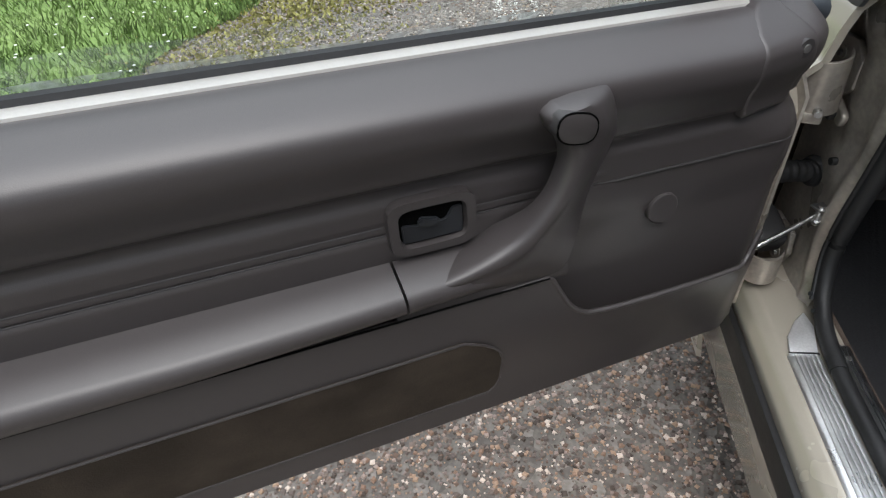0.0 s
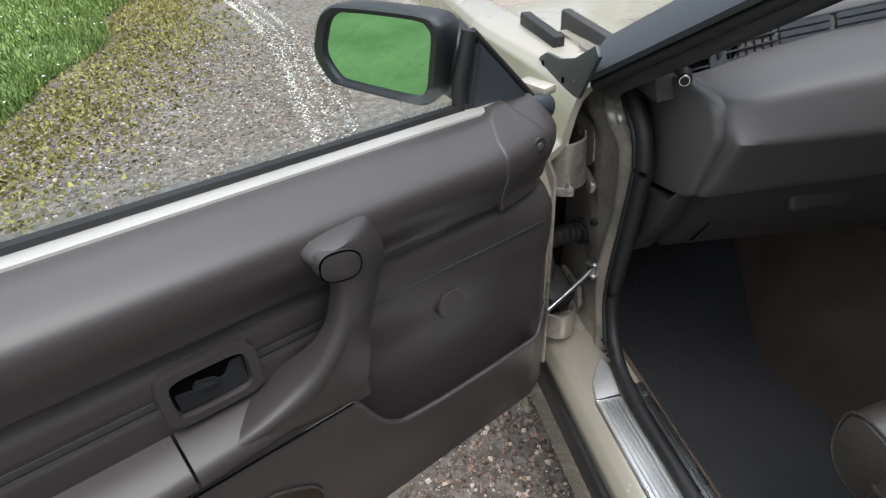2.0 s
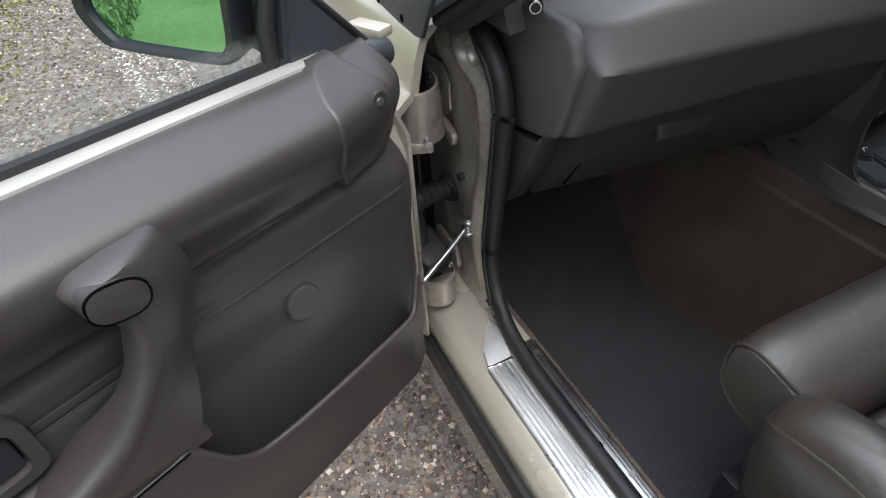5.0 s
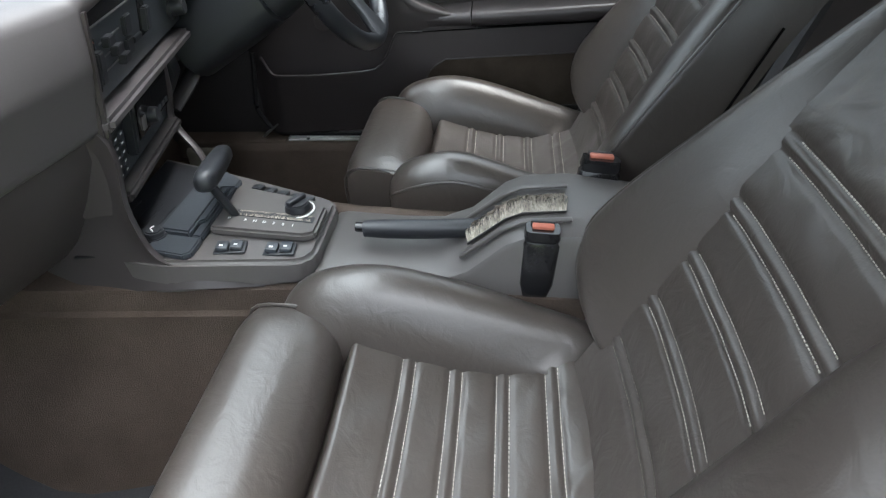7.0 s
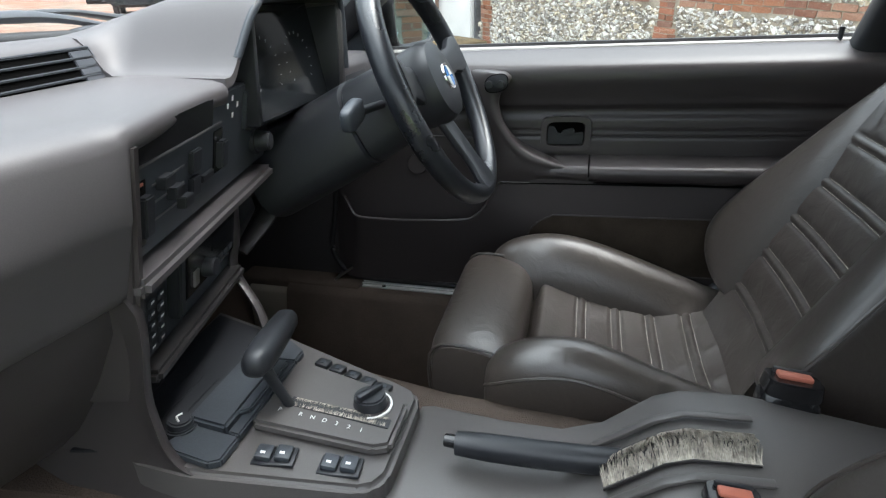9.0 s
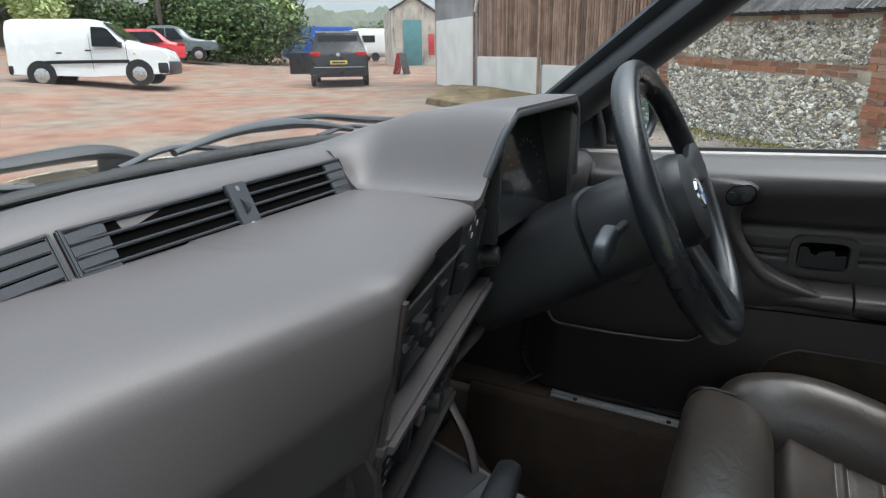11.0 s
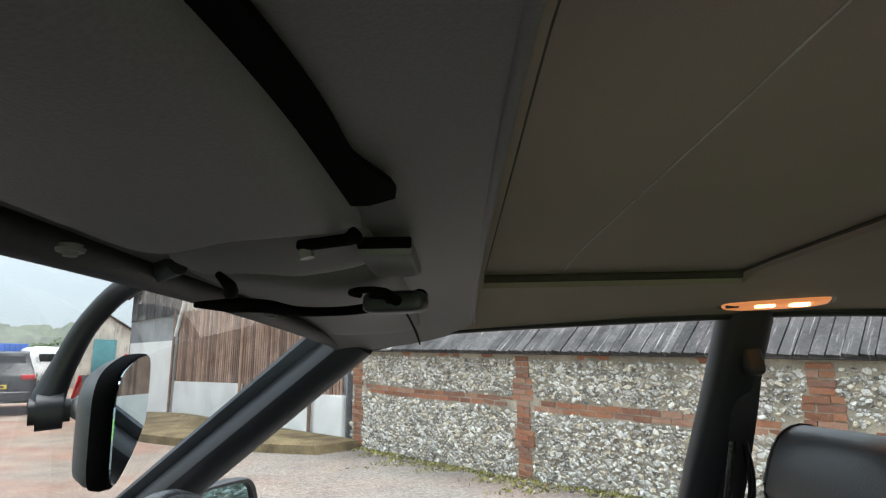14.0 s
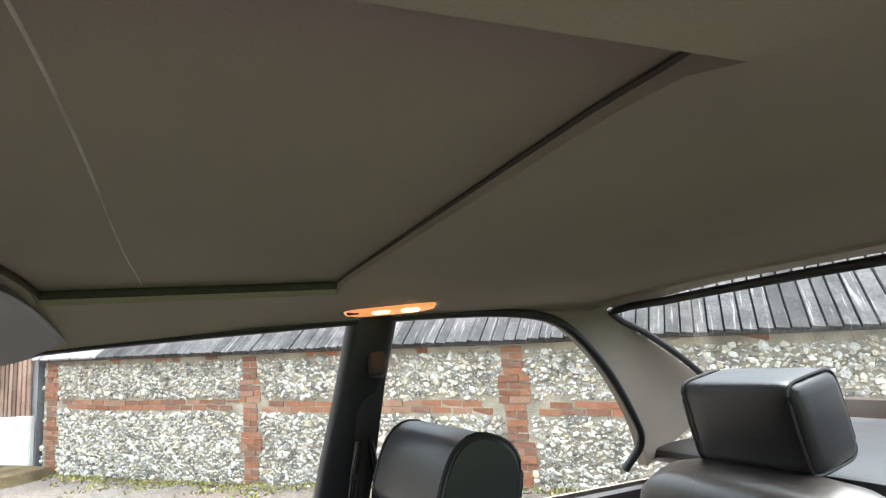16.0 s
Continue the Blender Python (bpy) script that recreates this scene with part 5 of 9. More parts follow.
# ---- front seats ----
def build_seat(cx, dy, label, dz=0.0):
    g = base("front_seat", (cx, -0.1 + dy, 0.15), label, "car seat", "pair of front seats")
    M = Matrix.Translation((0, 0.1, -0.15))
    obs = []
    # thigh roll in front of the cushion
    rings = []
    for k in range(15):
        a = -1 + 2 * k / 14
        e = (1 - abs(a) ** 12) ** 0.25 if abs(a) < 1 else 0.0
        e = max(e, 0.86)
        ring = []
        for j in range(22):
            t = 2 * math.pi * j / 22
            cy, sz = math.cos(t), math.sin(t)
            y = 0.170 + 0.066 * e * math.copysign(abs(cy) ** 0.65, cy)
            z = 0.444 + 0.060 * e * math.copysign(abs(sz) ** 0.65, sz) - 0.16 * (0.17 - y)
            ring.append(Vector((a * 0.160 - 0.008, y, z)))
        rings.append(ring)
    obs.append(loft("thigh_roll", rings, LEATHER, g, label="brown-grey leather thigh roll", smooth=70))
    for s in (-1, 1):
        obs.append(tube("roll_piping", [Vector((s * 0.156 - 0.008, 0.170 + 0.062 * math.copysign(abs(math.cos(t)) ** 0.65, math.cos(t)), 0.444 + 0.056 * math.copysign(abs(math.sin(t)) ** 0.65, math.sin(t)) + 0.16 * 0.062 * math.cos(t))) for t in np.linspace(0, 2 * math.pi, 20, endpoint=False)] + [Vector((s * 0.156 - 0.008, 0.232, 0.444 + 0.0099))], 0.0024, LEATHER, g, 6, 1, loop=False))
    # pleated cushion centre
    seams = [0.018, -0.041, -0.100, -0.160]

    def crease(t, at, width):
        return sum(math.exp(-((t - q) / width) ** 2) for q in at)

    def pleat(t, at, amp):
        """Padded strips between stitched seams: two narrow furrows with a raised welt."""
        q = sum(math.exp(-((t - c - d) / 0.0030) ** 2) for c in at for d in (-0.0078, 0.0078))
        return amp * (0.55 * crease(t, at, 0.0058) - 0.95 * q) - 0.5 * amp * crease(t, at, 0.018)

    def stitch(name, at, n):
        """One row of short pale stitches; at(f) gives a point on the hide, f from 0 to 1."""
        verts, faces = [], []
        for k in range(n):
            a, b = Vector(at((k + 0.12) / n)), Vector(at((k + 0.78) / n))
            t = (b - a).normalized()
            e1 = t.orthogonal().normalized() * 0.0007
            e2 = t.cross(e1)
            q = len(verts)
            verts += [p + e for p in (a, b) for e in (e1, e2, -e1, -e2)]
            faces += [(q + j, q + (j + 1) % 4, q + 4 + (j + 1) % 4, q + 4 + j) for j in range(4)] + [(q, q + 1, q + 2, q + 3), (q + 4, q + 5, q + 6, q + 7)]
        return finish(name, verts, faces, THREAD, g, smooth=0, recalc=False)

    def puff(x, y, z, amp):
        return amp * (noise.noise(Vector((x * 9 + cx * 3, y * 16, z * 9))) + 0.6 * noise.noise(Vector((x * 22, y * 30 + cx, z * 22))))

    def cushion(u, v):
        x = -0.150 + 0.30 * u
        y = 0.105 - 0.375 * v
        z = 0.462 - 0.030 * math.sin(math.pi * min(1, v * 1.05)) - 0.03 * v + 0.012 * (2 * u - 1) ** 2
        z += pleat(y, seams, 0.0036) * (1 - (2 * u - 1) ** 8) - 0.040 * step(0.07, 0.0, v) ** 2
        z += puff(x, y, 0, 0.0030)
        fold = abs(noise.noise(Vector((x * 16 + y * 14 + cx * 5, (y - x * 0.4) * 7, cx))))
        z += 0.007 * step(-0.02, -0.20, y) * (0.25 - min(fold, 0.25)) * step(1.0, 0.8, abs(2 * u - 1))
        return (x, y, z)
    obs.append(grid("cushion_centre", cushion, 50, 110, LEATHER, g, (0, 0, -0.06), "pleated brown-grey leather cushion, creased", 80))
    for q in seams:
        for d in (-0.0078, 0.0078):
            v = (0.105 - q + d) / 0.375
            obs.append(stitch("cushion_stitching", lambda f, v=v: Vector(cushion(0.06 + 0.88 * f, v)) + Vector((0, 0, 0.0006)), 46))
    # cushion side bolsters: a long padded wedge, highest at the front
    for s in (-1, 1):
        rings, pipe = [], []
        for y, h, x, w in ((0.196, 0.452, 0.150, 0.05), (0.190, 0.482, 0.166, 0.62), (0.172, 0.508, 0.170, 0.90), (0.14, 0.526, 0.172, 1.0), (0.09, 0.536, 0.173, 1.0), (0.04, 0.534, 0.173, 1.0), (-0.02, 0.520, 0.172, 1.0), (-0.08, 0.500, 0.171, 0.97), (-0.14, 0.479, 0.169, 0.92), (-0.20, 0.459, 0.166, 0.84), (-0.26, 0.443, 0.160, 0.74), (-0.31, 0.430, 0.155, 0.55)):
            low = 0.33 + 0.05 * (1 - w)
            prof = [(x - 0.058 * w, min(h - 0.02, 0.425)), (x - 0.050 * w, h - 0.052 * w), (x - 0.032 * w, h - 0.022 * w), (x - 0.012 * w, h - 0.004 * w), (x + 0.006 * w, h), (x + 0.024 * w, h - 0.006 * w), (x + 0.038 * w, h - 0.018 * w), (x + 0.0455 * w, h - 0.034 * w),
                    (x + 0.047 * w, h - 0.06 * w), (x + 0.043 * w, (h + low) / 2 - 0.02), (x + 0.038 * w, low), (x - 0.05 * w, low)]
            back_off = 0.045 * step(-0.10, 0.15, y) if s < 0 else 0.0
            y -= back_off
            rings.append([Vector((s * px_, y + puff(s, y, px_, 0.0012), pz)) for px_, pz in prof])
            pipe.append(Vector((s * (x + 0.0455 * w), y + 0.0008, h - 0.032 * w)))
        rings = [list(r) for r in zip(*[smooth_path(list(c), 3) for c in zip(*rings)])]
        obs.append(loft("cushion_bolster", rings, LEATHER, g, smooth=75, label="padded leather cushion side"))
        obs.append(tube("bolster_piping", pipe[1:-1], 0.0024, LEATHER, g, 6, 4))
    obs.append(box("seat_base", (0, -0.06, 0.315), (0.40, 0.40, 0.10), LEATHER_DARK, g, 0.02))
    for s in (-1, 1):
        obs.append(box("seat_rail", (s * 0.16, -0.06, 0.215), (0.035, 0.46, 0.13), BLACK, g, 0.004))
    # backrest
    lean = radians(26)
    bu, bn = Vector((0, -math.sin(lean), math.cos(lean))), Vector((0, math.cos(lean), math.sin(lean)))
    b0 = Vector((0, -0.206, 0.444))
    bseams = [0.060, 0.130, 0.197, 0.264, 0.334]

    def back(u, v):
        h = -0.02 + 0.56 * v
        half = 0.128 - 0.012 * v
        x = -half + 2 * half * u
        n = 0.010 - 0.010 * (1 - (2 * u - 1) ** 2) * (1 - 0.4 * v) + pleat(h, bseams, 0.0036) * (1 - (2 * u - 1) ** 8) - 0.02 * step(0.36, 0.54, h)
        n += puff(x, h, 5, 0.0024)
        fold = abs(noise.noise(Vector((x * 20 + h * 5, h * 9 + cx, 7))))
        n -= 0.0030 * step(0.14, 0.0, fold) * step(0.32, 0.42, h)
        return Vector((x, 0, 0)) + b0 + bu * h + bn * n
    obs.append(grid("backrest_centre", back, 50, 150, LEATHER, g, -bn * 0.06, "pleated brown-grey leather backrest", 80))
    for q in bseams:
        for d in (-0.0078, 0.0078):
            obs.append(stitch("backrest_stitching", lambda f, v=(q + d + 0.02) / 0.56: back(0.10 + 0.80 * f, v) + bn * 0.0006, 46))
    # side bolsters: a broad leaning face from the valley to a piped outer edge, with a deep outer side
    rows = ((0.012, 0.118, -0.030), (0.022, 0.138, -0.006), (0.034, 0.170, 0.018), (0.052, 0.206, 0.036), (0.078, 0.233, 0.049), (0.11, 0.244, 0.053), (0.15, 0.243, 0.049), (0.20, 0.234, 0.040), (0.28, 0.217, 0.022), (0.36, 0.199, 0.004), (0.43, 0.182, -0.012), (0.49, 0.163, -0.024), (0.535, 0.140, -0.032), (0.556, 0.112, -0.040))
    for s in (-1, 1):
        rings, pipe = [], []
        for h, xe, ne in rows:
            xv = 0.099
            nv_ = min(-0.006, ne - 0.02)
            f = lambda k, lift: (xv + (xe - xv) * k, nv_ + (ne - nv_) * k + lift * min(1.0, (xe - xv) / 0.11))
            deep = min(-0.085, ne - 0.10)
            prof = [(xv - 0.004, nv_ - 0.03), (xv, nv_), f(0.05, 0.010), f(0.16, 0.018), f(0.36, 0.021), f(0.60, 0.019), f(0.78, 0.016), f(0.90, 0.010), f(0.97, 0.004), (xe, ne - 0.003), (xe + 0.001, ne - 0.012), (xe + 0.003, ne - 0.045), (xe - 0.004, deep), (xv, deep)]
            rings.append([b0 + bu * h + bn * q + Vector((s * px_, 0, 0)) for px_, q in prof])
            pipe.append(b0 + bu * h + bn * (ne - 0.001) + Vector((s * (xe + 0.0005), 0, 0)))
        rings = [list(r) for r in zip(*[smooth_path(list(c), 3) for c in zip(*rings)])]
        obs.append(loft("backrest_bolster", rings, LEATHER, g, smooth=75, label="padded leather backrest side"))
        obs.append(tube("backrest_piping", pipe, 0.0026, LEATHER, g, 6, 4))
        obs.append(tube("side_seam", [b0 + bu * h + bn * (-0.052 - 0.05 * h) + Vector((s * (x + 0.002), 0, 0)) for h, x in ((0.0, 0.242), (0.07, 0.253), (0.13, 0.247), (0.20, 0.235), (0.28, 0.219), (0.36, 0.201))], 0.0020, SEAM, g, 6, 4))
    # top of the backrest and shell behind
    obs.append(pad("backrest_top", tuple(b0 + bu * 0.545 - bn * 0.045), (0.150, 0.050, 0.05), LEATHER, g, (-26, 0, 0), label="leather backrest top"))
    shell = []
    for h, w in ((-0.04, 0.17), (0.08, 0.240), (0.25, 0.222), (0.42, 0.180), (0.54, 0.140), (0.575, 0.11)):
        shell.append(superring(b0 + bu * h - bn * 0.105, w, 0.025, (1, 0, 0), tuple(bn), 20, 0.6))
    obs.append(loft("back_shell", shell, LEATHER_DARK, g, label="dark leather-covered seat back"))
    # head rest
    lean = radians(21)
    bu, bn = Vector((0, -math.sin(lean), math.cos(lean))), Vector((0, math.cos(lean), math.sin(lean)))
    b0 = Vector((0, -0.247, 0.445))
    hc = b0 + bu * 0.628 - bn * 0.045
    prof = []
    for j in range(26):
        t = 2 * math.pi * j / 26
        c_, s_ = math.cos(t), math.sin(t)
        prof.append((0.050 * math.copysign(abs(c_) ** 0.75, c_), 0.062 * math.copysign(abs(s_) ** (0.9 if s_ > 0 else 0.45), s_) - 0.008))
    rings = []
    for x, k in ((-0.120, 0.93), (-0.117, 0.985), (-0.110, 1.0), (-0.05, 1.015), (0.05, 1.015), (0.110, 1.0), (0.117, 0.985), (0.120, 0.93)):
        rings.append([hc + Vector((x, 0, 0)) + bn * a * k + bu * b * k for a, b in prof])
    obs.append(loft("headrest", rings, LEATHER_DARK, g, label="dark leather headrest with flat piped ends", smooth=50))
    for s in (-1, 1):
        obs.append(cyl("headrest_post", b0 + bu * 0.54 - bn * 0.045 + Vector((s * 0.05, 0, 0)), b0 + bu * 0.63 - bn * 0.045 + Vector((s * 0.05, 0, 0)), 0.006, CHROME, g, None, 10))
        obs.append(tube("headrest_piping", [hc + Vector((s * 0.117, 0, 0)) + bn * a * 0.99 + bu * b * 0.99 for a, b in prof + prof[:1]], 0.003, LEATHER_DARK, g, 6, 1))
        obs.append(loft("headrest_end", [[hc + Vector((s * x, 0, 0)) + bn * a * k + bu * b * k for a, b in prof] for x, k in ((0.118, 0.90), (0.1215, 0.88))], BLACK, g, label="flat black headrest end"))
    # recliner cover on the tunnel side
    s = 1 if cx < XC else -1
    for q in (s, -s):
        obs.append(pad("recliner_cover", (q * 0.215, -0.265, 0.415), (0.016, 0.055, 0.034), GREY_STEEL if q == s else BLACK, g, (0, 0, 0), 0.5))
        obs.append(cyl("recliner_knob", (q * 0.225, -0.265, 0.405), (q * 0.247, -0.265, 0.405), 0.022, BLACK, g, 0.019, 18, 0.003))
    for ob in obs:
        ob.matrix_parent_inverse = M
    g.location.z += dz
    return g


build_seat(-0.305, 0.0, "brown-grey leather passenger seat with pleated cushion and pale stitching")
build_seat(0.365, -0.045, "brown-grey leather driver seat with pleated cushion and thigh roll")


def buckle(x, y, z, rot, label):
    g = base("seat_belt_buckle", (x, y, z), label, "seat belt buckle", "seat belt buckles")
    M = pose(0, 0, 0, *rot)
    rings = [[M @ v for v in superring((0, 0, h), a * 0.85, b * 0.80, (1, 0, 0), (0, 1, 0), 18, 0.4)] for h, a, b in ((0.0, 0.016, 0.027), (-0.012, 0.017, 0.029), (-0.016, 0.0155, 0.027), (-0.02, 0.0175, 0.030), (-0.085, 0.0170, 0.029), (-0.125, 0.013, 0.018), (-0.150, 0.007, 0.008))]
    loft("buckle_body", rings, BLACK_GLOSS, g)
    b = box("release_button", (0, 0, 0.002), (0.011, 0.028, 0.005), RED, g, 0.002, label="orange-red release button")
    b.matrix_basis = M
    b = box("tongue_slot", (0.0080, 0, 0.002), (0.004, 0.031, 0.006), BLACK, g, 0.001)
    b.matrix_basis = M
    tube("buckle_stalk", [M @ Vector((0, 0, -0.14)), M @ Vector((0, -0.005, -0.18)), M @ Vector((0, -0.01, -0.22))], 0.006, BLACK, g, 8, 3)
    return g


buckle(-0.072, -0.148, 0.566, (4, 0, 0), "black seat belt buckle with orange-red button")
buckle(0.100, -0.240, 0.574, (6, 8, 0), "black seat belt buckle with orange-red button").scale = (1.25, 1.25, 1.15)


# ---- rear seat ----
def build_rear():
    g = base("rear_bench", (XC, -1.2, 0.2), "dark leather rear seat with fixed headrests", "rear seat")
    M = Matrix.Translation((-XC, 1.2, -0.2))
    obs = []
    for s in (-1, 1):
        obs.append(pad("rear_cushion", (XC + s * 0.31, -0.88, 0.38), (0.25, 0.24, 0.09), LEATHER, g, (4, 0, 0), 0.5))
        obs.append(pad("rear_backrest", (XC + s * 0.31, -1.14, 0.68), (0.27, 0.075, 0.275), LEATHER, g, (-18, 0, 0), 0.5))
    obs.append(pad("rear_armrest", (XC, -1.12, 0.62), (0.07, 0.07, 0.26), LEATHER_DARK, g, (-18, 0, 0), 0.5))
    obs.append(box("parcel_shelf", (XC, -1.42, 0.925), (1.34, 0.50, 0.03), LEATHER_DARK, g, 0.012, (-2, 0, 0)))
    for ob in obs:
        ob.matrix_parent_inverse = M
    for s in (-1, 1):
        h = base("rear_headrest", (XC + s * 0.32, -1.13, 0.945), "dark leather rear headrest on the rear shelf", "headrest", "rear headrests")
        pad("headrest_pad", (0, 0, 0.074), (0.118, 0.058, 0.073), LEATHER_DARK, h, (-10, 0, 0), 0.30, 40, 14)
        T = pose(0, 0, 0.074, -10, 0, 0)
        for q in (-1, 1):
            loop = superring((q * 0.104, 0, 0), 0.0575, 0.0705, (0, 1, 0), (0, 0, 1), 28, 0.36)
            tube("headrest_piping", [T @ Vector(v) for v in loop], 0.0028, LEATHER_DARK, h, 6, 1, loop=True)
    for s in (-1, 1):
        p = grid("rear_side_trim", lambda u, v, s=s: (XC + s * (0.655 - 0.03 * step(0.5, 1, v)), -0.58 - 0.85 * u, 0.30 + 0.56 * v), 10, 10, VINYL, None, (s * 0.03, 0, 0))
        tagged(p, "taupe vinyl rear side trim", "side trim", kind="structure")


build_rear()


# ---- dashboard ----
def build_dash():
    g = base("dashboard", (XC, 0.6, 0.5), "taupe foam dashboard with vents and driver-angled centre panel", "dashboard")
    M = Matrix.Translation((-XC, -0.6, -0.5))
    obs = []
    # padded top shelf, leaning front face and undercut on the passenger side
    top_z = lambda x: lerp([(-0.60, 0.824), (-0.565, 0.832), (-0.48, 0.850), (-0.38, 0.864), (-0.28, 0.870), (-0.10, 0.868), (0.20, 0.868)], x)
    fold_y = lambda x: lerp([(-0.60, 0.410), (-0.572, 0.402), (-0.28, 0.372), (-0.10, 0.346)], x)
    under_y = lambda x: lerp([(-0.60, 0.455), (-0.573, 0.445), (-0.28, 0.412), (-0.10, 0.372)], x)

    def front_y(x):
        return lerp([(-0.60, 0.455), (-0.565, 0.433), (-0.28, 0.384), (-0.20, 0.362), (-0.10, 0.338), (0.0, 0.365), (0.08, 0.381), (0.16, 0.388)], x)

    rings = []
    for x in [-0.584, -0.582, -0.577] + list(np.linspace(-0.568, -0.106, 24)) + list(np.linspace(-0.100, 0.1175, 14)):
        e = {-0.584: 0.010, -0.582: 0.004, -0.577: 0.0015}.get(x, 0.0)
        fy, cy, uy, t = front_y(x) + e, fold_y(x) + e, under_y(x) + e, top_z(x) - e
        z2 = lerp([(-0.60, 0.695), (-0.10, 0.715)], x)
        rd = lerp([(-0.58, 0.008), (-0.50, 0.014), (-0.30, 0.022), (-0.10, 0.016)], x)
        if x > -0.103:
            rings.append([Vector((x, q, z)) for q, z in (
                (0.60, 0.846), (0.54, t), (fy + 0.10, t + 0.002), (fy + 0.034, t), (fy + 0.017, t - 0.001), (fy + 0.005, t - 0.004), (fy, t - 0.010),
                (fy + 0.001, 0.850), (fy + 0.002, 0.847), (fy + 0.004, 0.844), (fy + 0.006, 0.842), (fy + 0.008, 0.841), (fy + 0.012, 0.840), (fy + 0.05, 0.838), (0.60, 0.836))])
            continue
        rings.append([Vector((x, q, z)) for q, z in (
            (0.60, t - 0.004), (0.54, t - 0.002), (fy + 0.10, t + 0.002), (fy + 2.2 * rd, t), (fy + 1.1 * rd, t - 0.12 * rd), (fy + 0.35 * rd, t - 0.5 * rd), (fy - 0.05 * rd, t - 1.2 * rd),
            (cy + 0.12 * (fy - cy), 0.79 + 0.12 * (t - 0.79)), (cy, 0.790), (cy + 0.003, 0.784), (uy - 0.004, z2 + 0.010), (uy, z2), (uy + 0.006, z2 - 0.004), (uy + 0.05, z2), (0.60, z2))])
    obs.append(loft("dash_pad", rings, DASH, g, label="grey-taupe padded dashboard top", smooth=60))
    # lower passenger panel, glove box lid and end caps
    rings = []
    for x in np.linspace(-0.560, -0.10, 12):
        uy = under_y(x)
        rings.append([Vector((x, q, z)) for q, z in ((uy + 0.016, 0.715), (uy + 0.020, 0.680), (uy + 0.045, 0.630), (uy + 0.085, 0.565), (uy + 0.105, 0.545), (0.66, 0.545), (0.66, 0.715))])
    obs.append(loft("glovebox_lid", rings, VINYL, g, label="dark taupe glovebox lid"))
    obs.append(tube("lid_gap", [(-0.525, 0.462, 0.685), (-0.525, 0.485, 0.635), (-0.525, 0.525, 0.565)], 0.0025, SEAM, g, 6, 3))
    obs.append(pad("latch_recess", (-0.385, 0.458, 0.655), (0.050, 0.010, 0.014), VINYL_DARK, g, (-25, 0, 0)))
    obs.append(box("glovebox_latch", (-0.388, 0.457, 0.642), (0.085, 0.008, 0.012), VINYL_DARK, g, 0.005, (-25, 0, -7)))
    obs.append(prism("end_cap", [(0.428, 0.788), (0.441, 0.818), (0.458, 0.829), (0.52, 0.8325), (0.61, 0.834), (0.61, 0.655), (0.563, 0.662), (0.480, 0.681), (0.457, 0.693)], "x", -0.597, -0.572, DASH, g, 0.009, "taupe dashboard end cap", seg=4))
    obs.append(prism("knee_trim", [(0.482, 0.688), (0.500, 0.665), (0.64, 0.650), (0.64, 0.522), (0.575, 0.523), (0.515, 0.61)], "x", -0.600, -0.560, VINYL, g, 0.005))
    obs.append(cyl("pillar_knob", (-0.585, 0.535, 0.836), (-0.600, 0.508, 0.836), 0.0092, BLACK, g, 0.0086, 20, 0.003))
    obs.append(cyl("knob_ring", (-0.600, 0.509, 0.836), (-0.6012, 0.5065, 0.836), 0.0074, CHROME, g, 0.0069, 20))
    obs.append(cyl("knob_face", (-0.6012, 0.5067, 0.836), (-0.6017, 0.5057, 0.836), 0.0056, BLACK, g, 0.0056, 16))
    # upstand that carries the vents, and the top to the windscreen
    vz0 = lambda x: lerp([(-0.62, 0.816), (-0.53, 0.827), (-0.44, 0.838), (-0.18, 0.857), (0.20, 0.860)], x)
    vz1 = lambda x: lerp([(-0.62, 0.859), (-0.53, 0.869), (-0.44, 0.879), (-0.15, 0.901), (0.20, 0.901)], x)
    rings = []
    for x in np.linspace(-0.62, 0.17, 24):
        k = (x - XC) / 0.66
        back_y = 0.672 - 0.045 * k * k
        rings.append([Vector((x, q, z)) for q, z in ((0.530, vz0(x) - 0.015), (0.537, vz0(x) - 0.002), (0.560, vz1(x) + 0.001), (0.572, vz1(x) + 0.010), (0.595, vz1(x) + 0.011), (back_y - 0.045, vz1(x) + 0.008), (back_y - 0.024, vz1(x) - 0.003), (back_y - 0.020, vz0(x) - 0.015))])
    obs.append(loft("vent_upstand", rings, DASH, g, smooth=40))
    obs.append(tube("demist_slot", [(-0.20, 0.630, 0.9065), (-0.12, 0.640, 0.9070), (-0.03, 0.643, 0.9068)], 0.003, SEAM, g, 6, 3, flat=0.5))
    obs.append(tube("demist_slot", [(0.08, 0.643, 0.9068), (0.10, 0.642, 0.9068), (0.125, 0.640, 0.9065)], 0.003, SEAM, g, 6, 3, flat=0.5))

    # vents: bezel, slats, louvre blocks, thumb wheels
    def V(x, h, d=0.0):
        q = Vector((x, 0.5385, vz0(x))).lerp(Vector((x, 0.5600, vz1(x))), h)
        return q + Vector((0, -0.885, 0.465)) * d

    def plate(name, x0, x1, h0, h1, d0, d1, mat, bevel=0.0012, label=""):
        bm = bmesh.new()
        vs = [bm.verts.new(V(x, h, d)) for d in (d0, d1) for x, h in ((x0, h0), (x1, h0), (x1, h1), (x0, h1))]
        for f in ((0, 1, 2, 3), (4, 5, 6, 7), (0, 1, 5, 4), (1, 2, 6, 5), (2, 3, 7, 6), (3, 0, 4, 7)):
            bm.faces.new([vs[i] for i in f])
        bmesh.ops.recalc_face_normals(bm, faces=bm.faces)
        if bevel:
            bmesh.ops.bevel(bm, geom=bm.edges[:], offset=bevel, segments=2, affect="EDGES")
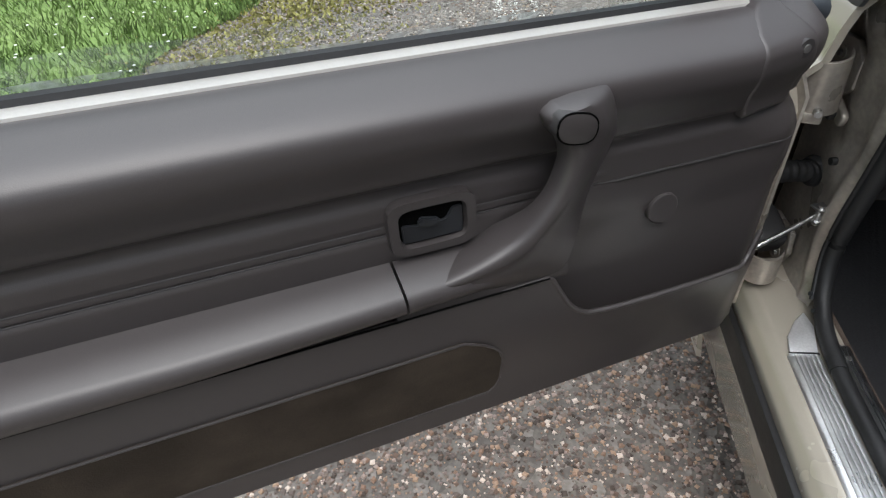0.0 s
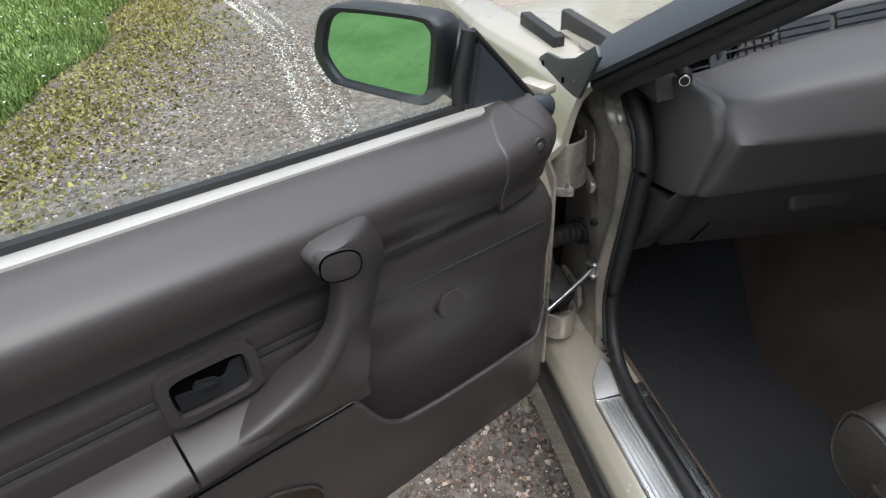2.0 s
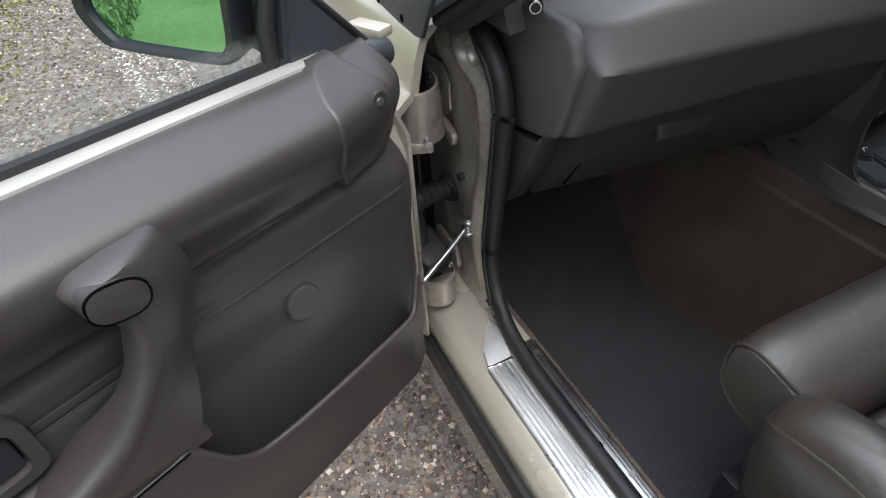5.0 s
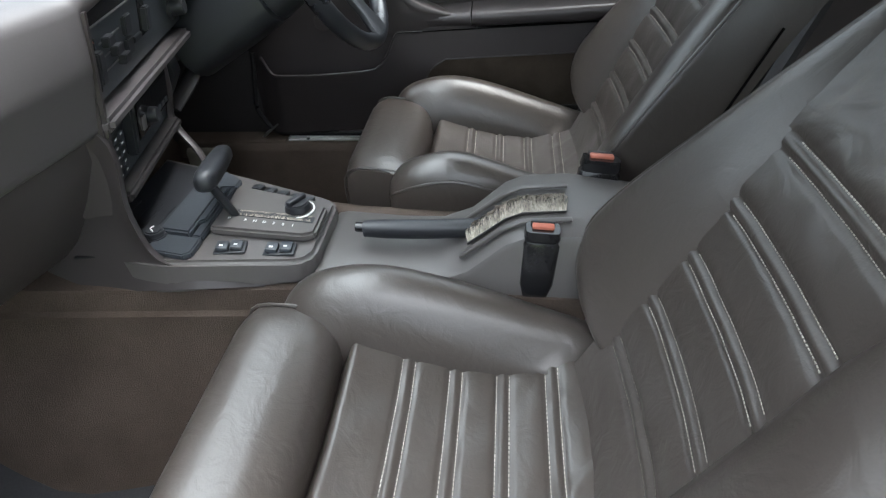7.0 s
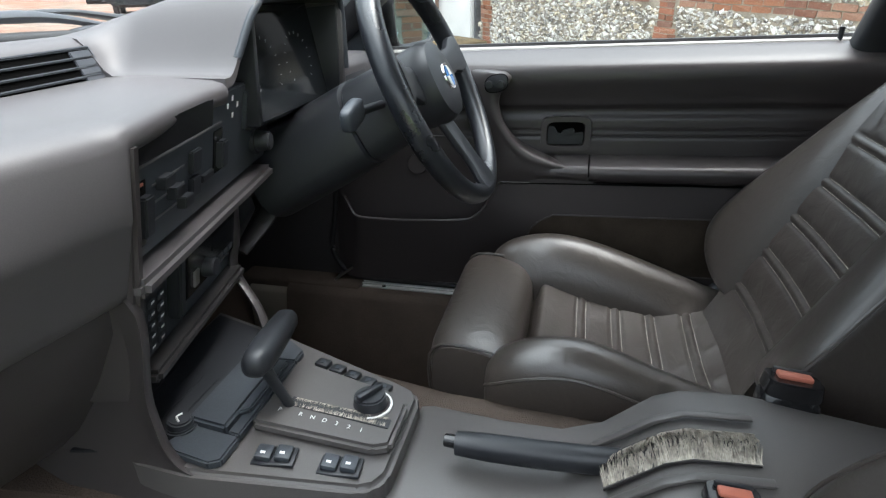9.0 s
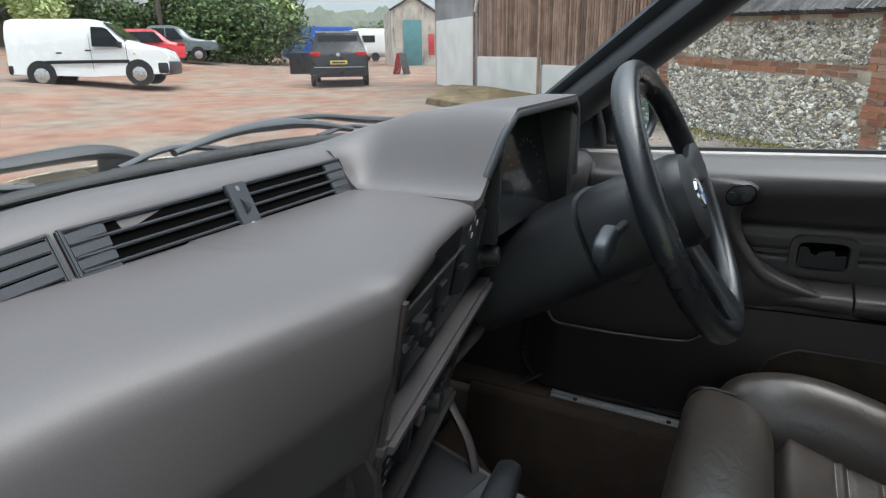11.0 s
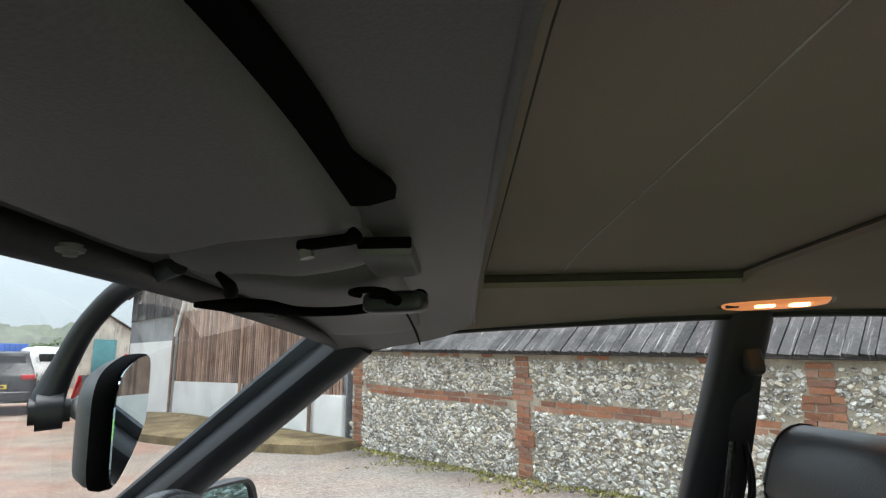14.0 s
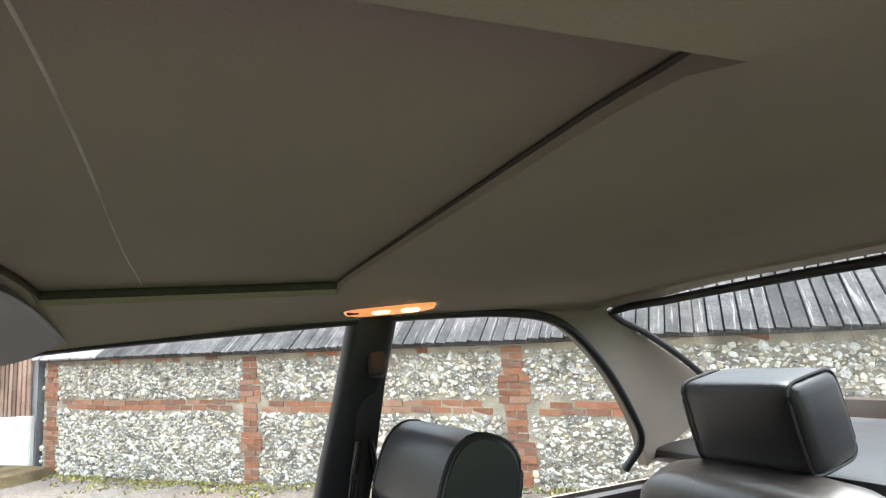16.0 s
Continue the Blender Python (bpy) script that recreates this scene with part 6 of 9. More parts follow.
        return part(name, bm, mat, g, label)

    for x0, x1, blocks in ((-0.196, 0.121, ((-0.196, -0.160), (0.086, 0.121))), (-0.592, -0.200, ((-0.447, -0.365), (-0.363, -0.281), (-0.279, -0.200)))):
        obs.append(plate("vent_back", x0, x1, 0.02, 0.98, 0.0005, 0.0015, SEAM, 0))
        for h0, h1 in ((0.0, 0.07), (0.93, 1.0)):
            obs.append(plate("vent_bezel", x0, x1, h0, h1, 0.0, 0.005, VENT, label="faded black vent bezel"))
        for x in (x0, x1 - 0.004):
            obs.append(plate("vent_bezel", x, x + 0.004, 0.0, 1.0, 0.0, 0.005, VENT))
        for k in range(3):
            h = 0.27 + 0.23 * k
            obs.append(plate("vent_slat", x0 + 0.004, x1 - 0.004 if x0 > -0.3 else -0.447, h - 0.028, h + 0.028, 0.001, 0.0055, VENT, 0.001))
        for bx0, bx1 in blocks:
            n = 4
            for k in range(n):
                obs.append(plate("louvre_block", bx0 + 0.003, bx1 - 0.003, 0.09 + 0.21 * k, 0.27 + 0.21 * k, 0.001, 0.0045, VENT, 0.001))
    for xm in (-0.0365, -0.534):
        obs.append(plate("wheel_plate", xm - 0.012, xm + 0.012, 0.02, 0.98, 0.001, 0.0065, VENT, 0.001))
        obs.append(cyl("thumb_wheel", V(xm - 0.005, 0.5, 0.000), V(xm + 0.005, 0.5, -0.004), 0.0105, BLACK, g, None, 20))
        obs.append(cyl("open_mark", V(xm, 0.86, 0.0064), V(xm, 0.86, 0.0070), 0.0025, GREY_STEEL, g, None, 14))
        obs.append(cyl("closed_mark", V(xm, 0.13, 0.0064), V(xm, 0.13, 0.0070), 0.0022, WHITE_INK, g, None, 12))
    for k in range(6):
        obs.append(plate("vent_fin", -0.516 + 0.012 * k, -0.5145 + 0.012 * k, 0.07, 0.93, 0.001, 0.004, BLACK, 0.0005))

    # instrument hood, one skin rising out of the shelf
    def hood(u, v):
        x = 0.117 + (0.446 - 0.117) * u
        y0 = lerp([(0.117, 0.386), (0.150, 0.384), (0.185, 0.371), (0.45, 0.373)], x)
        y1 = 0.745 - 0.10 * step(0.2, 0.5, x)
        y = y0 + (y1 - y0) * v
        low = 0.869 + 0.042 * step(0.528, 0.570, y) - 0.035 * step(0.60, 0.74, y)
        high = lerp([(0.36, 0.950), (0.374, 0.957), (0.42, 0.957), (0.50, 0.948), (0.58, 0.926), (0.66, 0.898), (0.75, 0.868)], y)
        k = step(0.124, 0.198, x)
        z = low + (max(high, low) - low) * k
        z -= 0.012 * step(0.425, 0.446, x) ** 2
        return (x, y, z)
    obs.append(grid("instrument_hood", hood, 56, 40, DASH, g, (0, 0, -0.010), "grey-taupe instrument hood", 70))
    lip = [Vector(hood(u, 0)) + Vector((0, 0.003, -0.007)) for u in np.linspace(0.10, 1.0, 40)] + [Vector((0.449, 0.376, z)) for z in (0.92, 0.88, 0.84)]
    obs.append(tube("hood_lip", lip, 0.0050, NAVY, g, 10, 1))
    obs.append(prism("hood_cheek", [(0.378, 0.80), (0.374, 0.925), (0.384, 0.938), (0.50, 0.935), (0.58, 0.915), (0.66, 0.88), (0.70, 0.85), (0.70, 0.80)], "x", 0.440, 0.452, DASH, g, 0.004))
    obs.append(prism("hood_inner_side", [(0.384, 0.80), (0.380, 0.935), (0.55, 0.92), (0.60, 0.80)], "x", 0.434, 0.440, BLACK, g, 0.001))
    obs.append(prism("hood_inner_side", [(0.392, 0.80), (0.384, 0.935), (0.55, 0.92), (0.60, 0.80)], "x", 0.188, 0.196, BLACK, g, 0.002))
    # cluster inside
    obs.append(prism("cluster_face", [(0.412, 0.792), (0.436, 0.938), (0.47, 0.938), (0.47, 0.792)], "x", 0.196, 0.436, BLACK, g, 0.003, "black instrument cluster"))
    obs.append(finish("cluster_lens", [(0.200, 0.404, 0.800), (0.434, 0.404, 0.800), (0.434, 0.430, 0.938), (0.200, 0.430, 0.938)], [(0, 1, 2, 3)], CAR_GLASS, g))
    for x in (0.262, 0.362):
        for a in range(14):
            t = radians(-40 + a * 20)
            c, s_ = math.cos(t), math.sin(t)
            p0, p1 = Vector((x + 0.036 * c, 0.4148 + 0.0068 * s_, 0.862 + 0.036 * s_)), Vector((x + 0.040 * c, 0.4148 + 0.0075 * s_, 0.862 + 0.040 * s_))
            obs.append(tube("dial_mark", [p0, p1], 0.0005, GREY_STEEL, g, 4, 1))
    # side wing towards the driver door
    obs.append(prism("driver_wing_pad", [(0.40, 0.78), (0.395, 0.835), (0.41, 0.848), (0.60, 0.850), (0.62, 0.70), (0.45, 0.70)], "x", 0.456, 0.640, DASH, g, 0.006))
    obs.append(prism("driver_top", [(0.55, 0.845), (0.55, 0.866), (0.64, 0.862), (0.70, 0.84), (0.70, 0.82)], "x", 0.44, 0.66, DASH, g, 0.004))
    obs.append(box("driver_vent", (0.545, 0.402, 0.80), (0.10, 0.012, 0.045), BLACK, g, 0.003))
    obs.append(prism("driver_knee_panel", [(0.47, 0.79), (0.49, 0.70), (0.54, 0.63), (0.63, 0.58), (0.66, 0.60), (0.66, 0.79)], "x", 0.33, 0.63, VINYL_DARK, g, 0.006))

    # centre panel, turned to the driver: local a along its face, z up
    A, B = Vector((-0.102, 0.343, 0)), Vector((0.322, 0.428, 0))
    ax = (B - A).normalized()
    nv = Vector((ax.y, -ax.x, 0))

    def C(a, z, d=0.0):
        back = lerp([(0.60, 0.050), (0.735, 0.022), (0.868, -0.008)], z)
        return Vector((0, 0, z - 0.006 * a)) + A + ax * a + nv * d + Vector((0, back, 0))

    def slab(name, a0, a1, z0, z1, d0, d1, mat, bevel=0.002, label=""):
        bm = bmesh.new()
        vs = [bm.verts.new(C(a, z, d)) for d in (d0, d1) for a, z in ((a0, z0), (a1, z0), (a1, z1), (a0, z1))]
        for f in ((0, 1, 2, 3), (4, 5, 6, 7), (0, 1, 5, 4), (1, 2, 6, 5), (2, 3, 7, 6), (3, 0, 4, 7)):
            bm.faces.new([vs[i] for i in f])
        bmesh.ops.recalc_face_normals(bm, faces=bm.faces)
        if bevel:
            bmesh.ops.bevel(bm, geom=bm.edges[:], offset=bevel, segments=2, affect="EDGES")
        return part(name, bm, mat, g, label)
    obs.append(slab("panel_side", -0.003, 0.012, 0.598, 0.852, -0.15, 0.004, VINYL, 0.004, "taupe side of the centre panel"))
    obs.append(slab("panel_back", 0.01, 0.37, 0.60, 0.856, -0.05, -0.030, BLACK))
    # heater and switch fascia
    obs.append(slab("heater_fascia", 0.012, 0.405, 0.738, 0.856, -0.03, -0.008, NAVY, 0.002, "faded black heater and switch fascia"))
    obs.append(slab("fascia_screen", 0.014, 0.190, 0.826, 0.855, -0.0078, -0.0062, BLACK_GLOSS, 0.0006))
    obs.append(slab("screen_edge", 0.014, 0.215, 0.8235, 0.8255, -0.0080, -0.0050, GREY_STEEL, 0.0004))
    obs.append(slab("lever_slot", 0.016, 0.040, 0.750, 0.812, -0.0079, -0.0066, BLACK_GLOSS, 0.0005))
    obs.append(slab("red_scale", 0.018, 0.034, 0.8075, 0.8105, -0.0066, -0.0056, RED, 0.0003))
    obs.append(slab("blower_lever", 0.020, 0.036, 0.762, 0.800, -0.0066, 0.004, BLACK, 0.002))
    for k, z in enumerate((0.800, 0.783, 0.766)):
        obs.append(slab("heater_slide", 0.052, 0.120, z, z + 0.0025, -0.0079, -0.0066, GREY_STEEL, 0.0004))
        obs.append(slab("slider_knob", 0.058 + 0.022 * k, 0.078 + 0.022 * k, z - 0.005, z + 0.007, -0.007, 0.003, BLACK, 0.001))
    obs.append(slab("fascia_button", 0.130, 0.152, 0.788, 0.812, -0.008, -0.002, BLACK, 0.0015))
    obs.append(slab("fascia_button", 0.130, 0.152, 0.762, 0.784, -0.008, -0.002, BLACK, 0.0015))
    obs.append(slab("fascia_button", 0.160, 0.190, 0.770, 0.778, -0.008, -0.003, BLACK, 0.0010))
    obs.append(slab("lever_slot", 0.196, 0.222, 0.768, 0.818, -0.0079, -0.0066, BLACK_GLOSS, 0.0005))
    obs.append(slab("vent_lever", 0.201, 0.217, 0.774, 0.806, -0.0066, 0.003, BLACK, 0.002))
    for a, z in ((0.250, 0.842), (0.268, 0.832), (0.252, 0.822), (0.236, 0.835)):
        obs.append(slab("warning_mark", a, a + 0.004, z, z + 0.006, -0.0079, -0.0070, WHITE_INK, 0.0002))
    obs.append(slab("check_panel", 0.290, 0.420, 0.800, 0.846, -0.012, -0.0035, NAVY, 0.001, "dark warning lamp panel"))
    for k in range(6):
        obs.append(slab("warning_lamp", 0.345 + 0.012 * k, 0.352 + 0.012 * k, 0.836, 0.8395, -0.0034, -0.0028, GREY_STEEL, 0.0002))
    obs.append(cyl("light_knob", C(0.345, 0.772, -0.010), C(0.345, 0.772, 0.016), 0.0150, BLACK, g, 0.0125, 24, 0.002))
    obs.append(cyl("knob_collar", C(0.345, 0.772, -0.010), C(0.345, 0.772, -0.003), 0.0190, BLACK, g, 0.0180, 24, 0.001))
    # shelf, radio bay, radio, keypad, lower bar
    obs.append(slab("shelf_bar", -0.002, 0.378, 0.712, 0.731, -0.03, 0.014, DASH, 0.006, "taupe shelf bar across the panel"))
    obs.append(slab("radio_bay", 0.012, 0.275, 0.612, 0.716, -0.04, -0.012, NAVY, 0.002))
    obs.append(slab("lower_bar", 0.020, 0.272, 0.603, 0.619, -0.06, 0.012, VINYL_DARK, 0.005))
    obs.append(slab("radio_frame", 0.098, 0.252, 0.648, 0.712, -0.014, -0.004, BLACK_GLOSS, 0.002))
    obs.append(slab("radio", 0.104, 0.247, 0.653, 0.707, -0.004, 0.003, BLACK_GLOSS, 0.002, "black radio with a glossy front"))
    obs.append(slab("radio_trim", 0.104, 0.247, 0.7072, 0.7088, -0.004, 0.004, CHROME, 0.0004))
    obs.append(cyl("radio_knob", C(0.152, 0.672, 0.002), C(0.152, 0.672, 0.016), 0.0120, BLACK, g, 0.0105, 22, 0.001))
    obs.append(slab("radio_display", 0.172, 0.240, 0.682, 0.702, 0.0028, 0.0036, CAR_GLASS, 0.0002))
    for k in range(4):
        obs.append(slab("radio_key", 0.175 + 0.016 * k, 0.187 + 0.016 * k, 0.660, 0.668, 0.003, 0.005, NAVY, 0.0005))
    obs.append(slab("cassette_flap", 0.118, 0.130, 0.662, 0.682, 0.003, 0.006, ALU, 0.001))
    obs.append(slab("radio_side", 0.086, 0.100, 0.640, 0.714, -0.012, 0.004, BLACK, 0.003))
    obs.append(slab("keypad_plate", 0.016, 0.082, 0.620, 0.704, -0.0125, -0.0100, BLACK, 0.0008))
    obs.append(slab("keypad_display", 0.022, 0.064, 0.693, 0.701, -0.0101, -0.0092, CAR_GLASS, 0.0002))
    for i in range(3):
        for k in range(5):
            z = 0.626 + 0.0130 * k
            obs.append(slab("keypad_key", 0.022 + 0.0195 * i, 0.034 + 0.0195 * i, z, z + 0.0085, -0.0102, -0.0072, VENT, 0.001))
            obs.append(slab("key_mark", 0.025 + 0.0195 * i, 0.031 + 0.0195 * i, z + 0.0045, z + 0.0070, -0.0073, -0.0068, WHITE_INK, 0.0001))
    # flat stay from the shelf down to the console
    obs.append(tube("console_stay", [C(0.262, 0.722, -0.006), C(0.268, 0.66, -0.002), C(0.268, 0.612, -0.002), Vector((0.140, 0.405, 0.565)), Vector((0.122, 0.385, 0.528))], 0.0085, VINYL, g, 8, 4, flat=0.6, up=(0, 1, 0)))
    obs.append(tube("knee_strut", [(0.255, 0.495, 0.590), (0.300, 0.475, 0.625), (0.345, 0.455, 0.668)], [0.016, 0.020, 0.015], VINYL_DARK, g, 10, 4, flat=0.5))
    obs.append(box("strut_clip", (0.372, 0.462, 0.648), (0.030, 0.016, 0.022), GREY_STEEL, g, 0.003, (20, 0, 30)))
    obs.append(prism("knee_bracket", [(0.47, 0.72), (0.46, 0.66), (0.50, 0.60), (0.56, 0.62), (0.55, 0.72)], "x", 0.235, 0.262, BLACK, g, 0.004))
    for ob in obs:
        ob.matrix_parent_inverse = M


build_dash()


def build_column():
    g = base("steering_wheel", (0.400, 0.217, 0.827), "black leather three-spoke steering wheel", "steering wheel")
    tilt = radians(25.5)
    c = Vector((0, 0, 0))
    up = Vector((0, math.sin(tilt), math.cos(tilt)))
    n = Vector((0, -math.cos(tilt), math.sin(tilt)))
    R = 0.178
    ring = [up * R * math.sin(t) + Vector((R * math.cos(t), 0, 0)) for t in np.linspace(0, 2 * math.pi, 60, endpoint=False)]
    rings = []
    for i, q in enumerate(ring):
        t = (ring[(i + 1) % 60] - ring[i - 1]).normalized()
        o = q.normalized()
        k = t.cross(o)
        rings.append([q + o * 0.0145 * math.cos(a) + k * 0.0165 * math.sin(a) for a in np.linspace(0, 2 * math.pi, 14, endpoint=False)])
    loft("rim", rings, RIM, g, loop=True, smooth=70, label="worn black leather rim")

    def spoke(ang, w0, w1):
        d = up * math.sin(ang) + Vector((math.cos(ang), 0, 0))
        sd = d.cross(n)
        rr = []
        for k in range(8):
            f = k / 7
            r = 0.03 + (R - 0.035) * f
            w = w0 + (w1 - w0) * f + 0.012 * (f > 0.85)
            rr.append(superring(d * r - n * (0.028 * (1 - f) - 0.010), w, 0.008, tuple(sd), tuple(n), 14, 0.6))
        loft("spoke", rr, BLACK, g)
    spoke(radians(8), 0.030, 0.018)
    spoke(radians(172), 0.030, 0.018)
    spoke(radians(-90), 0.026, 0.022)
    rr = [superring(-n * d, r, r, (1, 0, 0), tuple(up), 28, 0.85) for d, r in ((0.03, 0.060), (0.0, 0.062), (-0.016, 0.056), (-0.022, 0.040))]
    loft("horn_pad", rr, BLACK, g, label="black horn pad")
    cyl("badge", n * 0.0215, n * 0.0245, 0.021, CHROME, g, 0.020, 24)
    for k in range(4):
        a = math.pi / 2 * k
        pts = [n * 0.0252] + [n * 0.0252 + (Vector((1, 0, 0)) * math.cos(a + t) + up * math.sin(a + t)) * 0.016 for t in np.linspace(0, math.pi / 2, 6)]
        finish("badge_quarter", pts, [tuple(range(len(pts)))], BLUE if k % 2 else WHITE_INK, g, recalc=False)

    k = base("steering_column", (0.385, 0.238, 0.818), "dark plastic steering column shroud with stalks", "steering column")
    f = -n
    rr = [superring(f * d + Vector((0, 0, z)), w, h, (1, 0, 0), tuple(up), 24, 0.62) for d, w, h, z in ((0.010, 0.055, 0.052, 0.0), (0.02, 0.074, 0.060, -0.002), (0.082, 0.080, 0.064, -0.008), (0.086, 0.076, 0.061, -0.008), (0.089, 0.082, 0.066, -0.008), (0.15, 0.095, 0.068, -0.014), (0.26, 0.110, 0.07, -0.02))]
    loft("column_shroud", rr, BLACK, k, label="faded black column shroud")
    for s, z in ((-1, -0.01), (1, 0.0)):
        a = Vector((s * 0.06, 0.035, z))
        b = Vector((s * 0.185, 0.028, z + 0.012))
        tube("stalk", [a, (a + b) / 2, b], 0.006, BLACK, k, 8, 3)
        pad("stalk_paddle", tuple(b + Vector((s * 0.018, 0, 0))), (0.026, 0.009, 0.015), NAVY, k, (0, s * 12, 0), 0.5)
    cyl("ignition_barrel", (0.07, 0.09, -0.02), (0.10, 0.07, -0.02), 0.016, BLACK, k, 0.014, 18, 0.002)
    # pedals
    p = base("pedals", (0.36, 0.64, 0.25), "black rubber-faced pedals in the driver footwell", "pedals")
    box("brake_pedal", (-0.03, 0.0, 0.03), (0.10, 0.014, 0.05), RUBBER, p, 0.004, (-35, 0, 0))
    box("brake_arm", (-0.03, 0.07, 0.14), (0.018, 0.012, 0.24), BLACK, p, 0.002, (-28, 0, 0))
    box("accelerator_pedal", (0.09, 0.01, -0.02), (0.05, 0.014, 0.15), RUBBER, p, 0.004, (-40, 0, 0))


build_column()


# ---- centre console ----
def build_console():
    g = base("centre_console", (0.0, 0.1, 0.36), "taupe centre console with gear selector plate and handbrake opening", "centre console")
    M = Matrix.Translation((0, -0.1, -0.36))
    obs = []
    # forward box, rising to the dash
    body = [(-0.090, 0.47), (-0.114, 0.41), (-0.114, 0.351), (-0.085, 0.186), (-0.076, 0.171), (-0.058, 0.162), (0.062, 0.162), (0.078, 0.172), (0.086, 0.192), (0.138, 0.377), (0.160, 0.48)]
    bm = bmesh.new()
    zt = lambda x, y: 0.513 + 0.020 * (y - 0.17) / 0.2
    top = [bm.verts.new((x, y, zt(x, y))) for x, y in body]
    f = bm.faces.new(top)
    r = bmesh.ops.extrude_face_region(bm, geom=[f])
    for v in r["geom"]:
        if isinstance(v, bmesh.types.BMVert):
            v.co.z = 0.478
            v.co.x += 0.006 * (1 if v.co.x > 0 else -1)
    bmesh.ops.bevel(bm, geom=bm.edges[:], offset=0.006, segments=3, affect="EDGES")
    obs.append(part("console_body", bm, CONSOLE, g, "taupe moulded console body"))
    # flank that sweeps up to the dashboard
    def flank(s):
        lo = smooth_path([(-0.098, 0.23, 0.480), (-0.118, 0.32, 0.490), (-0.124, 0.42, 0.488), (-0.128, 0.475, 0.500), (-0.130, 0.56, 0.56)], 6)
        hi = smooth_path([(-0.098, 0.255, 0.512), (-0.112, 0.352, 0.528), (-0.112, 0.376, 0.60), (-0.110, 0.372, 0.715), (-0.120, 0.50, 0.73)], 6)

        def fn(u, v):
            k = min(int(u * 24), 23)
            f = u * 24 - k
            q = lo[k].lerp(lo[k + 1], f).lerp(hi[k].lerp(hi[k + 1], f), v) + Vector((0.016 * math.sin(math.pi * v) * u, 0, 0))
            return q if s < 0 else Vector((0.03 - q.x, q.y, q.z))
        return grid("console_flank", fn, 24, 12, VINYL, g, (0.010 * -s, 0, 0), smooth=80)
    obs.append(flank(-1))
    # front tray, painted black for its deep shade, with ash tray lid and lighter
    def top_slab(name, poly, h0, h1, mat, bevel=0.002, label=""):
        bm = bmesh.new()
        f = bm.faces.new([bm.verts.new((x, y, zt(x, y) + h0)) for x, y in poly])
        r = bmesh.ops.extrude_face_region(bm, geom=[f])
        for v in r["geom"]:
            if isinstance(v, bmesh.types.BMVert):
                v.co.z += h1 - h0
        bmesh.ops.recalc_face_normals(bm, faces=bm.faces)
        bmesh.ops.bevel(bm, geom=bm.edges[:], offset=bevel, segments=2, affect="EDGES")
        return part(name, bm, mat, g, label)
    obs.append(top_slab("console_tray", [(-0.100, 0.395), (-0.055, 0.379), (0.060, 0.381), (0.125, 0.372), (0.145, 0.47), (-0.125, 0.47)], -0.001, 0.002, BLACK, 0.0008))
    for k in range(4):
        obs.append(top_slab("tray_slot", [(-0.080 + 0.006 * k, 0.396 + 0.018 * k), (-0.080 + 0.006 * k, 0.402 + 0.018 * k), (0.02, 0.402 + 0.018 * k), (0.02, 0.396 + 0.018 * k)], 0.002, 0.0030, BLACK, 0.0003))
    obs.append(top_slab("lighter_plate", [(-0.100, 0.388), (-0.106, 0.330), (-0.098, 0.320), (-0.064, 0.320), (-0.062, 0.372)], 0.000, 0.010, NAVY, 0.002, "faded black lighter plate"))
    obs.append(top_slab("ashtray_lid", [(-0.0615, 0.380), (-0.0635, 0.335), (0.064, 0.335), (0.060, 0.380)], 0.001, 0.017, NAVY, 0.003, "faded black ashtray lid"))
    obs.append(top_slab("ashtray_step", [(-0.0635, 0.334), (-0.064, 0.320), (0.070, 0.320), (0.064, 0.334)], 0.001, 0.011, NAVY, 0.002))
    obs.append(top_slab("ashtray_grip", [(-0.040, 0.336), (-0.030, 0.325), (0.060, 0.325), (0.060, 0.336)], 0.010, 0.017, NAVY, 0.002))
    obs.append(top_slab("tray_wing", [(0.062, 0.380), (0.072, 0.322), (0.096, 0.322), (0.124, 0.366)], 0.000, 0.010, NAVY, 0.002))
    zl = zt(0, 0.384) + 0.008
    obs.append(cyl("lighter_ring", (-0.068, 0.384, zl - 0.012), (-0.068, 0.384, zl + 0.004), 0.0175, BLACK, g, 0.0165, 24, 0.002))
    obs.append(cyl("lighter", (-0.068, 0.384, zl), (-0.068, 0.383, zl + 0.012), 0.0140, BLACK, g, 0.0125, 24, 0.002, "black cigarette lighter knob"))
    obs.append(tube("lighter_mark", [(-0.074, 0.380, zl + 0.0124), (-0.068, 0.387, zl + 0.0124), (-0.062, 0.384, zl + 0.0124)], 0.0011, WHITE_INK, g, 4, 2))
    # raised selector plate
    plate = [(-0.044, 0.318), (-0.042, 0.184), (-0.032, 0.168), (0.036, 0.168), (0.050, 0.184), (0.074, 0.318)]
    obs.append(top_slab("selector_plate", plate, 0.0, 0.014, CONSOLE, 0.004, "taupe gear selector plate"))
    obs.append(top_slab("selector_slot", [(-0.009, 0.292), (-0.012, 0.177), (0.002, 0.177), (0.005, 0.292)], 0.0138, 0.0152, BLACK, 0.0003))
    rnd = random.Random(5)
    verts, faces = [], []
    for k in range(260):
        y = 0.180 + 0.108 * rnd.random()
        s = rnd.choice((-1, 1))
        x = -0.003 + s * 0.007
        z = zt(0, y) + 0.0155
        q = len(verts)
        verts += [(x, y - 0.0006, z), (x, y + 0.0006, z), (x - s * 0.006, y + rnd.uniform(-0.003, 0.003), z + rnd.uniform(0.0, 0.002))]
        faces.append((q, q + 1, q + 2))
    b = finish("slot_brush", verts, faces, BRISTLE, g, recalc=False, smooth=0)
    tagged(b, kind="stuff")
    obs.append(b)
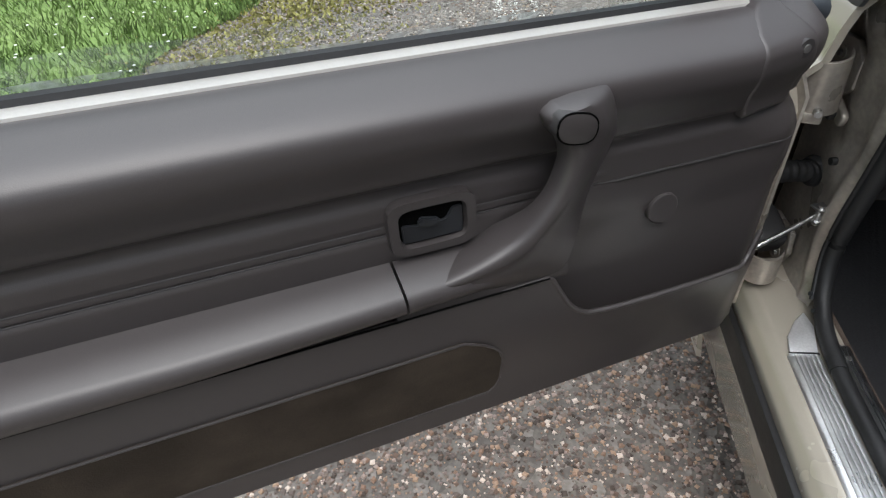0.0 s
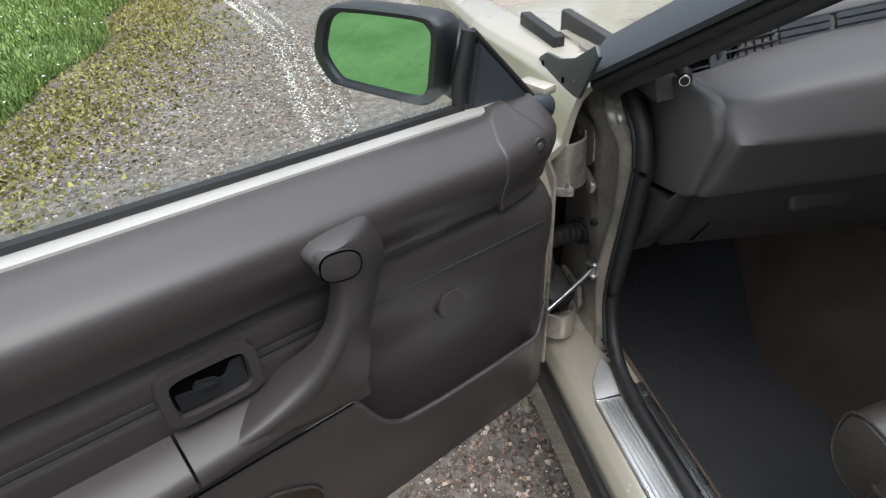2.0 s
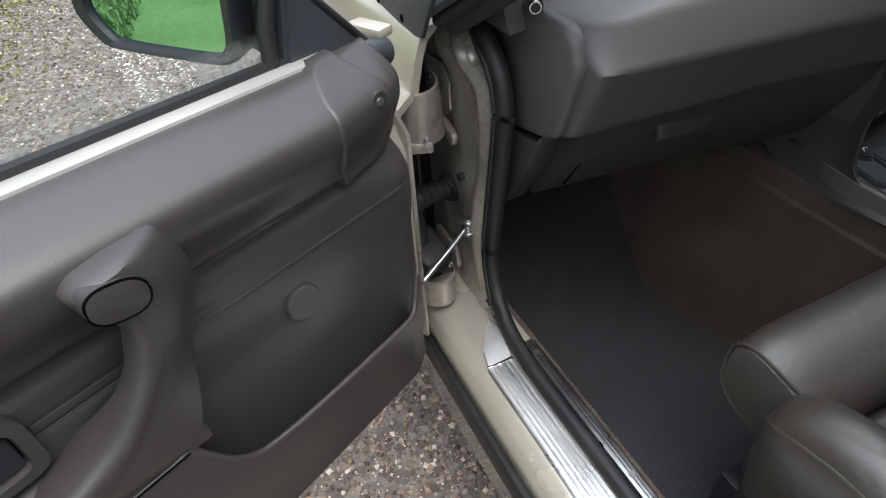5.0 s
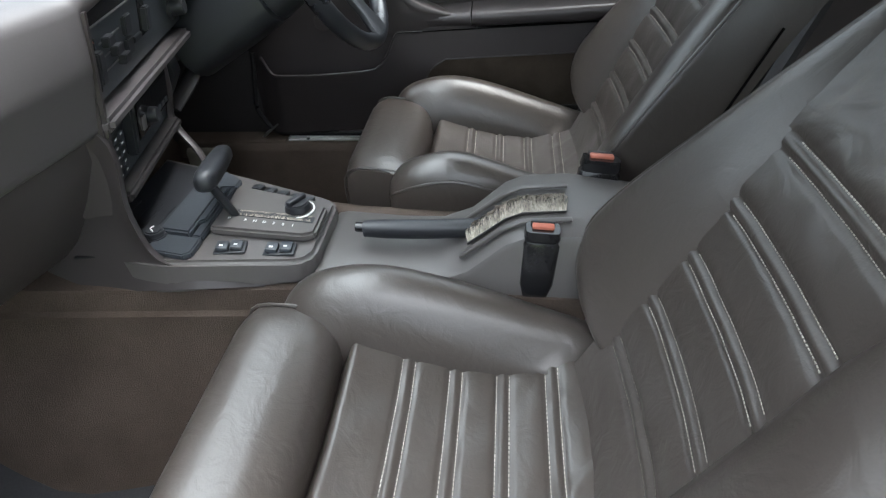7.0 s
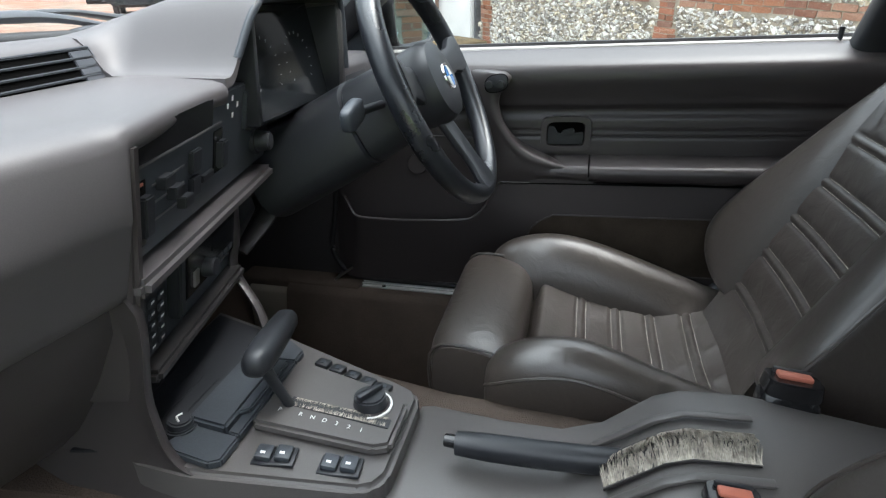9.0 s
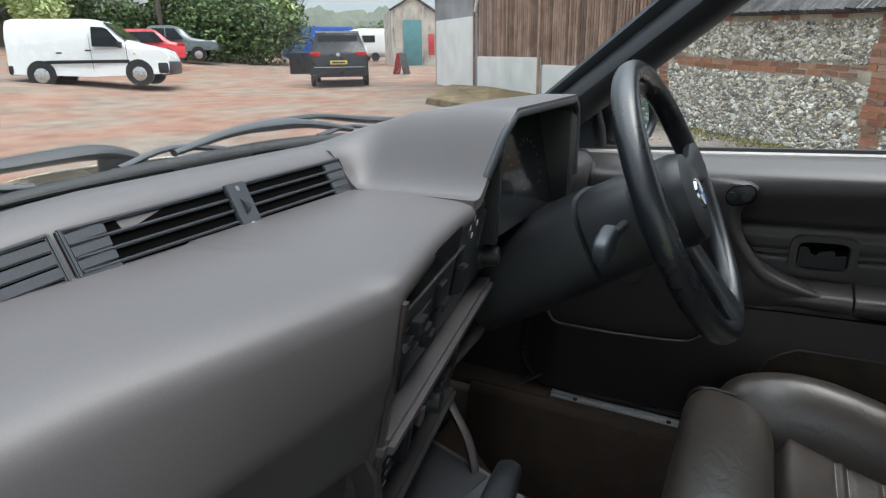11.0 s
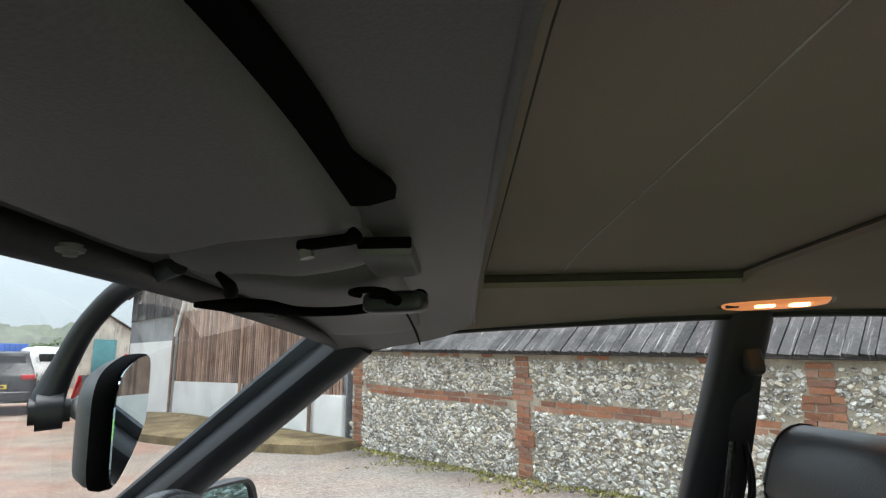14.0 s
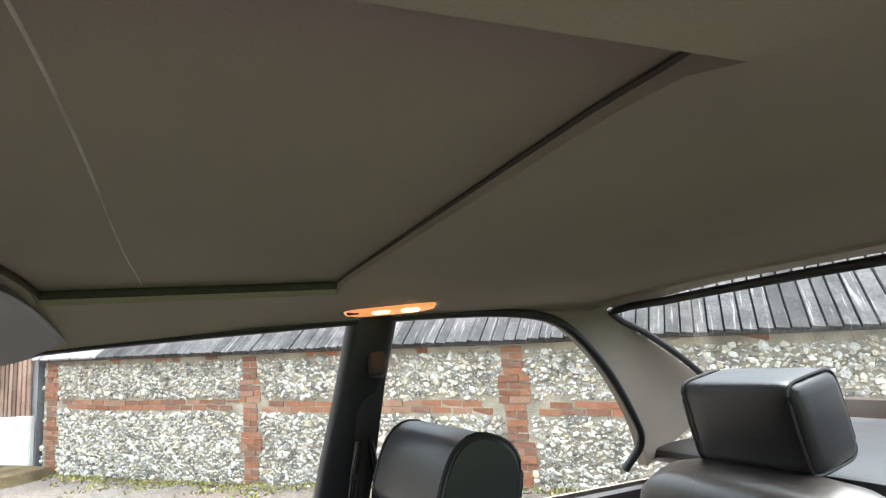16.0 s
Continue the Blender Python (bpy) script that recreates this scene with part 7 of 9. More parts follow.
    for k, ch in enumerate("PRND321"):
        cu = bpy.data.curves.new("gear_letter", "FONT")
        cu.body, cu.size, cu.extrude, cu.align_x, cu.align_y = ch, 0.0075, 0.0002, "CENTER", "CENTER"
        y = 0.297 - 0.0139 * k - (0.0105 if k else 0)
        me = bpy.data.meshes.new_from_object(new("gear_letter_curve", cu))
        bpy.data.objects.remove(bpy.data.objects["gear_letter_curve"])
        me.transform(pose(-0.0185 - 0.0006 * k, y, zt(0, y) + 0.0145, -3, 0, 90) @ pose(0, 0, 0, 0, 0, 180))
        me.materials.append(WHITE_INK)
        ob = new("gear_letter", me)
        ob.parent = g
        obs.append(ob)
    # mode dial
    zd = zt(0, 0.207) + 0.014
    obs.append(cyl("dial_scale", (0.020, 0.207, zd - 0.001), (0.020, 0.207, zd + 0.0008), 0.025, WHITE_INK, g, None, 28, 0, "pale printed dial scale"))
    obs.append(cyl("dial_cover", (0.020, 0.207, zd), (0.020, 0.207, zd + 0.0012), 0.0225, VINYL, g, None, 28))
    obs.append(cyl("mode_dial", (0.020, 0.207, zd), (0.020, 0.207, zd + 0.014), 0.0195, BLACK, g, 0.0175, 28, 0.002, "black rotary mode dial"))
    obs.append(box("dial_grip", (0.020, 0.207, zd + 0.017), (0.008, 0.034, 0.008), BLACK, g, 0.002, (0, 0, 60)))
    # window switches
    def switch(x, y, rot):
        z = zt(x, y)
        obs.append(box("switch_frame", (x, y, z + 0.001), (0.026, 0.044, 0.004), BLACK, g, 0.0015, (0, 0, rot - 90)))
        for s in (-1, 1):
            q = pose(x, y, z, 0, 0, rot - 90) @ Vector((0, s * 0.010, 0))
            obs.append(box("rocker_switch", (q.x, q.y, z + 0.006), (0.019, 0.0165, 0.007), NAVY, g, 0.002, (8, 0, rot - 90)))
            obs.append(box("switch_mark", (q.x - 0.003, q.y, z + 0.0098), (0.003, 0.005, 0.0006), WHITE_INK, g, 0, (8, 0, rot - 90)))
    switch(-0.071, 0.278, 90 + 9)
    switch(-0.064, 0.211, 90 + 5)
    for k in range(5):
        y = 0.292 - 0.0215 * k
        x = 0.086 - 0.0055 * k
        z = zt(x, y)
        obs.append(box("switch_block", (x, y, z + 0.003), (0.014, 0.018, 0.007), BLACK, g, 0.0015, (0, 0, -14)))
        obs.append(box("switch_mark", (x, y, z + 0.0068), (0.006, 0.006, 0.0006), NAVY, g, 0))
    # selector lever
    obs.append(tube("selector_shaft", [(-0.004, 0.292, zt(0, .292) + 0.008), (-0.014, 0.300, 0.568), (-0.026, 0.305, 0.604)], 0.0085, BLACK, g, 12, 3, flat=0.7))
    rings = []
    ends = Vector((-0.046, 0.304, 0.611)), Vector((0.074, 0.324, 0.600))
    for f_, w, h in ((0.0, 0.006, 0.006), (0.04, 0.013, 0.013), (0.15, 0.0155, 0.0150), (0.4, 0.0160, 0.0155), (0.7, 0.0150, 0.0145), (0.93, 0.0135, 0.013), (1.0, 0.008, 0.008)):
        rings.append(superring(ends[0].lerp(ends[1], f_), w, h, (-0.21, 0.97, 0), (0.1, 0, 1), 18, 0.75))
    obs.append(loft("selector_grip", rings, BLACK, g, label="black T-bar selector grip", smooth=60))
    # rear section with the handbrake hump
    prof = [(0.165, 0.40), (0.165, 0.487), (0.15, 0.490), (0.06, 0.482), (-0.005, 0.482), (-0.05, 0.500), (-0.10, 0.545), (-0.125, 0.556), (-0.19, 0.560), (-0.32, 0.540), (-0.45, 0.53), (-0.45, 0.39)]
    rings = []
    for x, dz in ((-0.083, -0.012), (-0.078, -0.003), (-0.070, 0.0), (0.075, 0.0), (0.084, -0.003), (0.089, -0.012)):
        rings.append([Vector((x, y, z + (dz if z > 0.41 else 0))) for y, z in prof])
    obs.append(loft("handbrake_housing", rings, CONSOLE, g, label="taupe handbrake housing", smooth=35))
    obs.append(prism("housing_rim", [(-0.040, 0.500), (-0.098, 0.5465), (-0.122, 0.559), (-0.186, 0.563), (-0.186, 0.567), (-0.121, 0.563), (-0.094, 0.5505), (-0.036, 0.504)], "x", -0.056, -0.046, CONSOLE, g, 0.002))
    obs.append(prism("housing_rim", [(-0.040, 0.500), (-0.098, 0.5465), (-0.122, 0.559), (-0.186, 0.563), (-0.186, 0.567), (-0.121, 0.563), (-0.094, 0.5505), (-0.036, 0.504)], "x", 0.030, 0.040, CONSOLE, g, 0.002))
    obs.append(prism("brush_well", [(-0.048, 0.506), (-0.100, 0.5485), (-0.122, 0.558), (-0.180, 0.562), (-0.180, 0.564), (-0.122, 0.5605), (-0.099, 0.551), (-0.047, 0.509)], "x", -0.030, 0.014, VINYL_DARK, g))
    verts, faces = [], []
    for k in range(900):
        t = rnd.random()
        y = -0.048 - 0.132 * t
        z = lerp([(-0.18, 0.5645), (-0.122, 0.561), (-0.1, 0.5515), (-0.048, 0.509)], y)
        s = rnd.choice((-1, 1))
        x0 = -0.008 + s * 0.021
        L_ = rnd.uniform(0.012, 0.024)
        q = len(verts)
        j = rnd.uniform(-0.006, 0.006)
        verts += [(x0, y - 0.0007, z), (x0, y + 0.0007, z), (x0 - s * L_, y + j + 0.0003, z + 0.004 + rnd.uniform(0, 0.006)), (x0 - s * L_, y + j - 0.0003, z + 0.004 + rnd.uniform(0, 0.006))]
        faces.append((q, q + 1, q + 2, q + 3))
    b = finish("handbrake_brush", verts, faces, BRISTLE, g, "pale grey brush bristles", recalc=False, smooth=0)
    tagged(b, kind="stuff")
    obs.append(b)
    for ob in obs:
        ob.matrix_parent_inverse = M
    h = base("handbrake", (-0.006, -0.092, 0.516), "black handbrake lever lying flat in its slot", "handbrake")
    rings = [superring((0.006 + 0.010 * k / 6, 0.197 - 0.205 * k / 6, -0.004 - 0.010 * math.sin(k / 6 * 3.1) * 0.3), w, w * 0.95, (1, 0, 0), (0, 0.05, 1), 16, 0.75) for k, w in enumerate((0.0120, 0.0138, 0.0140, 0.0140, 0.0138, 0.0132, 0.012))]
    loft("lever_grip", rings, BLACK, h, label="worn black grip", smooth=60)
    for k in range(7):
        pad("finger_rib", (0.0065 + 0.0012 * k, 0.168 - 0.021 * k, -0.0135), (0.0085, 0.0085, 0.0045), BLACK, h, (0, 0, 0), 0.7, 14, 6)
    cyl("release_button", (0.006, 0.195, -0.003), (0.006, 0.210, -0.002), 0.0075, BLACK_GLOSS, h, 0.007, 14, 0.001)


build_console()


# ---- visors, mirror, lamp, belt ----
def build_upper():
    v = base("sun_visor_board", (XC, 0.0, 1.2), "slate grey padded header with folded sun visors", "header trim", kind="structure")
    M = Matrix.Translation((-XC, 0, -1.2))
    obs = []
    def board(u, w):
        x = XC - 0.485 + 0.97 * u
        k = 2 * u - 1
        y0 = -0.105 - 0.003 * k * k
        y1 = 0.106 - 0.012 * k * k
        y = y0 + (y1 - y0) * w
        return (x, y, roof_z(x, y) - 0.009 - 0.030 * w - 0.004 * math.sin(math.pi * w) + 0.012 * abs(k) ** 6)
    obs.append(grid("header_board", board, 28, 12, VISOR, v, (0, 0, 0.02), "slate grey vinyl header board"))
    obs.append(tube("board_edge", [tuple(Vector(board(u, 0)) + Vector((0, -0.001, 0.001))) for u in np.linspace(0, 1, 25)], 0.0035, VISOR, v, 8, 1, flat=0.7))
    inner = ((-0.040, 0.066), (-0.020, 0.062), (0.0, 0.060), (0.020, 0.052), (0.034, 0.010), (0.050, -0.018), (0.064, -0.024), (0.10, -0.024))

    def visor(x0, x1, s):
        def fn(u, w):
            y = 0.096 - (0.1295 - 0.007 * (1 - u)) * w if s < 0 else 0.096 - 0.132 * w
            a = x0 if s < 0 else lerp(inner, y)
            b = x1 if s > 0 else x1 - 0.018 * (1 - step(0.02, 0.07, y)) + 0.012 * step(0.0, -0.03, y)
            x = a + (b - a) * u
            k = (x - XC) / 0.45
            y -= 0.012 * k * k * (1 - w)
            edge = (1 - abs(2 * w - 1) ** 5) * (1 - abs(2 * u - 1) ** 16)
            return (x, y, roof_z(x, y) - 0.030 - 0.006 * (1 - w) - 0.013 * edge)
        return grid("sun_visor", fn, 34, 18, VISOR, v, (0, 0, 0.014), "folded slate grey sun visor", 60)
    obs += [visor(-0.43, -0.062, -1), visor(0.05, 0.40, 1)]
    # pocket shade painted as a dark sheet behind passenger's visor, widest at inner end
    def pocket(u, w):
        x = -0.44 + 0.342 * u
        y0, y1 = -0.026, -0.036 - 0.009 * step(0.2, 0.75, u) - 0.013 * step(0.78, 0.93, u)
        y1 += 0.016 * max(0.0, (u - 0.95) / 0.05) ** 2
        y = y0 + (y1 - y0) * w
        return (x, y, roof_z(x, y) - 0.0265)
    obs.append(grid("visor_slot", pocket, 30, 6, SEAM, v, (0, 0, 0.003), "dark sheet painted as the shade in the visor pocket"))
    zc = lambda y: roof_z(0, y) - 0.036
    obs.append(pad("visor_cover", (-0.012, 0.026, zc(0.026) + 0.006), (0.062, 0.060, 0.010), VISOR, v, (-7, 0, 0), 0.6))
    obs.append(box("visor_clip", (-0.077, -0.016, zc(-0.016) - 0.004), (0.007, 0.036, 0.006), SEAM, v, 0.002, (0, 0, -26)))
    obs.append(cyl("clip_screw", (-0.070, -0.004, zc(0) - 0.006), (-0.070, -0.005, zc(0) - 0.011), 0.004, GREY_STEEL, v, None, 8))
    obs.append(tube("clip_hook", [(-0.088, -0.030, zc(-0.03) - 0.004), (-0.094, -0.036, zc(-0.03) - 0.006), (-0.100, -0.034, zc(-0.03) - 0.004)], 0.0030, SEAM, v, 8, 4))
    obs.append(box("pivot_block", (-0.004, -0.043, zc(-0.043) + 0.001), (0.078, 0.034, 0.012), VISOR, v, 0.004))
    obs.append(box("block_recess", (-0.0425, -0.043, zc(-0.043) + 0.003), (0.0045, 0.032, 0.007), SEAM, v, 0.0015))
    obs.append(tube("visor_arm", [(0.046, -0.060, 1.200), (0.058, -0.040, 1.196), (0.065, -0.012, 1.192), (0.060, 0.010, 1.190), (0.036, 0.030, 1.188), (0.004, 0.040, 1.188), (-0.012, 0.056, 1.187), (-0.018, 0.078, 1.187)], [0.0075, 0.0080, 0.0062, 0.0058, 0.0062, 0.0072, 0.0080, 0.0030], SEAM, v, 10, 5, "black bent arm of the folded visor", 0.6))
    obs.append(pad("hook_head", (0.051, -0.040, 1.195), (0.011, 0.024, 0.008), BLACK, v, (0, 0, -14)))
    obs.append(tube("visor_hook", [(0.036, -0.016, 1.199), (0.024, -0.012, 1.199), (0.014, -0.018, 1.199), (0.012, -0.028, 1.199), (0.020, -0.034, 1.198), (0.034, -0.036, 1.196), (0.044, -0.036, 1.195)], 0.0024, SEAM, v, 8, 5))
    obs.append(tube("hook_tongue", [(0.022, -0.026, 1.199), (0.026, -0.036, 1.198), (0.040, -0.042, 1.195)], 0.0042, SEAM, v, 8, 4))
    obs.append(tube("visor_end_hook", [(-0.086, 0.036, 1.194), (-0.070, 0.036, 1.190), (-0.056, 0.041, 1.189), (-0.044, 0.046, 1.191)], [0.002, 0.0036, 0.004, 0.002], SEAM, v, 8, 4))
    obs.append(cyl("header_stud", (-0.125, 0.088, 1.202), (-0.125, 0.088, 1.1965), 0.007, VISOR, v, 0.005, 14, 0.002))
    obs.append(cyl("header_stud", (0.150, 0.082, 1.200), (0.150, 0.082, 1.1945), 0.007, VISOR, v, 0.005, 14, 0.002))
    obs.append(tube("visor_end_seam", [(0.10, -0.041, 1.197), (0.20, -0.040, 1.194), (0.30, -0.039, 1.188), (0.400, -0.036, 1.182)], [0.0010, 0.0012, 0.0016, 0.0010], SEAM, v, 6, 3))
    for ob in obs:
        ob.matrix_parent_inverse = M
    # the mirror, turned towards the driver, on a curved stalk
    m = base("interior_mirror", (-0.026, 0.101, 1.203), "black interior mirror on a curved arm", "mirror")
    mo = Vector((-0.026, 0.101, 1.203))
    arm = [(-0.028, 0.086, 1.212), (-0.016, 0.108, 1.207), (0.000, 0.137, 1.198), (0.010, 0.162, 1.177), (0.013, 0.176, 1.152), (0.012, 0.183, 1.132), (0.010, 0.184, 1.124)]
    tube("mirror_arm", [Vector(q) - mo for q in arm], [0.0078, 0.0074, 0.0072, 0.0072, 0.0078, 0.0098, 0.0098], BLACK, m, 14, 8, up=(1, 0, 0))
    n = Vector((0.387, -0.922, 0.005)).normalized()
    sx = Vector((0.9152, 0.3847, 0.1201)).normalized()
    sz = n.cross(sx).normalized()
    c = Vector((0.030, 0.137, 1.124)) - mo
    j0, j1, j2, j3 = Vector((0.004, 0.190, 1.122)) - mo, Vector((0.017, 0.171, 1.123)) - mo, Vector((0.020, 0.165, 1.124)) - mo, c - n * 0.016
    cyl("arm_boss", j0, j1, 0.0125, BLACK, m, 0.0115, 22, 0.004)
    cyl("ball_joint", j1, j2, 0.0062, GREY_STEEL, m, 0.0075, 16, 0.001)
    pad("ball", tuple(j2), (0.0085, 0.0085, 0.0085), GREY_STEEL, m, e=1.0, n=16, m=8)
    cyl("ball_socket", c - n * 0.027, j3, 0.0135, SEAM, m, 0.0150, 20, 0.002)

    def outline(d, k):
        """One ring of the shell: blunt at its ends, its lower edge falling away to the outer end."""
        out = []
        for q in superring((0, 0, 0), 0.104 * k, 0.0343 * k, (1, 0, 0), (0, 0, 1), 40, 0.42):
            a, b = q[0], q[2]
            b *= 1.0 - 0.16 * max(0.0, a / 0.104)
            out.append(c + n * d + sx * a + sz * b)
        return out
    loft("mirror_shell", [outline(d, k) for d, k in ((-0.0205, 0.30), (-0.0200, 0.62), (-0.0175, 0.86), (-0.0120, 0.945), (-0.0085, 0.960))], SHELL, m, label="grey-black domed mirror shell", smooth=60)
    loft("mirror_rim", [outline(d, k) for d, k in ((-0.0100, 0.93), (-0.0085, 0.985), (-0.0035, 1.0), (0.0005, 0.985), (0.0012, 0.945))], SEAM, m, label="black rubber rim round the glass", smooth=60)
    loft("mirror_glass", [outline(d, 0.945) for d in (0.0011, 0.0020)], MIRROR, m)
    pad("dip_lever", tuple(c - sz * 0.037 - sx * 0.026 - n * 0.010), (0.0042, 0.0042, 0.0065), BLACK, m)
    # roof lamp over the door pillar
    l = base("roof_lamp", (0.460, -0.532, 1.2385), "lit warm courtesy lamp above the door pillar", "lamp")
    ly, lx = Vector((0.27, 0.96, -0.02)), Vector((0.93, -0.26, -0.26))
    lens_c = lambda z, k: superring((0, 0, z), 0.0165 * k, 0.070 * k, tuple(lx), tuple(ly), 28, 0.55)
    loft("lamp_base", [superring((0, 0, z), 0.020, 0.076, tuple(lx), tuple(ly), 28, 0.55) for z in (0.012, -0.001)], VINYL, l)
    loft("lamp_lens", [lens_c(-0.001, 1.0), lens_c(-0.004, 0.96), lens_c(-0.006, 0.80)], LAMP_LENS, l, label="glowing clear lamp lens")
    for k in (0.014, -0.030):
        q = ly * k
        pad("bulb", (q.x, q.y, -0.0050), (0.007, 0.013, 0.003), BULB, l, (0, 0, -15))
    q = ly * 0.056
    box("lamp_switch", (q.x, q.y, -0.004), (0.016, 0.018, 0.006), BLACK, l, 0.002, (0, 0, -15))
    # belt hanger on the pillar
    b = base("seat_belt", (0.55, -0.53, 1.16), "black seat belt with its pillar guide", "seat belt")
    pad("belt_guide", (-0.020, 0.005, 0.00), (0.010, 0.014, 0.024), RUBBER, b, (0, 20, 0))
    tube("belt_webbing", [(-0.012, 0.0, 0.02), (0.010, 0.012, -0.08), (0.045, 0.022, -0.18), (0.075, 0.035, -0.27), (0.08, 0.04, -0.33)], 0.020, RUBBER, b, 8, 4, flat=0.15, up=(1, 0, 0.4))
    tube("belt_loop", [(0.02, 0.03, -0.12), (0.028, 0.042, -0.20), (0.045, 0.035, -0.245), (0.05, 0.008, -0.245), (0.035, 0.0, -0.18), (0.024, 0.012, -0.11)], 0.006, BLACK_GLOSS, b, 8, 5)


build_upper()


def build_wipers():
    """Two parked wipers lying along the foot of the windscreen."""
    def on(x, h, dy=0.0):
        k = (x - XC) / 0.70
        return Vector((x, 0.662 - 0.06 * k * k + dy, 0.902 - 0.055 * k * k)) + Vector((0, 0.49, 0.872)) * h
    for x0, x1, xp in ((0.385, -0.078, 0.47), (-0.13, -0.56, -0.055)):
        o = on(xp, 0.0, 0.03)
        w = base("windscreen_wiper", tuple(o), "faded black windscreen wiper parked at the glass base", "wiper", "windscreen wipers")

        def q(f, h, dy=0.0):
            return on(x0 + (x1 - x0) * f, h, dy) - o
        e = on(xp, 0.012, 0.03) - o
        cyl("wiper_pivot", e - Vector((0, 0, 0.03)), e + Vector((0, 0, 0.012)), 0.017, BLACK, w, 0.012, 16, 0.003)
        tube("wiper_arm", [e + Vector((0.02, 0.0, 0.006)), e + Vector((-0.02, 0, 0.016)), q(0.10, 0.034, 0.02), q(0.30, 0.042, 0.01), q(0.46, 0.040, 0.004), q(0.54, 0.036, 0.0)], [0.016, 0.017, 0.013, 0.009, 0.008, 0.007], BLACK, w, 10, 5, flat=0.45)
        tube("wiper_bridge", [q(0.20, 0.020), q(0.36, 0.032), q(0.50, 0.036), q(0.66, 0.032), q(0.84, 0.019)], [0.005, 0.007, 0.010, 0.007, 0.005], VENT, w, 8, 5, flat=0.8)
        for a, b in ((0.04, 0.36), (0.70, 0.98)):
            tube("wiper_yoke", [q(a, 0.014), q((a + b) / 2, 0.025), q(b, 0.014)], 0.0042, VENT, w, 8, 4, flat=0.8)
        tube("wiper_blade", [q(0.0, 0.010), q(0.5, 0.011), q(1.0, 0.010)], 0.0062, RUBBER, w, 6, 5, flat=0.9)


build_wipers()


# ---- ground ----
def gz(x, y):
    r = 0.82 * x + 0.57 * y
    rise = 0.105 * max(0.0, 0.85 * y - 0.53 * x - 7.0) * step(3.0, 8.0, x) if r < 90 else 0.0
    return -0.12 + 0.024 * max(0.0, r - 6.0) + rise + 0.02 * noise.noise(Vector((x * 0.35, y * 0.35, 3)))


def far(az, dist):
    a = radians(az)
    return -0.37 + dist * math.sin(a), 0.10 + dist * math.cos(a)


def ground_material():
    m = bpy.data.materials.new("gravel_yard_ground")
    m.use_nodes = True
    nt = m.node_tree
    b = nt.nodes["Principled BSDF"]
    L = nt.links.new
    tc = nt.nodes.new("ShaderNodeTexCoord")

    def tex(kind, scale, detail=4):
        t = nt.nodes.new("ShaderNodeTex" + kind)
        t.inputs["Scale"].default_value = scale
        if kind == "Noise":
            t.inputs["Detail"].default_value = detail
        L(tc.outputs["Object"], t.inputs["Vector"])
        return t

    def ramp(src, stops):
        r = nt.nodes.new("ShaderNodeValToRGB")
        while len(r.color_ramp.elements) < len(stops):
            r.color_ramp.elements.new(0.5)
        for e, (p, c) in zip(r.color_ramp.elements, stops):
            e.position, e.color = p, (*c, 1)
        L(src, r.inputs[0])
        return r.outputs[0]

    def mix(fac, a, c, mode="MIX"):
        x = nt.nodes.new("ShaderNodeMix")
        x.data_type, x.blend_type = "RGBA", mode
        if isinstance(fac, float):
            x.inputs[0].default_value = fac
        else:
            L(fac, x.inputs[0])
        L(a, x.inputs[6])
        L(c, x.inputs[7])
        return x.outputs[2]
    pebbles = tex("Voronoi", 42.0)
    fine = tex("Noise", 90.0)
    patch = tex("Noise", 0.5, 6)
    patch2 = tex("Noise", 1.7, 6)
    stone = ramp(pebbles.outputs["Color"], ((0.0, (0.10, 0.095, 0.09)), (0.5, (0.20, 0.185, 0.17)), (1.0, (0.36, 0.33, 0.30))))
    dirt = ramp(patch2.outputs["Fac"], ((0.3, (0.085, 0.066, 0.050)), (0.7, (0.16, 0.125, 0.095))))
    red = ramp(patch2.outputs["Fac"], ((0.3, (0.20, 0.095, 0.065)), (0.7, (0.27, 0.165, 0.120))))
    grey = ramp(patch2.outputs["Fac"], ((0.3, (0.16, 0.118, 0.090)), (0.7, (0.26, 0.205, 0.165))))
    # away from the car: worn red brick rubble and pale dust
    sep = nt.nodes.new("ShaderNodeSeparateXYZ")
    L(tc.outputs["Object"], sep.inputs[0])
    ma = nt.nodes.new("ShaderNodeMath")
    ma.operation = "ADD"
    L(sep.outputs["Y"], ma.inputs[0])
    L(patch.outputs["Fac"], ma.inputs[1])
    fr = ramp(ma.outputs[0], ((0.0, (0, 0, 0)), (1.0, (1, 1, 1))))
    mr = nt.nodes.new("ShaderNodeMapRange")
    mr.inputs[1].default_value, mr.inputs[2].default_value = 1.5, 8.0
    L(sep.outputs["Y"], mr.inputs[0])
    wob = nt.nodes.new("ShaderNodeMath")
    wob.operation = "MULTIPLY_ADD"
    L(patch.outputs["Fac"], wob.inputs[0])
    wob.inputs[1].default_value = 1.2
    L(mr.outputs[0], wob.inputs[2])
    sub = nt.nodes.new("ShaderNodeMath")
    sub.operation = "SUBTRACT"
    sub.use_clamp = True
    L(wob.outputs[0], sub.inputs[0])
    sub.inputs[1].default_value = 0.55
    side = nt.nodes.new("ShaderNodeMapRange")
    side.inputs[1].default_value, side.inputs[2].default_value = -0.5, 2.0
    L(sep.outputs["X"], side.inputs[0])
    far_f = nt.nodes.new("ShaderNodeMath")
    far_f.operation = "MULTIPLY"
    L(sub.outputs[0], far_f.inputs[0])
    L(side.outputs[0], far_f.inputs[1])
    pm = nt.nodes.new("ShaderNodeMapRange")
    pm.inputs[1].default_value, pm.inputs[2].default_value = 0.42, 0.60
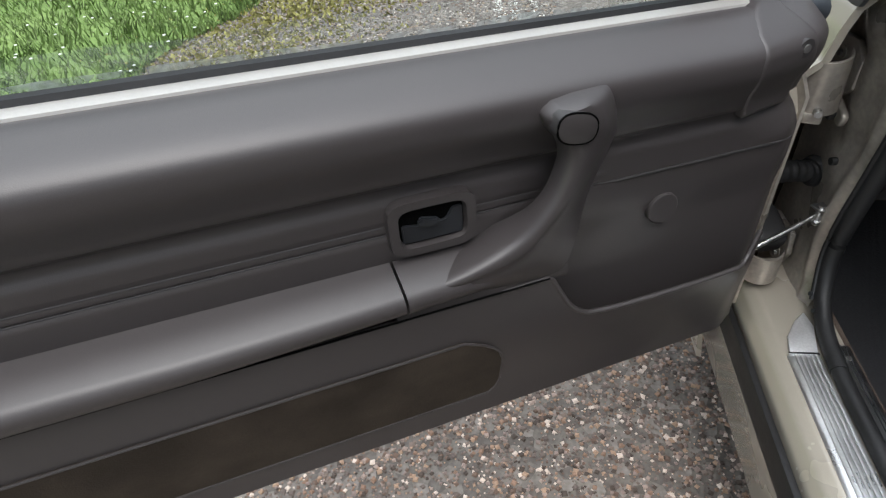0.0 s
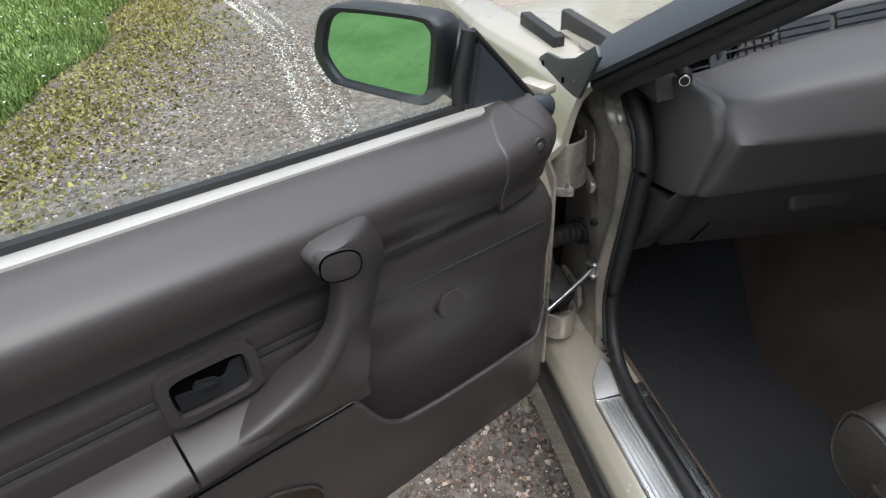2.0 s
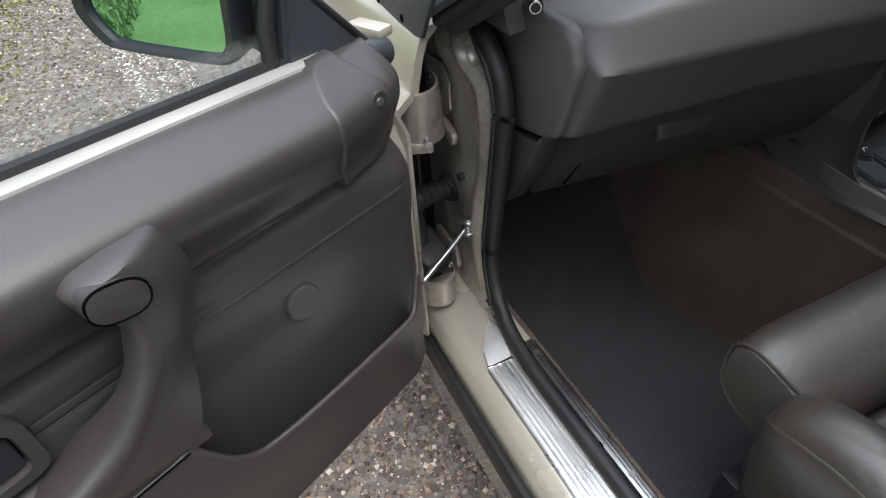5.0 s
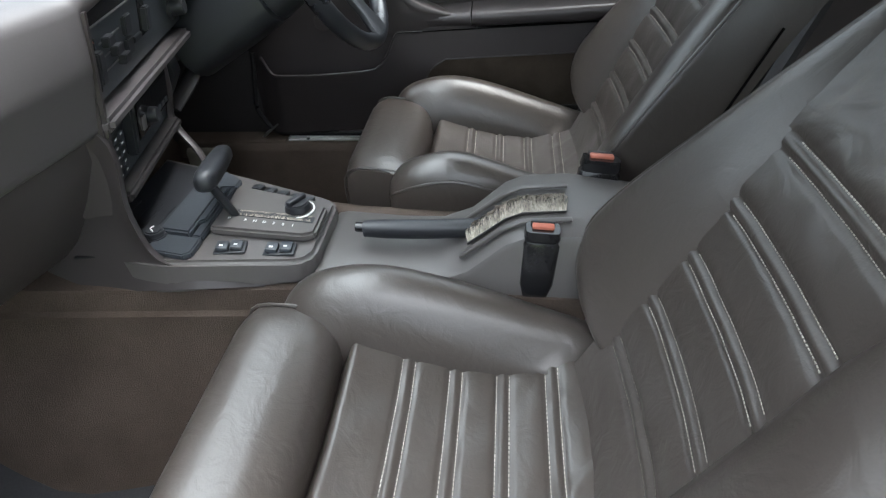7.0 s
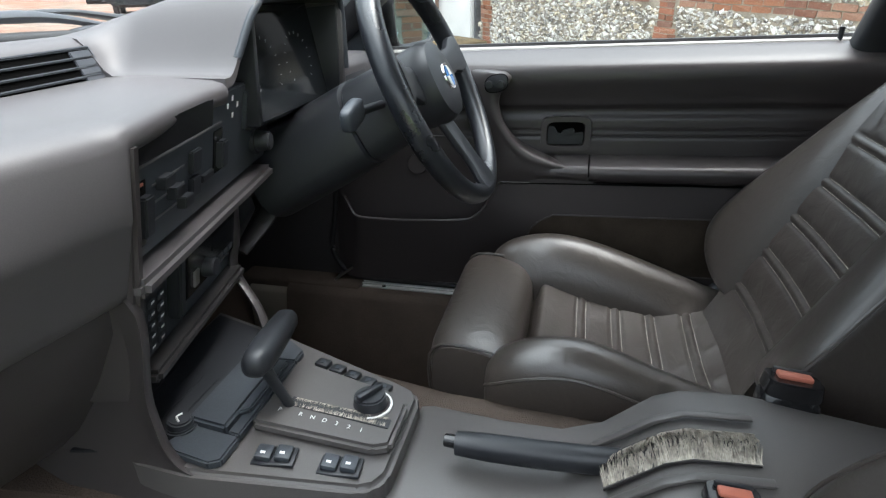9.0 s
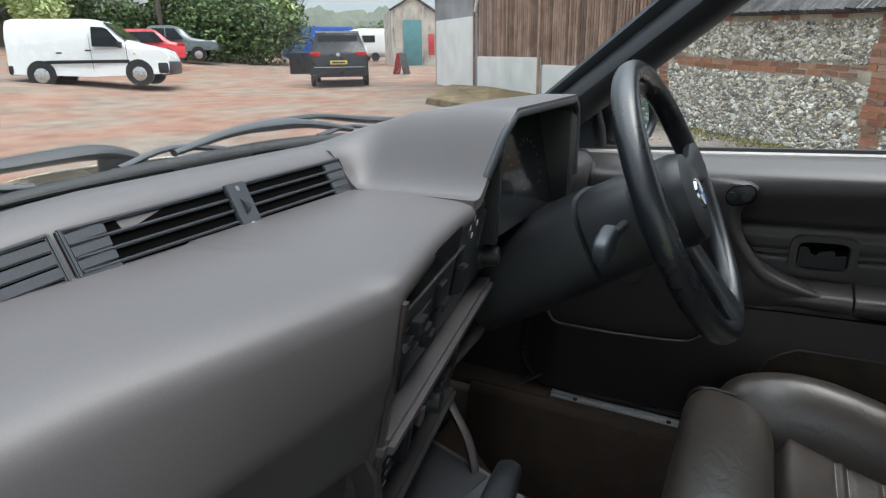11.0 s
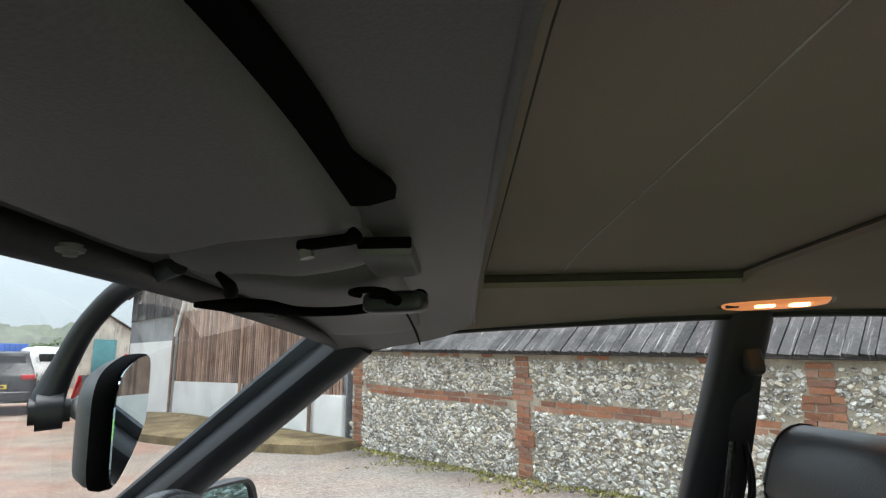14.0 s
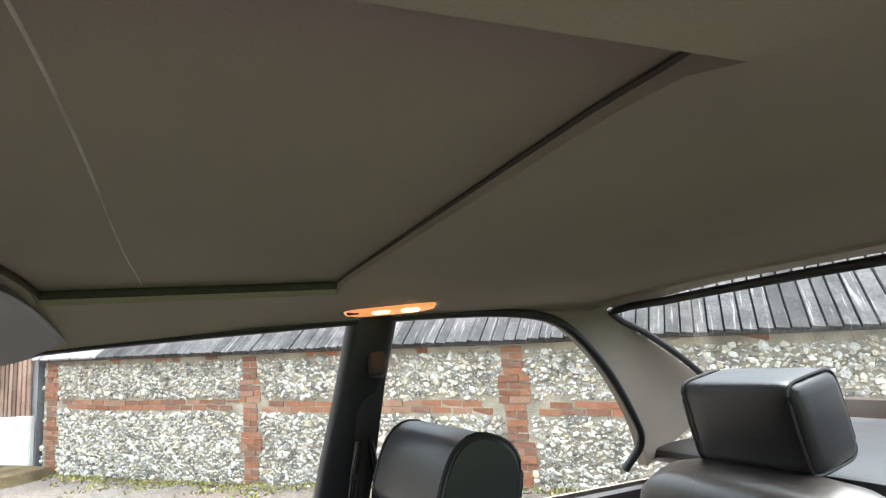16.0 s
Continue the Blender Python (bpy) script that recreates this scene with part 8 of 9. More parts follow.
    L(patch.outputs["Fac"], pm.inputs[0])
    near = mix(0.62, dirt, stone)
    yard = mix(pm.outputs[0], grey, red)
    col = mix(far_f.outputs[0], near, yard)
    gm = nt.nodes.new("ShaderNodeMix")
    gm.data_type, gm.blend_type = "RGBA", "MULTIPLY"
    gm.inputs[0].default_value = 0.5
    L(col, gm.inputs[6])
    L(ramp(fine.outputs["Fac"], ((0.25, (0.55, 0.55, 0.55)), (0.75, (1.35, 1.35, 1.35)))), gm.inputs[7])
    L(gm.outputs[2], b.inputs["Base Color"])
    b.inputs["Roughness"].default_value = 0.92
    b.inputs["Specular IOR Level"].default_value = 0.2
    bp = nt.nodes.new("ShaderNodeBump")
    bp.inputs["Strength"].default_value = 0.9
    bp.inputs["Distance"].default_value = 0.012
    L(pebbles.outputs["Distance"], bp.inputs["Height"])
    L(bp.outputs[0], b.inputs["Normal"])
    return m


def build_ground():
    ticks = sorted({*np.linspace(-6, 14, 81).round(3), *[s * q for s in (-1, 1) for q in (16, 20, 26, 34, 45, 60, 90, 140, 220, 400, 900)], *(-8, -10, -12)})
    n = len(ticks)
    verts = [(x, y, gz(x, y) if max(abs(x), abs(y)) < 80 else gz(*(np.array((x, y)) * 80 / max(abs(x), abs(y))))) for x in ticks for y in ticks]
    faces = [(i * n + j, (i + 1) * n + j, (i + 1) * n + j + 1, i * n + j + 1) for i in range(n - 1) for j in range(n - 1)]
    ob = finish("ground", verts, faces, ground_material(), smooth=80, recalc=False)
    tagged(ob, "gravel and worn brick rubble yard", "ground", kind="structure")


build_ground()


def scatter(name, n, place, size, mat, label, category, seed=1, flat=0.6, sides=5):
    """Many small stones in one mesh; place gives x, y from a random source."""
    rnd = random.Random(seed)
    verts, faces = [], []
    for _ in range(n):
        x, y = place(rnd)
        s = size(rnd)
        z = gz(x, y) + s * 0.15
        k = len(verts)
        a0 = rnd.uniform(0, 6.28)
        for h, r in ((-0.4, 0.9), (0.15, 1.0), (0.5, 0.55)):
            for j in range(sides):
                a = a0 + 6.283 * j / sides
                q = s * r * rnd.uniform(0.75, 1.15)
                verts.append((x + q * math.cos(a), y + q * math.sin(a), z + s * h * flat * 1.6 * rnd.uniform(0.8, 1.2)))
        for i in range(2):
            for j in range(sides):
                faces.append((k + i * sides + j, k + i * sides + (j + 1) % sides, k + (i + 1) * sides + (j + 1) % sides, k + (i + 1) * sides + j))
        faces.append(tuple(k + 2 * sides + j for j in range(sides)))
    ob = finish(name, verts, faces, mat, smooth=0, recalc=False)
    return tagged(ob, label, category, kind="stuff")


scatter("gravel", 36000, lambda r: (r.uniform(-1.75, -0.60), r.uniform(-0.2, 1.9)), lambda r: 0.0026 + 0.0062 * r.random() ** 3, RED_STONES, "loose red-brown gravel under the open door", "gravel", 3, 0.6, 4)
scatter("gravel", 24000, lambda r: (r.uniform(-3.4, -0.9), r.uniform(1.0, 4.8)), lambda r: 0.005 + 0.007 * r.random() ** 2, STONES, "loose grey gravel on the drive", "gravel", 4, 0.6, 4)


def streak_place(r):
    """Painted glass reflection: a pale line along the drive, bending away from the lawn."""
    y = r.uniform(2.3, 6.2)
    x = lerp(((2.3, -1.12), (2.9, -1.15), (3.2, -1.20), (4.1, -1.30), (4.75, -1.43), (6.2, -1.85)), y)
    return x + r.choice((0.0, 0.0, 0.09, 0.20)) + r.gauss(0, 0.022), y


scatter("pale_chippings", 2300, streak_place, lambda r: 0.003 + 0.005 * r.random() ** 2, PETAL_STREAK, "pale stones laid as a streak reflected in the door glass", "gravel", 12, 0.4, 4)


def blades(name, n, place, h, mat, label, seed=2, w=0.006):
    rnd = random.Random(seed)
    verts, faces = [], []
    for _ in range(n):
        x, y = place(rnd)
        z = gz(x, y)
        hh = h * rnd.uniform(0.5, 1.2)
        a = rnd.uniform(0, 6.28)
        lx, ly = rnd.gauss(0, 0.45) * hh, rnd.gauss(0, 0.45) * hh
        k = len(verts)
        dx, dy = math.cos(a) * w, math.sin(a) * w
        verts += [(x - dx, y - dy, z), (x + dx, y + dy, z), (x + lx * 0.5 + dx * 0.7, y + ly * 0.5 + dy * 0.7, z + hh * 0.6), (x + lx * 0.5 - dx * 0.7, y + ly * 0.5 - dy * 0.7, z + hh * 0.6), (x + lx, y + ly, z + hh)]
        faces += [(k, k + 1, k + 2, k + 3), (k + 3, k + 2, k + 4)]
    ob = finish(name, verts, faces, mat, smooth=0, recalc=False)
    return tagged(ob, label, "grass", kind="stuff")


def lawn_edge(y):
    return -2.75 + 0.10 * math.sin(y * 1.7) + 0.06 * math.sin(y * 4.1) + 0.05 * (y - 3)


def lawn_place(r):
    y = r.uniform(1.2, 9.0)
    return lawn_edge(y) - 0.12 - 2.8 * r.random() ** 1.3, y


def verge_place(r):
    y = r.uniform(0.8, 9.0)
    return lawn_edge(y) + r.gauss(0.20, 0.34), y


lawn = grid("lawn", lambda u, v: (lawn_edge(-9 + 24 * v) - 0.15 - 11 * u ** 2, -9 + 24 * v, gz(lawn_edge(-9 + 24 * v) - 0.15 - 11 * u ** 2, -9 + 24 * v) + 0.012), 20, 70, GRASS)
tagged(lawn, "green lawn beside the drive", "lawn", kind="structure")
blades("grass", 26000, lawn_place, 0.075, GRASS, "green lawn grass with daisies")
blades("moss", 17000, verge_place, 0.020, MOSS, "yellow-green moss and weeds at the edge of the drive", 5, 0.012)
blades("dry_litter", 9000, verge_place, 0.010, DRY, "dry straw and twigs along the drive", 6, 0.004)
scatter("daisies", 260, lawn_place, lambda r: 0.010, PETAL_STREAK, "white daisies in the lawn", "daisies", 8, 0.3)
for ob in scene.collection.objects:
    if ob.name.startswith("daisies"):
        ob.location.z = 0.06


# ---- flint wall ----
WP, WD = Vector((7.345, -0.85, 0)), Vector((0.743, 0.669, 0))
WN = Vector((-0.669, 0.743, 0))


def W(s, z, d=0.0):
    """A point on the wall: s along it, z above the pier's foot level, d out towards the yard."""
    q = WP + WD * s + WN * d
    return Vector((q.x, q.y, z + 0.045 * s))


def build_flint_wall():
    g = base("flint_wall", tuple(WP), "knapped flint barn wall with red brick piers and bands", "wall", kind="structure")
    M = Matrix.Translation(-WP)
    S0, S1, TOP = -9.5, 3.9, 1.40
    core = loft("wall_core", [[W(s, -0.6, 0.004), W(s, TOP, 0.004), W(s, TOP, -0.35), W(s, -0.6, -0.35)] for s in np.linspace(S0, S1, 12)], MORTAR, g, label="pale lime mortar")
    core.matrix_parent_inverse = M
    piers = (-0.08, -3.42, -6.98, 3.72)

    def pier_half(z):
        """Half width of the toothed piers at a height."""
        return 0.166 if int((z + 0.32) / 0.069) // 4 % 2 == 0 else 0.108
    rnd = random.Random(11)
    # shared brick meshes
    def brick_mesh(l, h, dep, seed):
        r = random.Random(seed)
        bm = bmesh.new()
        bmesh.ops.create_cube(bm, size=1)
        for v in bm.verts:
            v.co = Vector((v.co.x * l, v.co.y * dep, v.co.z * h)) + Vector([r.uniform(-0.006, 0.006) for _ in range(3)])
        me = bpy.data.meshes.new("brick")
        bm.to_mesh(me)
        bm.free()
        me.materials.append(BRICK)
        return me
    stretch = [brick_mesh(0.210, 0.058, 0.05, k) for k in range(6)]
    header = [brick_mesh(0.100, 0.058, 0.05, 10 + k) for k in range(6)]
    ang = math.degrees(math.atan2(WD.y, WD.x))
    taken = []

    def lay(me, s, z, out):
        ob = new("brick", me)
        ob.parent = g
        q = W(s + rnd.uniform(-0.006, 0.006), z + rnd.uniform(-0.004, 0.004), out - 0.012 + rnd.uniform(-0.006, 0.005)) - WP
        ob.matrix_basis = pose(*q, 0, -2.6 + rnd.uniform(-1.6, 1.6), ang)
    count = 0
    for p in piers:
        z, row = -0.32, 0
        while z < TOP - 0.03:
            even = row % 2
            if pier_half(z) > 0.15:
                lay(rnd.choice(header), p + (0.113 if even else -0.113), z, 0.0)
                lay(rnd.choice(stretch), p + (-0.052 if even else 0.052), z, 0.0)
            elif even:
                lay(rnd.choice(header), p - 0.054, z, 0.0)
                lay(rnd.choice(header), p + 0.054, z, 0.0)
            else:
                lay(rnd.choice(stretch), p, z, 0.0)
            z += 0.069
            row += 1
    for zb in (0.745, 0.814):
        s = S0 + 0.1 + (0.11 if zb > 0.8 else 0)
        while s < S1 - 0.1:
            if all(abs(s - p) > 0.27 for p in piers):
                lay(rnd.choice(stretch), s, zb + 0.008 * math.sin(s * 2.1), -0.004)
            s += 0.226
    # top course of mixed brick
    s = S0 + 0.1
    while s < S1 - 0.1:
        if all(abs(s - p) > 0.24 for p in piers) and rnd.random() < 0.75:
            lay(rnd.choice(stretch), s, TOP - 0.035, -0.012)
        s += 0.226
    # flints: split, angular, each face broken to an off-centre ridge
    def flint(r, size):
        n = r.choice((4, 5, 5, 6, 7))
        vs, fs = [], []
        a0, el, tl = r.uniform(0, 6), r.uniform(0.40, 0.90), r.uniform(-0.8, 0.8)
        rad = [size * r.uniform(0.60, 1.30) for _ in range(n)]
        tx, ty = r.uniform(-0.35, 0.35), r.uniform(-0.35, 0.35)
        turn = lambda x, y, d: (x * math.cos(tl) - y * math.sin(tl), x * math.sin(tl) + y * math.cos(tl), d)
        for dep, k in ((-0.03, 0.95), (0.010, 1.0), (0.014 + size * r.uniform(0.08, 0.34), r.uniform(0.55, 0.85))):
            for j in range(n):
                a = a0 + 6.283 * (j + r.uniform(-0.2, 0.2)) / n
                x, y = rad[j] * k * math.cos(a), rad[j] * k * el * math.sin(a)
                vs.append(turn(x, y, dep + (x * tx + y * ty if dep > 0.011 else 0) + r.uniform(-0.004, 0.004)))
        for i in range(2):
            for j in range(n):
                fs.append((i * n + j, i * n + (j + 1) % n, (i + 1) * n + (j + 1) % n, (i + 1) * n + j))
        vs.append(turn(size * r.uniform(-0.35, 0.35), size * el * r.uniform(-0.35, 0.35), 0.014 + size * r.uniform(0.10, 0.45)))
        fs += [(2 * n + j, 2 * n + (j + 1) % n, 3 * n) for j in range(n)]
        return vs, fs
    verts, faces, near = [], [], []
    z = -0.42
    row = 0
    while z < TOP - 0.07:
        s = S0 + rnd.uniform(0, 0.08)
        while s < S1 - 0.03:
            size = 0.020 + 0.034 * rnd.random() ** 2.4
            st = s + size
            zz = z + rnd.uniform(-0.020, 0.020)
            free = all(abs(st - p) > pier_half(zz) + size * 0.55 for p in piers) and not (0.710 - size * 0.4 < zz < 0.850 + size * 0.4)
            if free:
                vs, fs = flint(rnd, size)
                if -3.1 < st < -1.3 and 0.86 < zz < 1.30 and len(near) < 290:
                    near.append((st, zz, vs, fs))
                else:
                    k = len(verts)
                    verts += [W(st + x, zz + y, d) for x, y, d in vs]
                    faces += [tuple(k + q for q in f) for f in fs]
            s += size * 1.62
        z += 0.043
    ob = finish("flints", verts, faces, FLINT, g, "grey, black and white split flints", smooth=0, recalc=False)
    ob.matrix_parent_inverse = M
    tagged(ob, kind="stuff")
    for st, zz, vs, fs in near:
        o = W(st, zz)
        ob = finish("flint", [W(st + x, zz + y, d) - o for x, y, d in vs], fs, FLINT, g, smooth=0, recalc=False)
        ob.matrix_basis = Matrix.Translation(o - WP)
    # boarded roof
    r = base("barn_roof", tuple(W(-3, 1.4)), "weathered tarred board roof over the flint wall", "roof", kind="structure")
    up = (Vector((0, 0, 1)) * 0.62 - WN * 0.78).normalized()
    M2 = Matrix.Translation(-W(-3, 1.4))
    deck = finish("roof_deck", [W(S0, TOP + 0.01, 0.10), W(S1, TOP + 0.01, 0.10), W(S1, TOP + 0.01, 0.10) + up * 2.6, W(S0, TOP + 0.01, 0.10) + up * 2.6], [(0, 1, 2, 3)], SEAM, r)
    deck.matrix_parent_inverse = M2
    side, nrm = WD.copy(), (-up).cross(WD).normalized()
    if nrm.z < 0:
        nrm = -nrm
    # dark strip stands in for the shade under the eaves
    eave = loft("eave_board", [[W(q, TOP - 0.012, 0.012), W(q, TOP + 0.020, 0.012), W(q, TOP + 0.020, 0.105), W(q, TOP - 0.006, 0.105)] for q in (S0, S1)], BOARD, r, label="dark strip painted as shade under the eaves", smooth=0)
    eave.matrix_parent_inverse = M2
    s = S0
    while s < S1:
        w = rnd.uniform(0.085, 0.118)
        lift = 0.026 + rnd.uniform(0, 0.020)
        over = rnd.uniform(-0.012, 0.016)
        o = W(s, TOP + 0.012, 0.12 + over)
        vs = []
        for h in (0.0, lift):
            for a, b in ((0, 0), (w, 0), (w, 1), (0, 1)):
                vs.append(o + side * a + Vector((0, 0, 0.045 * a)) + up * 2.6 * b + nrm * (h * (1.0 if a else 0.55)))
        ob = finish("roof_board", vs, [(0, 1, 2, 3), (4, 5, 6, 7), (0, 1, 5, 4), (1, 2, 6, 5), (2, 3, 7, 6), (3, 0, 4, 7)], PALE_SHEET if s > 2.55 else BOARD, r, smooth=0)
        ob.matrix_parent_inverse = M2
        s += w + 0.017


build_flint_wall()


# ---- timber barn ----
def wall_foot(r):
    s = r.uniform(-9.2, 3.9)
    clump = 0.5 + 0.5 * math.sin(s * 2.3) * math.sin(s * 5.1 + 1)
    return W(s, 0, 0.02 + abs(r.gauss(0, 0.07 + 0.55 * clump ** 2)))[:2]


blades("weeds", 4200, wall_foot, 0.036, MOSS, "yellow-green weeds along the foot of the flint wall", 7, 0.012)
scatter("rubble", 1400, wall_foot, lambda r: 0.010 + 0.03 * r.random() ** 3, STONES, "loose flint rubble at the foot of the wall", "rubble", 8)


def build_barn():
    A, B = Vector((17.63, 9.9, 0)), Vector((10.3, 1.85, 0))
    d = (B - A).normalized()
    n = Vector((d.y, -d.x, 0))
    if n.x > 0:
        n = -n
    g = base("timber_barn", tuple(A), "old gabled barn with tin, slats and whitewashed base", "barn", kind="structure")
    M = Matrix.Translation(-A)

    def Q(s, z, o=0.0):
        p = A + d * s + n * o
        return Vector((p.x, p.y, z))
    obs = []
    out = [(0, -0.3), (0, 3.62), (5.2, 5.15), (12.4, 2.75), (12.4, 1.80), (10.86, 1.72), (10.86, -0.3)]
    obs.append(finish("gable_wall", [Q(s, z) for s, z in out] + [Q(s, z, -6) for s, z in out], [tuple(range(7)), tuple(range(7, 14))] + [(k, k + 1, k + 8, k + 7) for k in range(6)], SLATE, g, smooth=0))
    rnd = random.Random(21)
    top = lambda s: 3.62 + 1.53 * s / 5.2 if s < 5.2 else 5.15 - 2.4 * (s - 5.2) / 7.2
    # upper sheets
    s = 0.05
    while s < 12.3:
        w = 0.30
        z0 = 2.75 if s < 3.5 else 2.85 - 0.10 * (s - 3.5) * 0.6
        if s < 3.4:
            z0 = 2.80
        o = 0.03 + (0.02 if int(s / 0.3) % 2 else 0)
        t0, t1 = top(s) - 0.03, top(s + w) - 0.03
        obs.append(finish("wall_sheet", [Q(s, z0, o), Q(s + w - 0.02, z0, o), Q(s + w - 0.02, t1, o), Q(s, t0, o), Q(s, z0, 0.0), Q(s + w - 0.02, z0, 0), Q(s + w - 0.02, t1, 0), Q(s, t0, 0)],
                          [(0, 1, 2, 3), (0, 1, 5, 4), (1, 2, 6, 5), (3, 0, 4, 7)], TIN if s > 3.4 else BOARD, g, smooth=0))
        s += w
    # timber slats in the middle
    s = 3.62
    while s < 10.78:
        w = rnd.uniform(0.045, 0.075)
        z0, z1 = 0.95 - 0.03 * (s - 3.6) + rnd.uniform(-0.02, 0.02), 2.86 - 0.06 * (s - 3.5) + rnd.uniform(-0.03, 0.05)
        obs.append(finish("wall_slat", [Q(s, z0, 0.05), Q(s + w, z0, 0.05), Q(s + w, z1, 0.05), Q(s, z1, 0.05), Q(s, z0, 0.02), Q(s + w, z0, 0.02), Q(s + w, z1, 0.02), Q(s, z1, 0.02)],
                          [(0, 1, 2, 3), (0, 1, 5, 4), (1, 2, 6, 5), (3, 0, 4, 7)], SLATS, g, smooth=0))
        s += w + 0.03
    # whitewashed walls
    for a, b, z1, o in ((0.35, 3.52, 2.15, 0.10), (3.66, 7.2, 1.05, 0.08), (7.28, 10.84, 0.85, 0.08)):
        bm = bmesh.new()
        vs = [bm.verts.new(Q(s, z, q)) for q in (0.0, o) for s, z in ((a, -0.3), (b, -0.3), (b, z1 - 0.05), (a, z1))]
        for f in ((0, 1, 2, 3), (4, 5, 6, 7), (0, 1, 5, 4), (1, 2, 6, 5), (2, 3, 7, 6), (3, 0, 4, 7)):
            bm.faces.new([vs[i] for i in f])
        bmesh.ops.bevel(bm, geom=bm.edges[:], offset=0.015, segments=2, affect="EDGES")
        obs.append(part("whitewashed_wall", bm, WHITEWASH, g, "whitewashed low wall"))
    for s, z0, z1 in ((3.58, 0, 2.9), (7.24, 0.1, 4.3), (9.9, 0.1, 3.4)):
        obs.append(tube("drain_pipe", [Q(s, z0, 0.14), Q(s, z1, 0.14)], 0.035, SLATS, g, 8, 1))
    obs.append(tube("pale_pipe", [Q(3.62, 2.2, 0.12), Q(4.9, 5.0, 0.12)], 0.05, WHITEWASH, g, 8, 1))
    obs.append(tube("barge_board", [Q(-0.1, 3.55, 0.12), Q(5.2, 5.15, 0.12), Q(12.4, 2.75, 0.12)], 0.07, BOARD, g, 6, 1))
    # roof slopes
    for a, b in (((-0.2, 3.56), (5.2, 5.22)), ((5.2, 5.22), (12.6, 2.70))):
        obs.append(finish("roof_slope", [Q(a[0], a[1] + 0.05, 0.2), Q(b[0], b[1] + 0.05, 0.2), Q(b[0], b[1] + 0.05, -6.2), Q(a[0], a[1] + 0.05, -6.2), Q(a[0], a[1] - 0.02, 0.2), Q(b[0], b[1] - 0.02, 0.2)], [(0, 1, 2, 3), (0, 1, 5, 4)], SLATE, g, smooth=0))
    for ob in obs:
        ob.matrix_parent_inverse = M
    # grassy bank with a low kerb in front
    bx = [far(60.3, 13.5), far(64, 12.0), far(70, 10.6), far(78, 9.8), far(82, 10.4), far(74, 12.6), far(66, 16.5), far(62.5, 17.5)]
    c = np.mean(bx, axis=0)
    rings = []
    for k, h in ((1.0, 0.0), (0.98, 0.13), (0.90, 0.17), (0.5, 0.20), (0.1, 0.20)):
        rings.append([Vector((c[0] + (x - c[0]) * k, c[1] + (y - c[1]) * k, gz(x, y) + h)) for x, y in bx])
    tagged(loft("grass_bank", rings, STRAW, None, smooth=30), "low straw-covered bank with a stone kerb by the barn", "bank", kind="structure")


build_barn()


# ---- cars in the yard ----
def car(name, az, dist, heading, size, mat, label, profile, group="parked cars", glassy=True):
    x, y = far(az, dist)
    L_, Wd, H = size
    g = base(name, (x, y, gz(x, y)), label, "car", group)
    g.rotation_euler = (0, 0, radians(heading))
    # side outline, length along x
    rings = []
    hw = Wd / 2
    for yy, k in ((-hw, 0.0), (-hw * 0.97, 0.5), (-hw * 0.80, 1.0), (0, 1.03), (hw * 0.80, 1.0), (hw * 0.97, 0.5), (hw, 0.0)):
        ring = []
        for px_, pz in profile:
            z = pz * H
            belt = 0.55 * H
            if z > belt:
                z2 = belt + (z - belt) * (k if k <= 1 else 1.0)
                yy2 = yy * (1 - 0.12 * (z - belt) / (H - belt))
            else:
                z2, yy2 = z, yy
            ring.append(Vector(((px_ - 0.5) * L_, yy2, z2)))
        rings.append(ring)
    loft("car_shell", rings, mat, g, smooth=45)
    for sx in (0.19, 0.80):
        for sy in (-1, 1):
            w = cyl("wheel", ((sx - 0.5) * L_, sy * (hw - 0.09), 0.31), ((sx - 0.5) * L_, sy * (hw + 0.012), 0.31), 0.31, RUBBER, g, None, 24, 0.02)
            cyl("wheel_arch", ((sx - 0.5) * L_, sy * (hw - 0.14), 0.34), ((sx - 0.5) * L_, sy * (hw + 0.004), 0.34), 0.37, BLACK, g, None, 24)
            hub = cyl("hub_cap", ((sx - 0.5) * L_, sy * (hw + 0.010), 0.31), ((sx - 0.5) * L_, sy * (hw + 0.022), 0.31), 0.20, ALU, w, 0.17, 20)
    return g, L_, hw, H


SALOON = [(0.0, 0.22), (0.0, 0.52), (0.03, 0.62), (0.14, 0.66), (0.28, 0.97), (0.36, 1.0), (0.58, 0.98), (0.72, 0.66), (0.96, 0.54), (1.0, 0.40), (1.0, 0.18), (0.5, 0.14)]
MPV = [(0.0, 0.20), (0.0, 0.56), (0.02, 0.62), (0.07, 0.96), (0.14, 1.0), (0.60, 0.98), (0.82, 0.64), (0.98, 0.50), (1.0, 0.36), (1.0, 0.16), (0.5, 0.13)]
VAN = [(0.0, 0.20), (0.0, 0.90), (0.015, 0.97), (0.05, 1.0), (0.50, 1.0), (0.56, 0.985), (0.605, 0.95), (0.75, 0.665), (0.79, 0.635), (0.91, 0.575), (0.965, 0.52), (0.99, 0.43), (1.0, 0.30), (0.99, 0.17), (0.5, 0.14)]
PICKUP = [(0.0, 0.30), (0.0, 0.58), (0.30, 0.60), (0.33, 0.96), (0.38, 1.0), (0.56, 1.0), (0.62, 0.96), (0.74, 0.66), (0.80, 0.63), (0.95, 0.57), (0.99, 0.48), (1.0, 0.32), (0.5, 0.26)]


def strip(name, g, pts, mat, thick=(0, 0, 0.0), label=""):
    ob = finish(name, pts, [tuple(range(len(pts)))], mat, g, label, smooth=0)
    m = ob.modifiers.new("depth", "SOLIDIFY")
    m.thickness = 0.02
    return ob


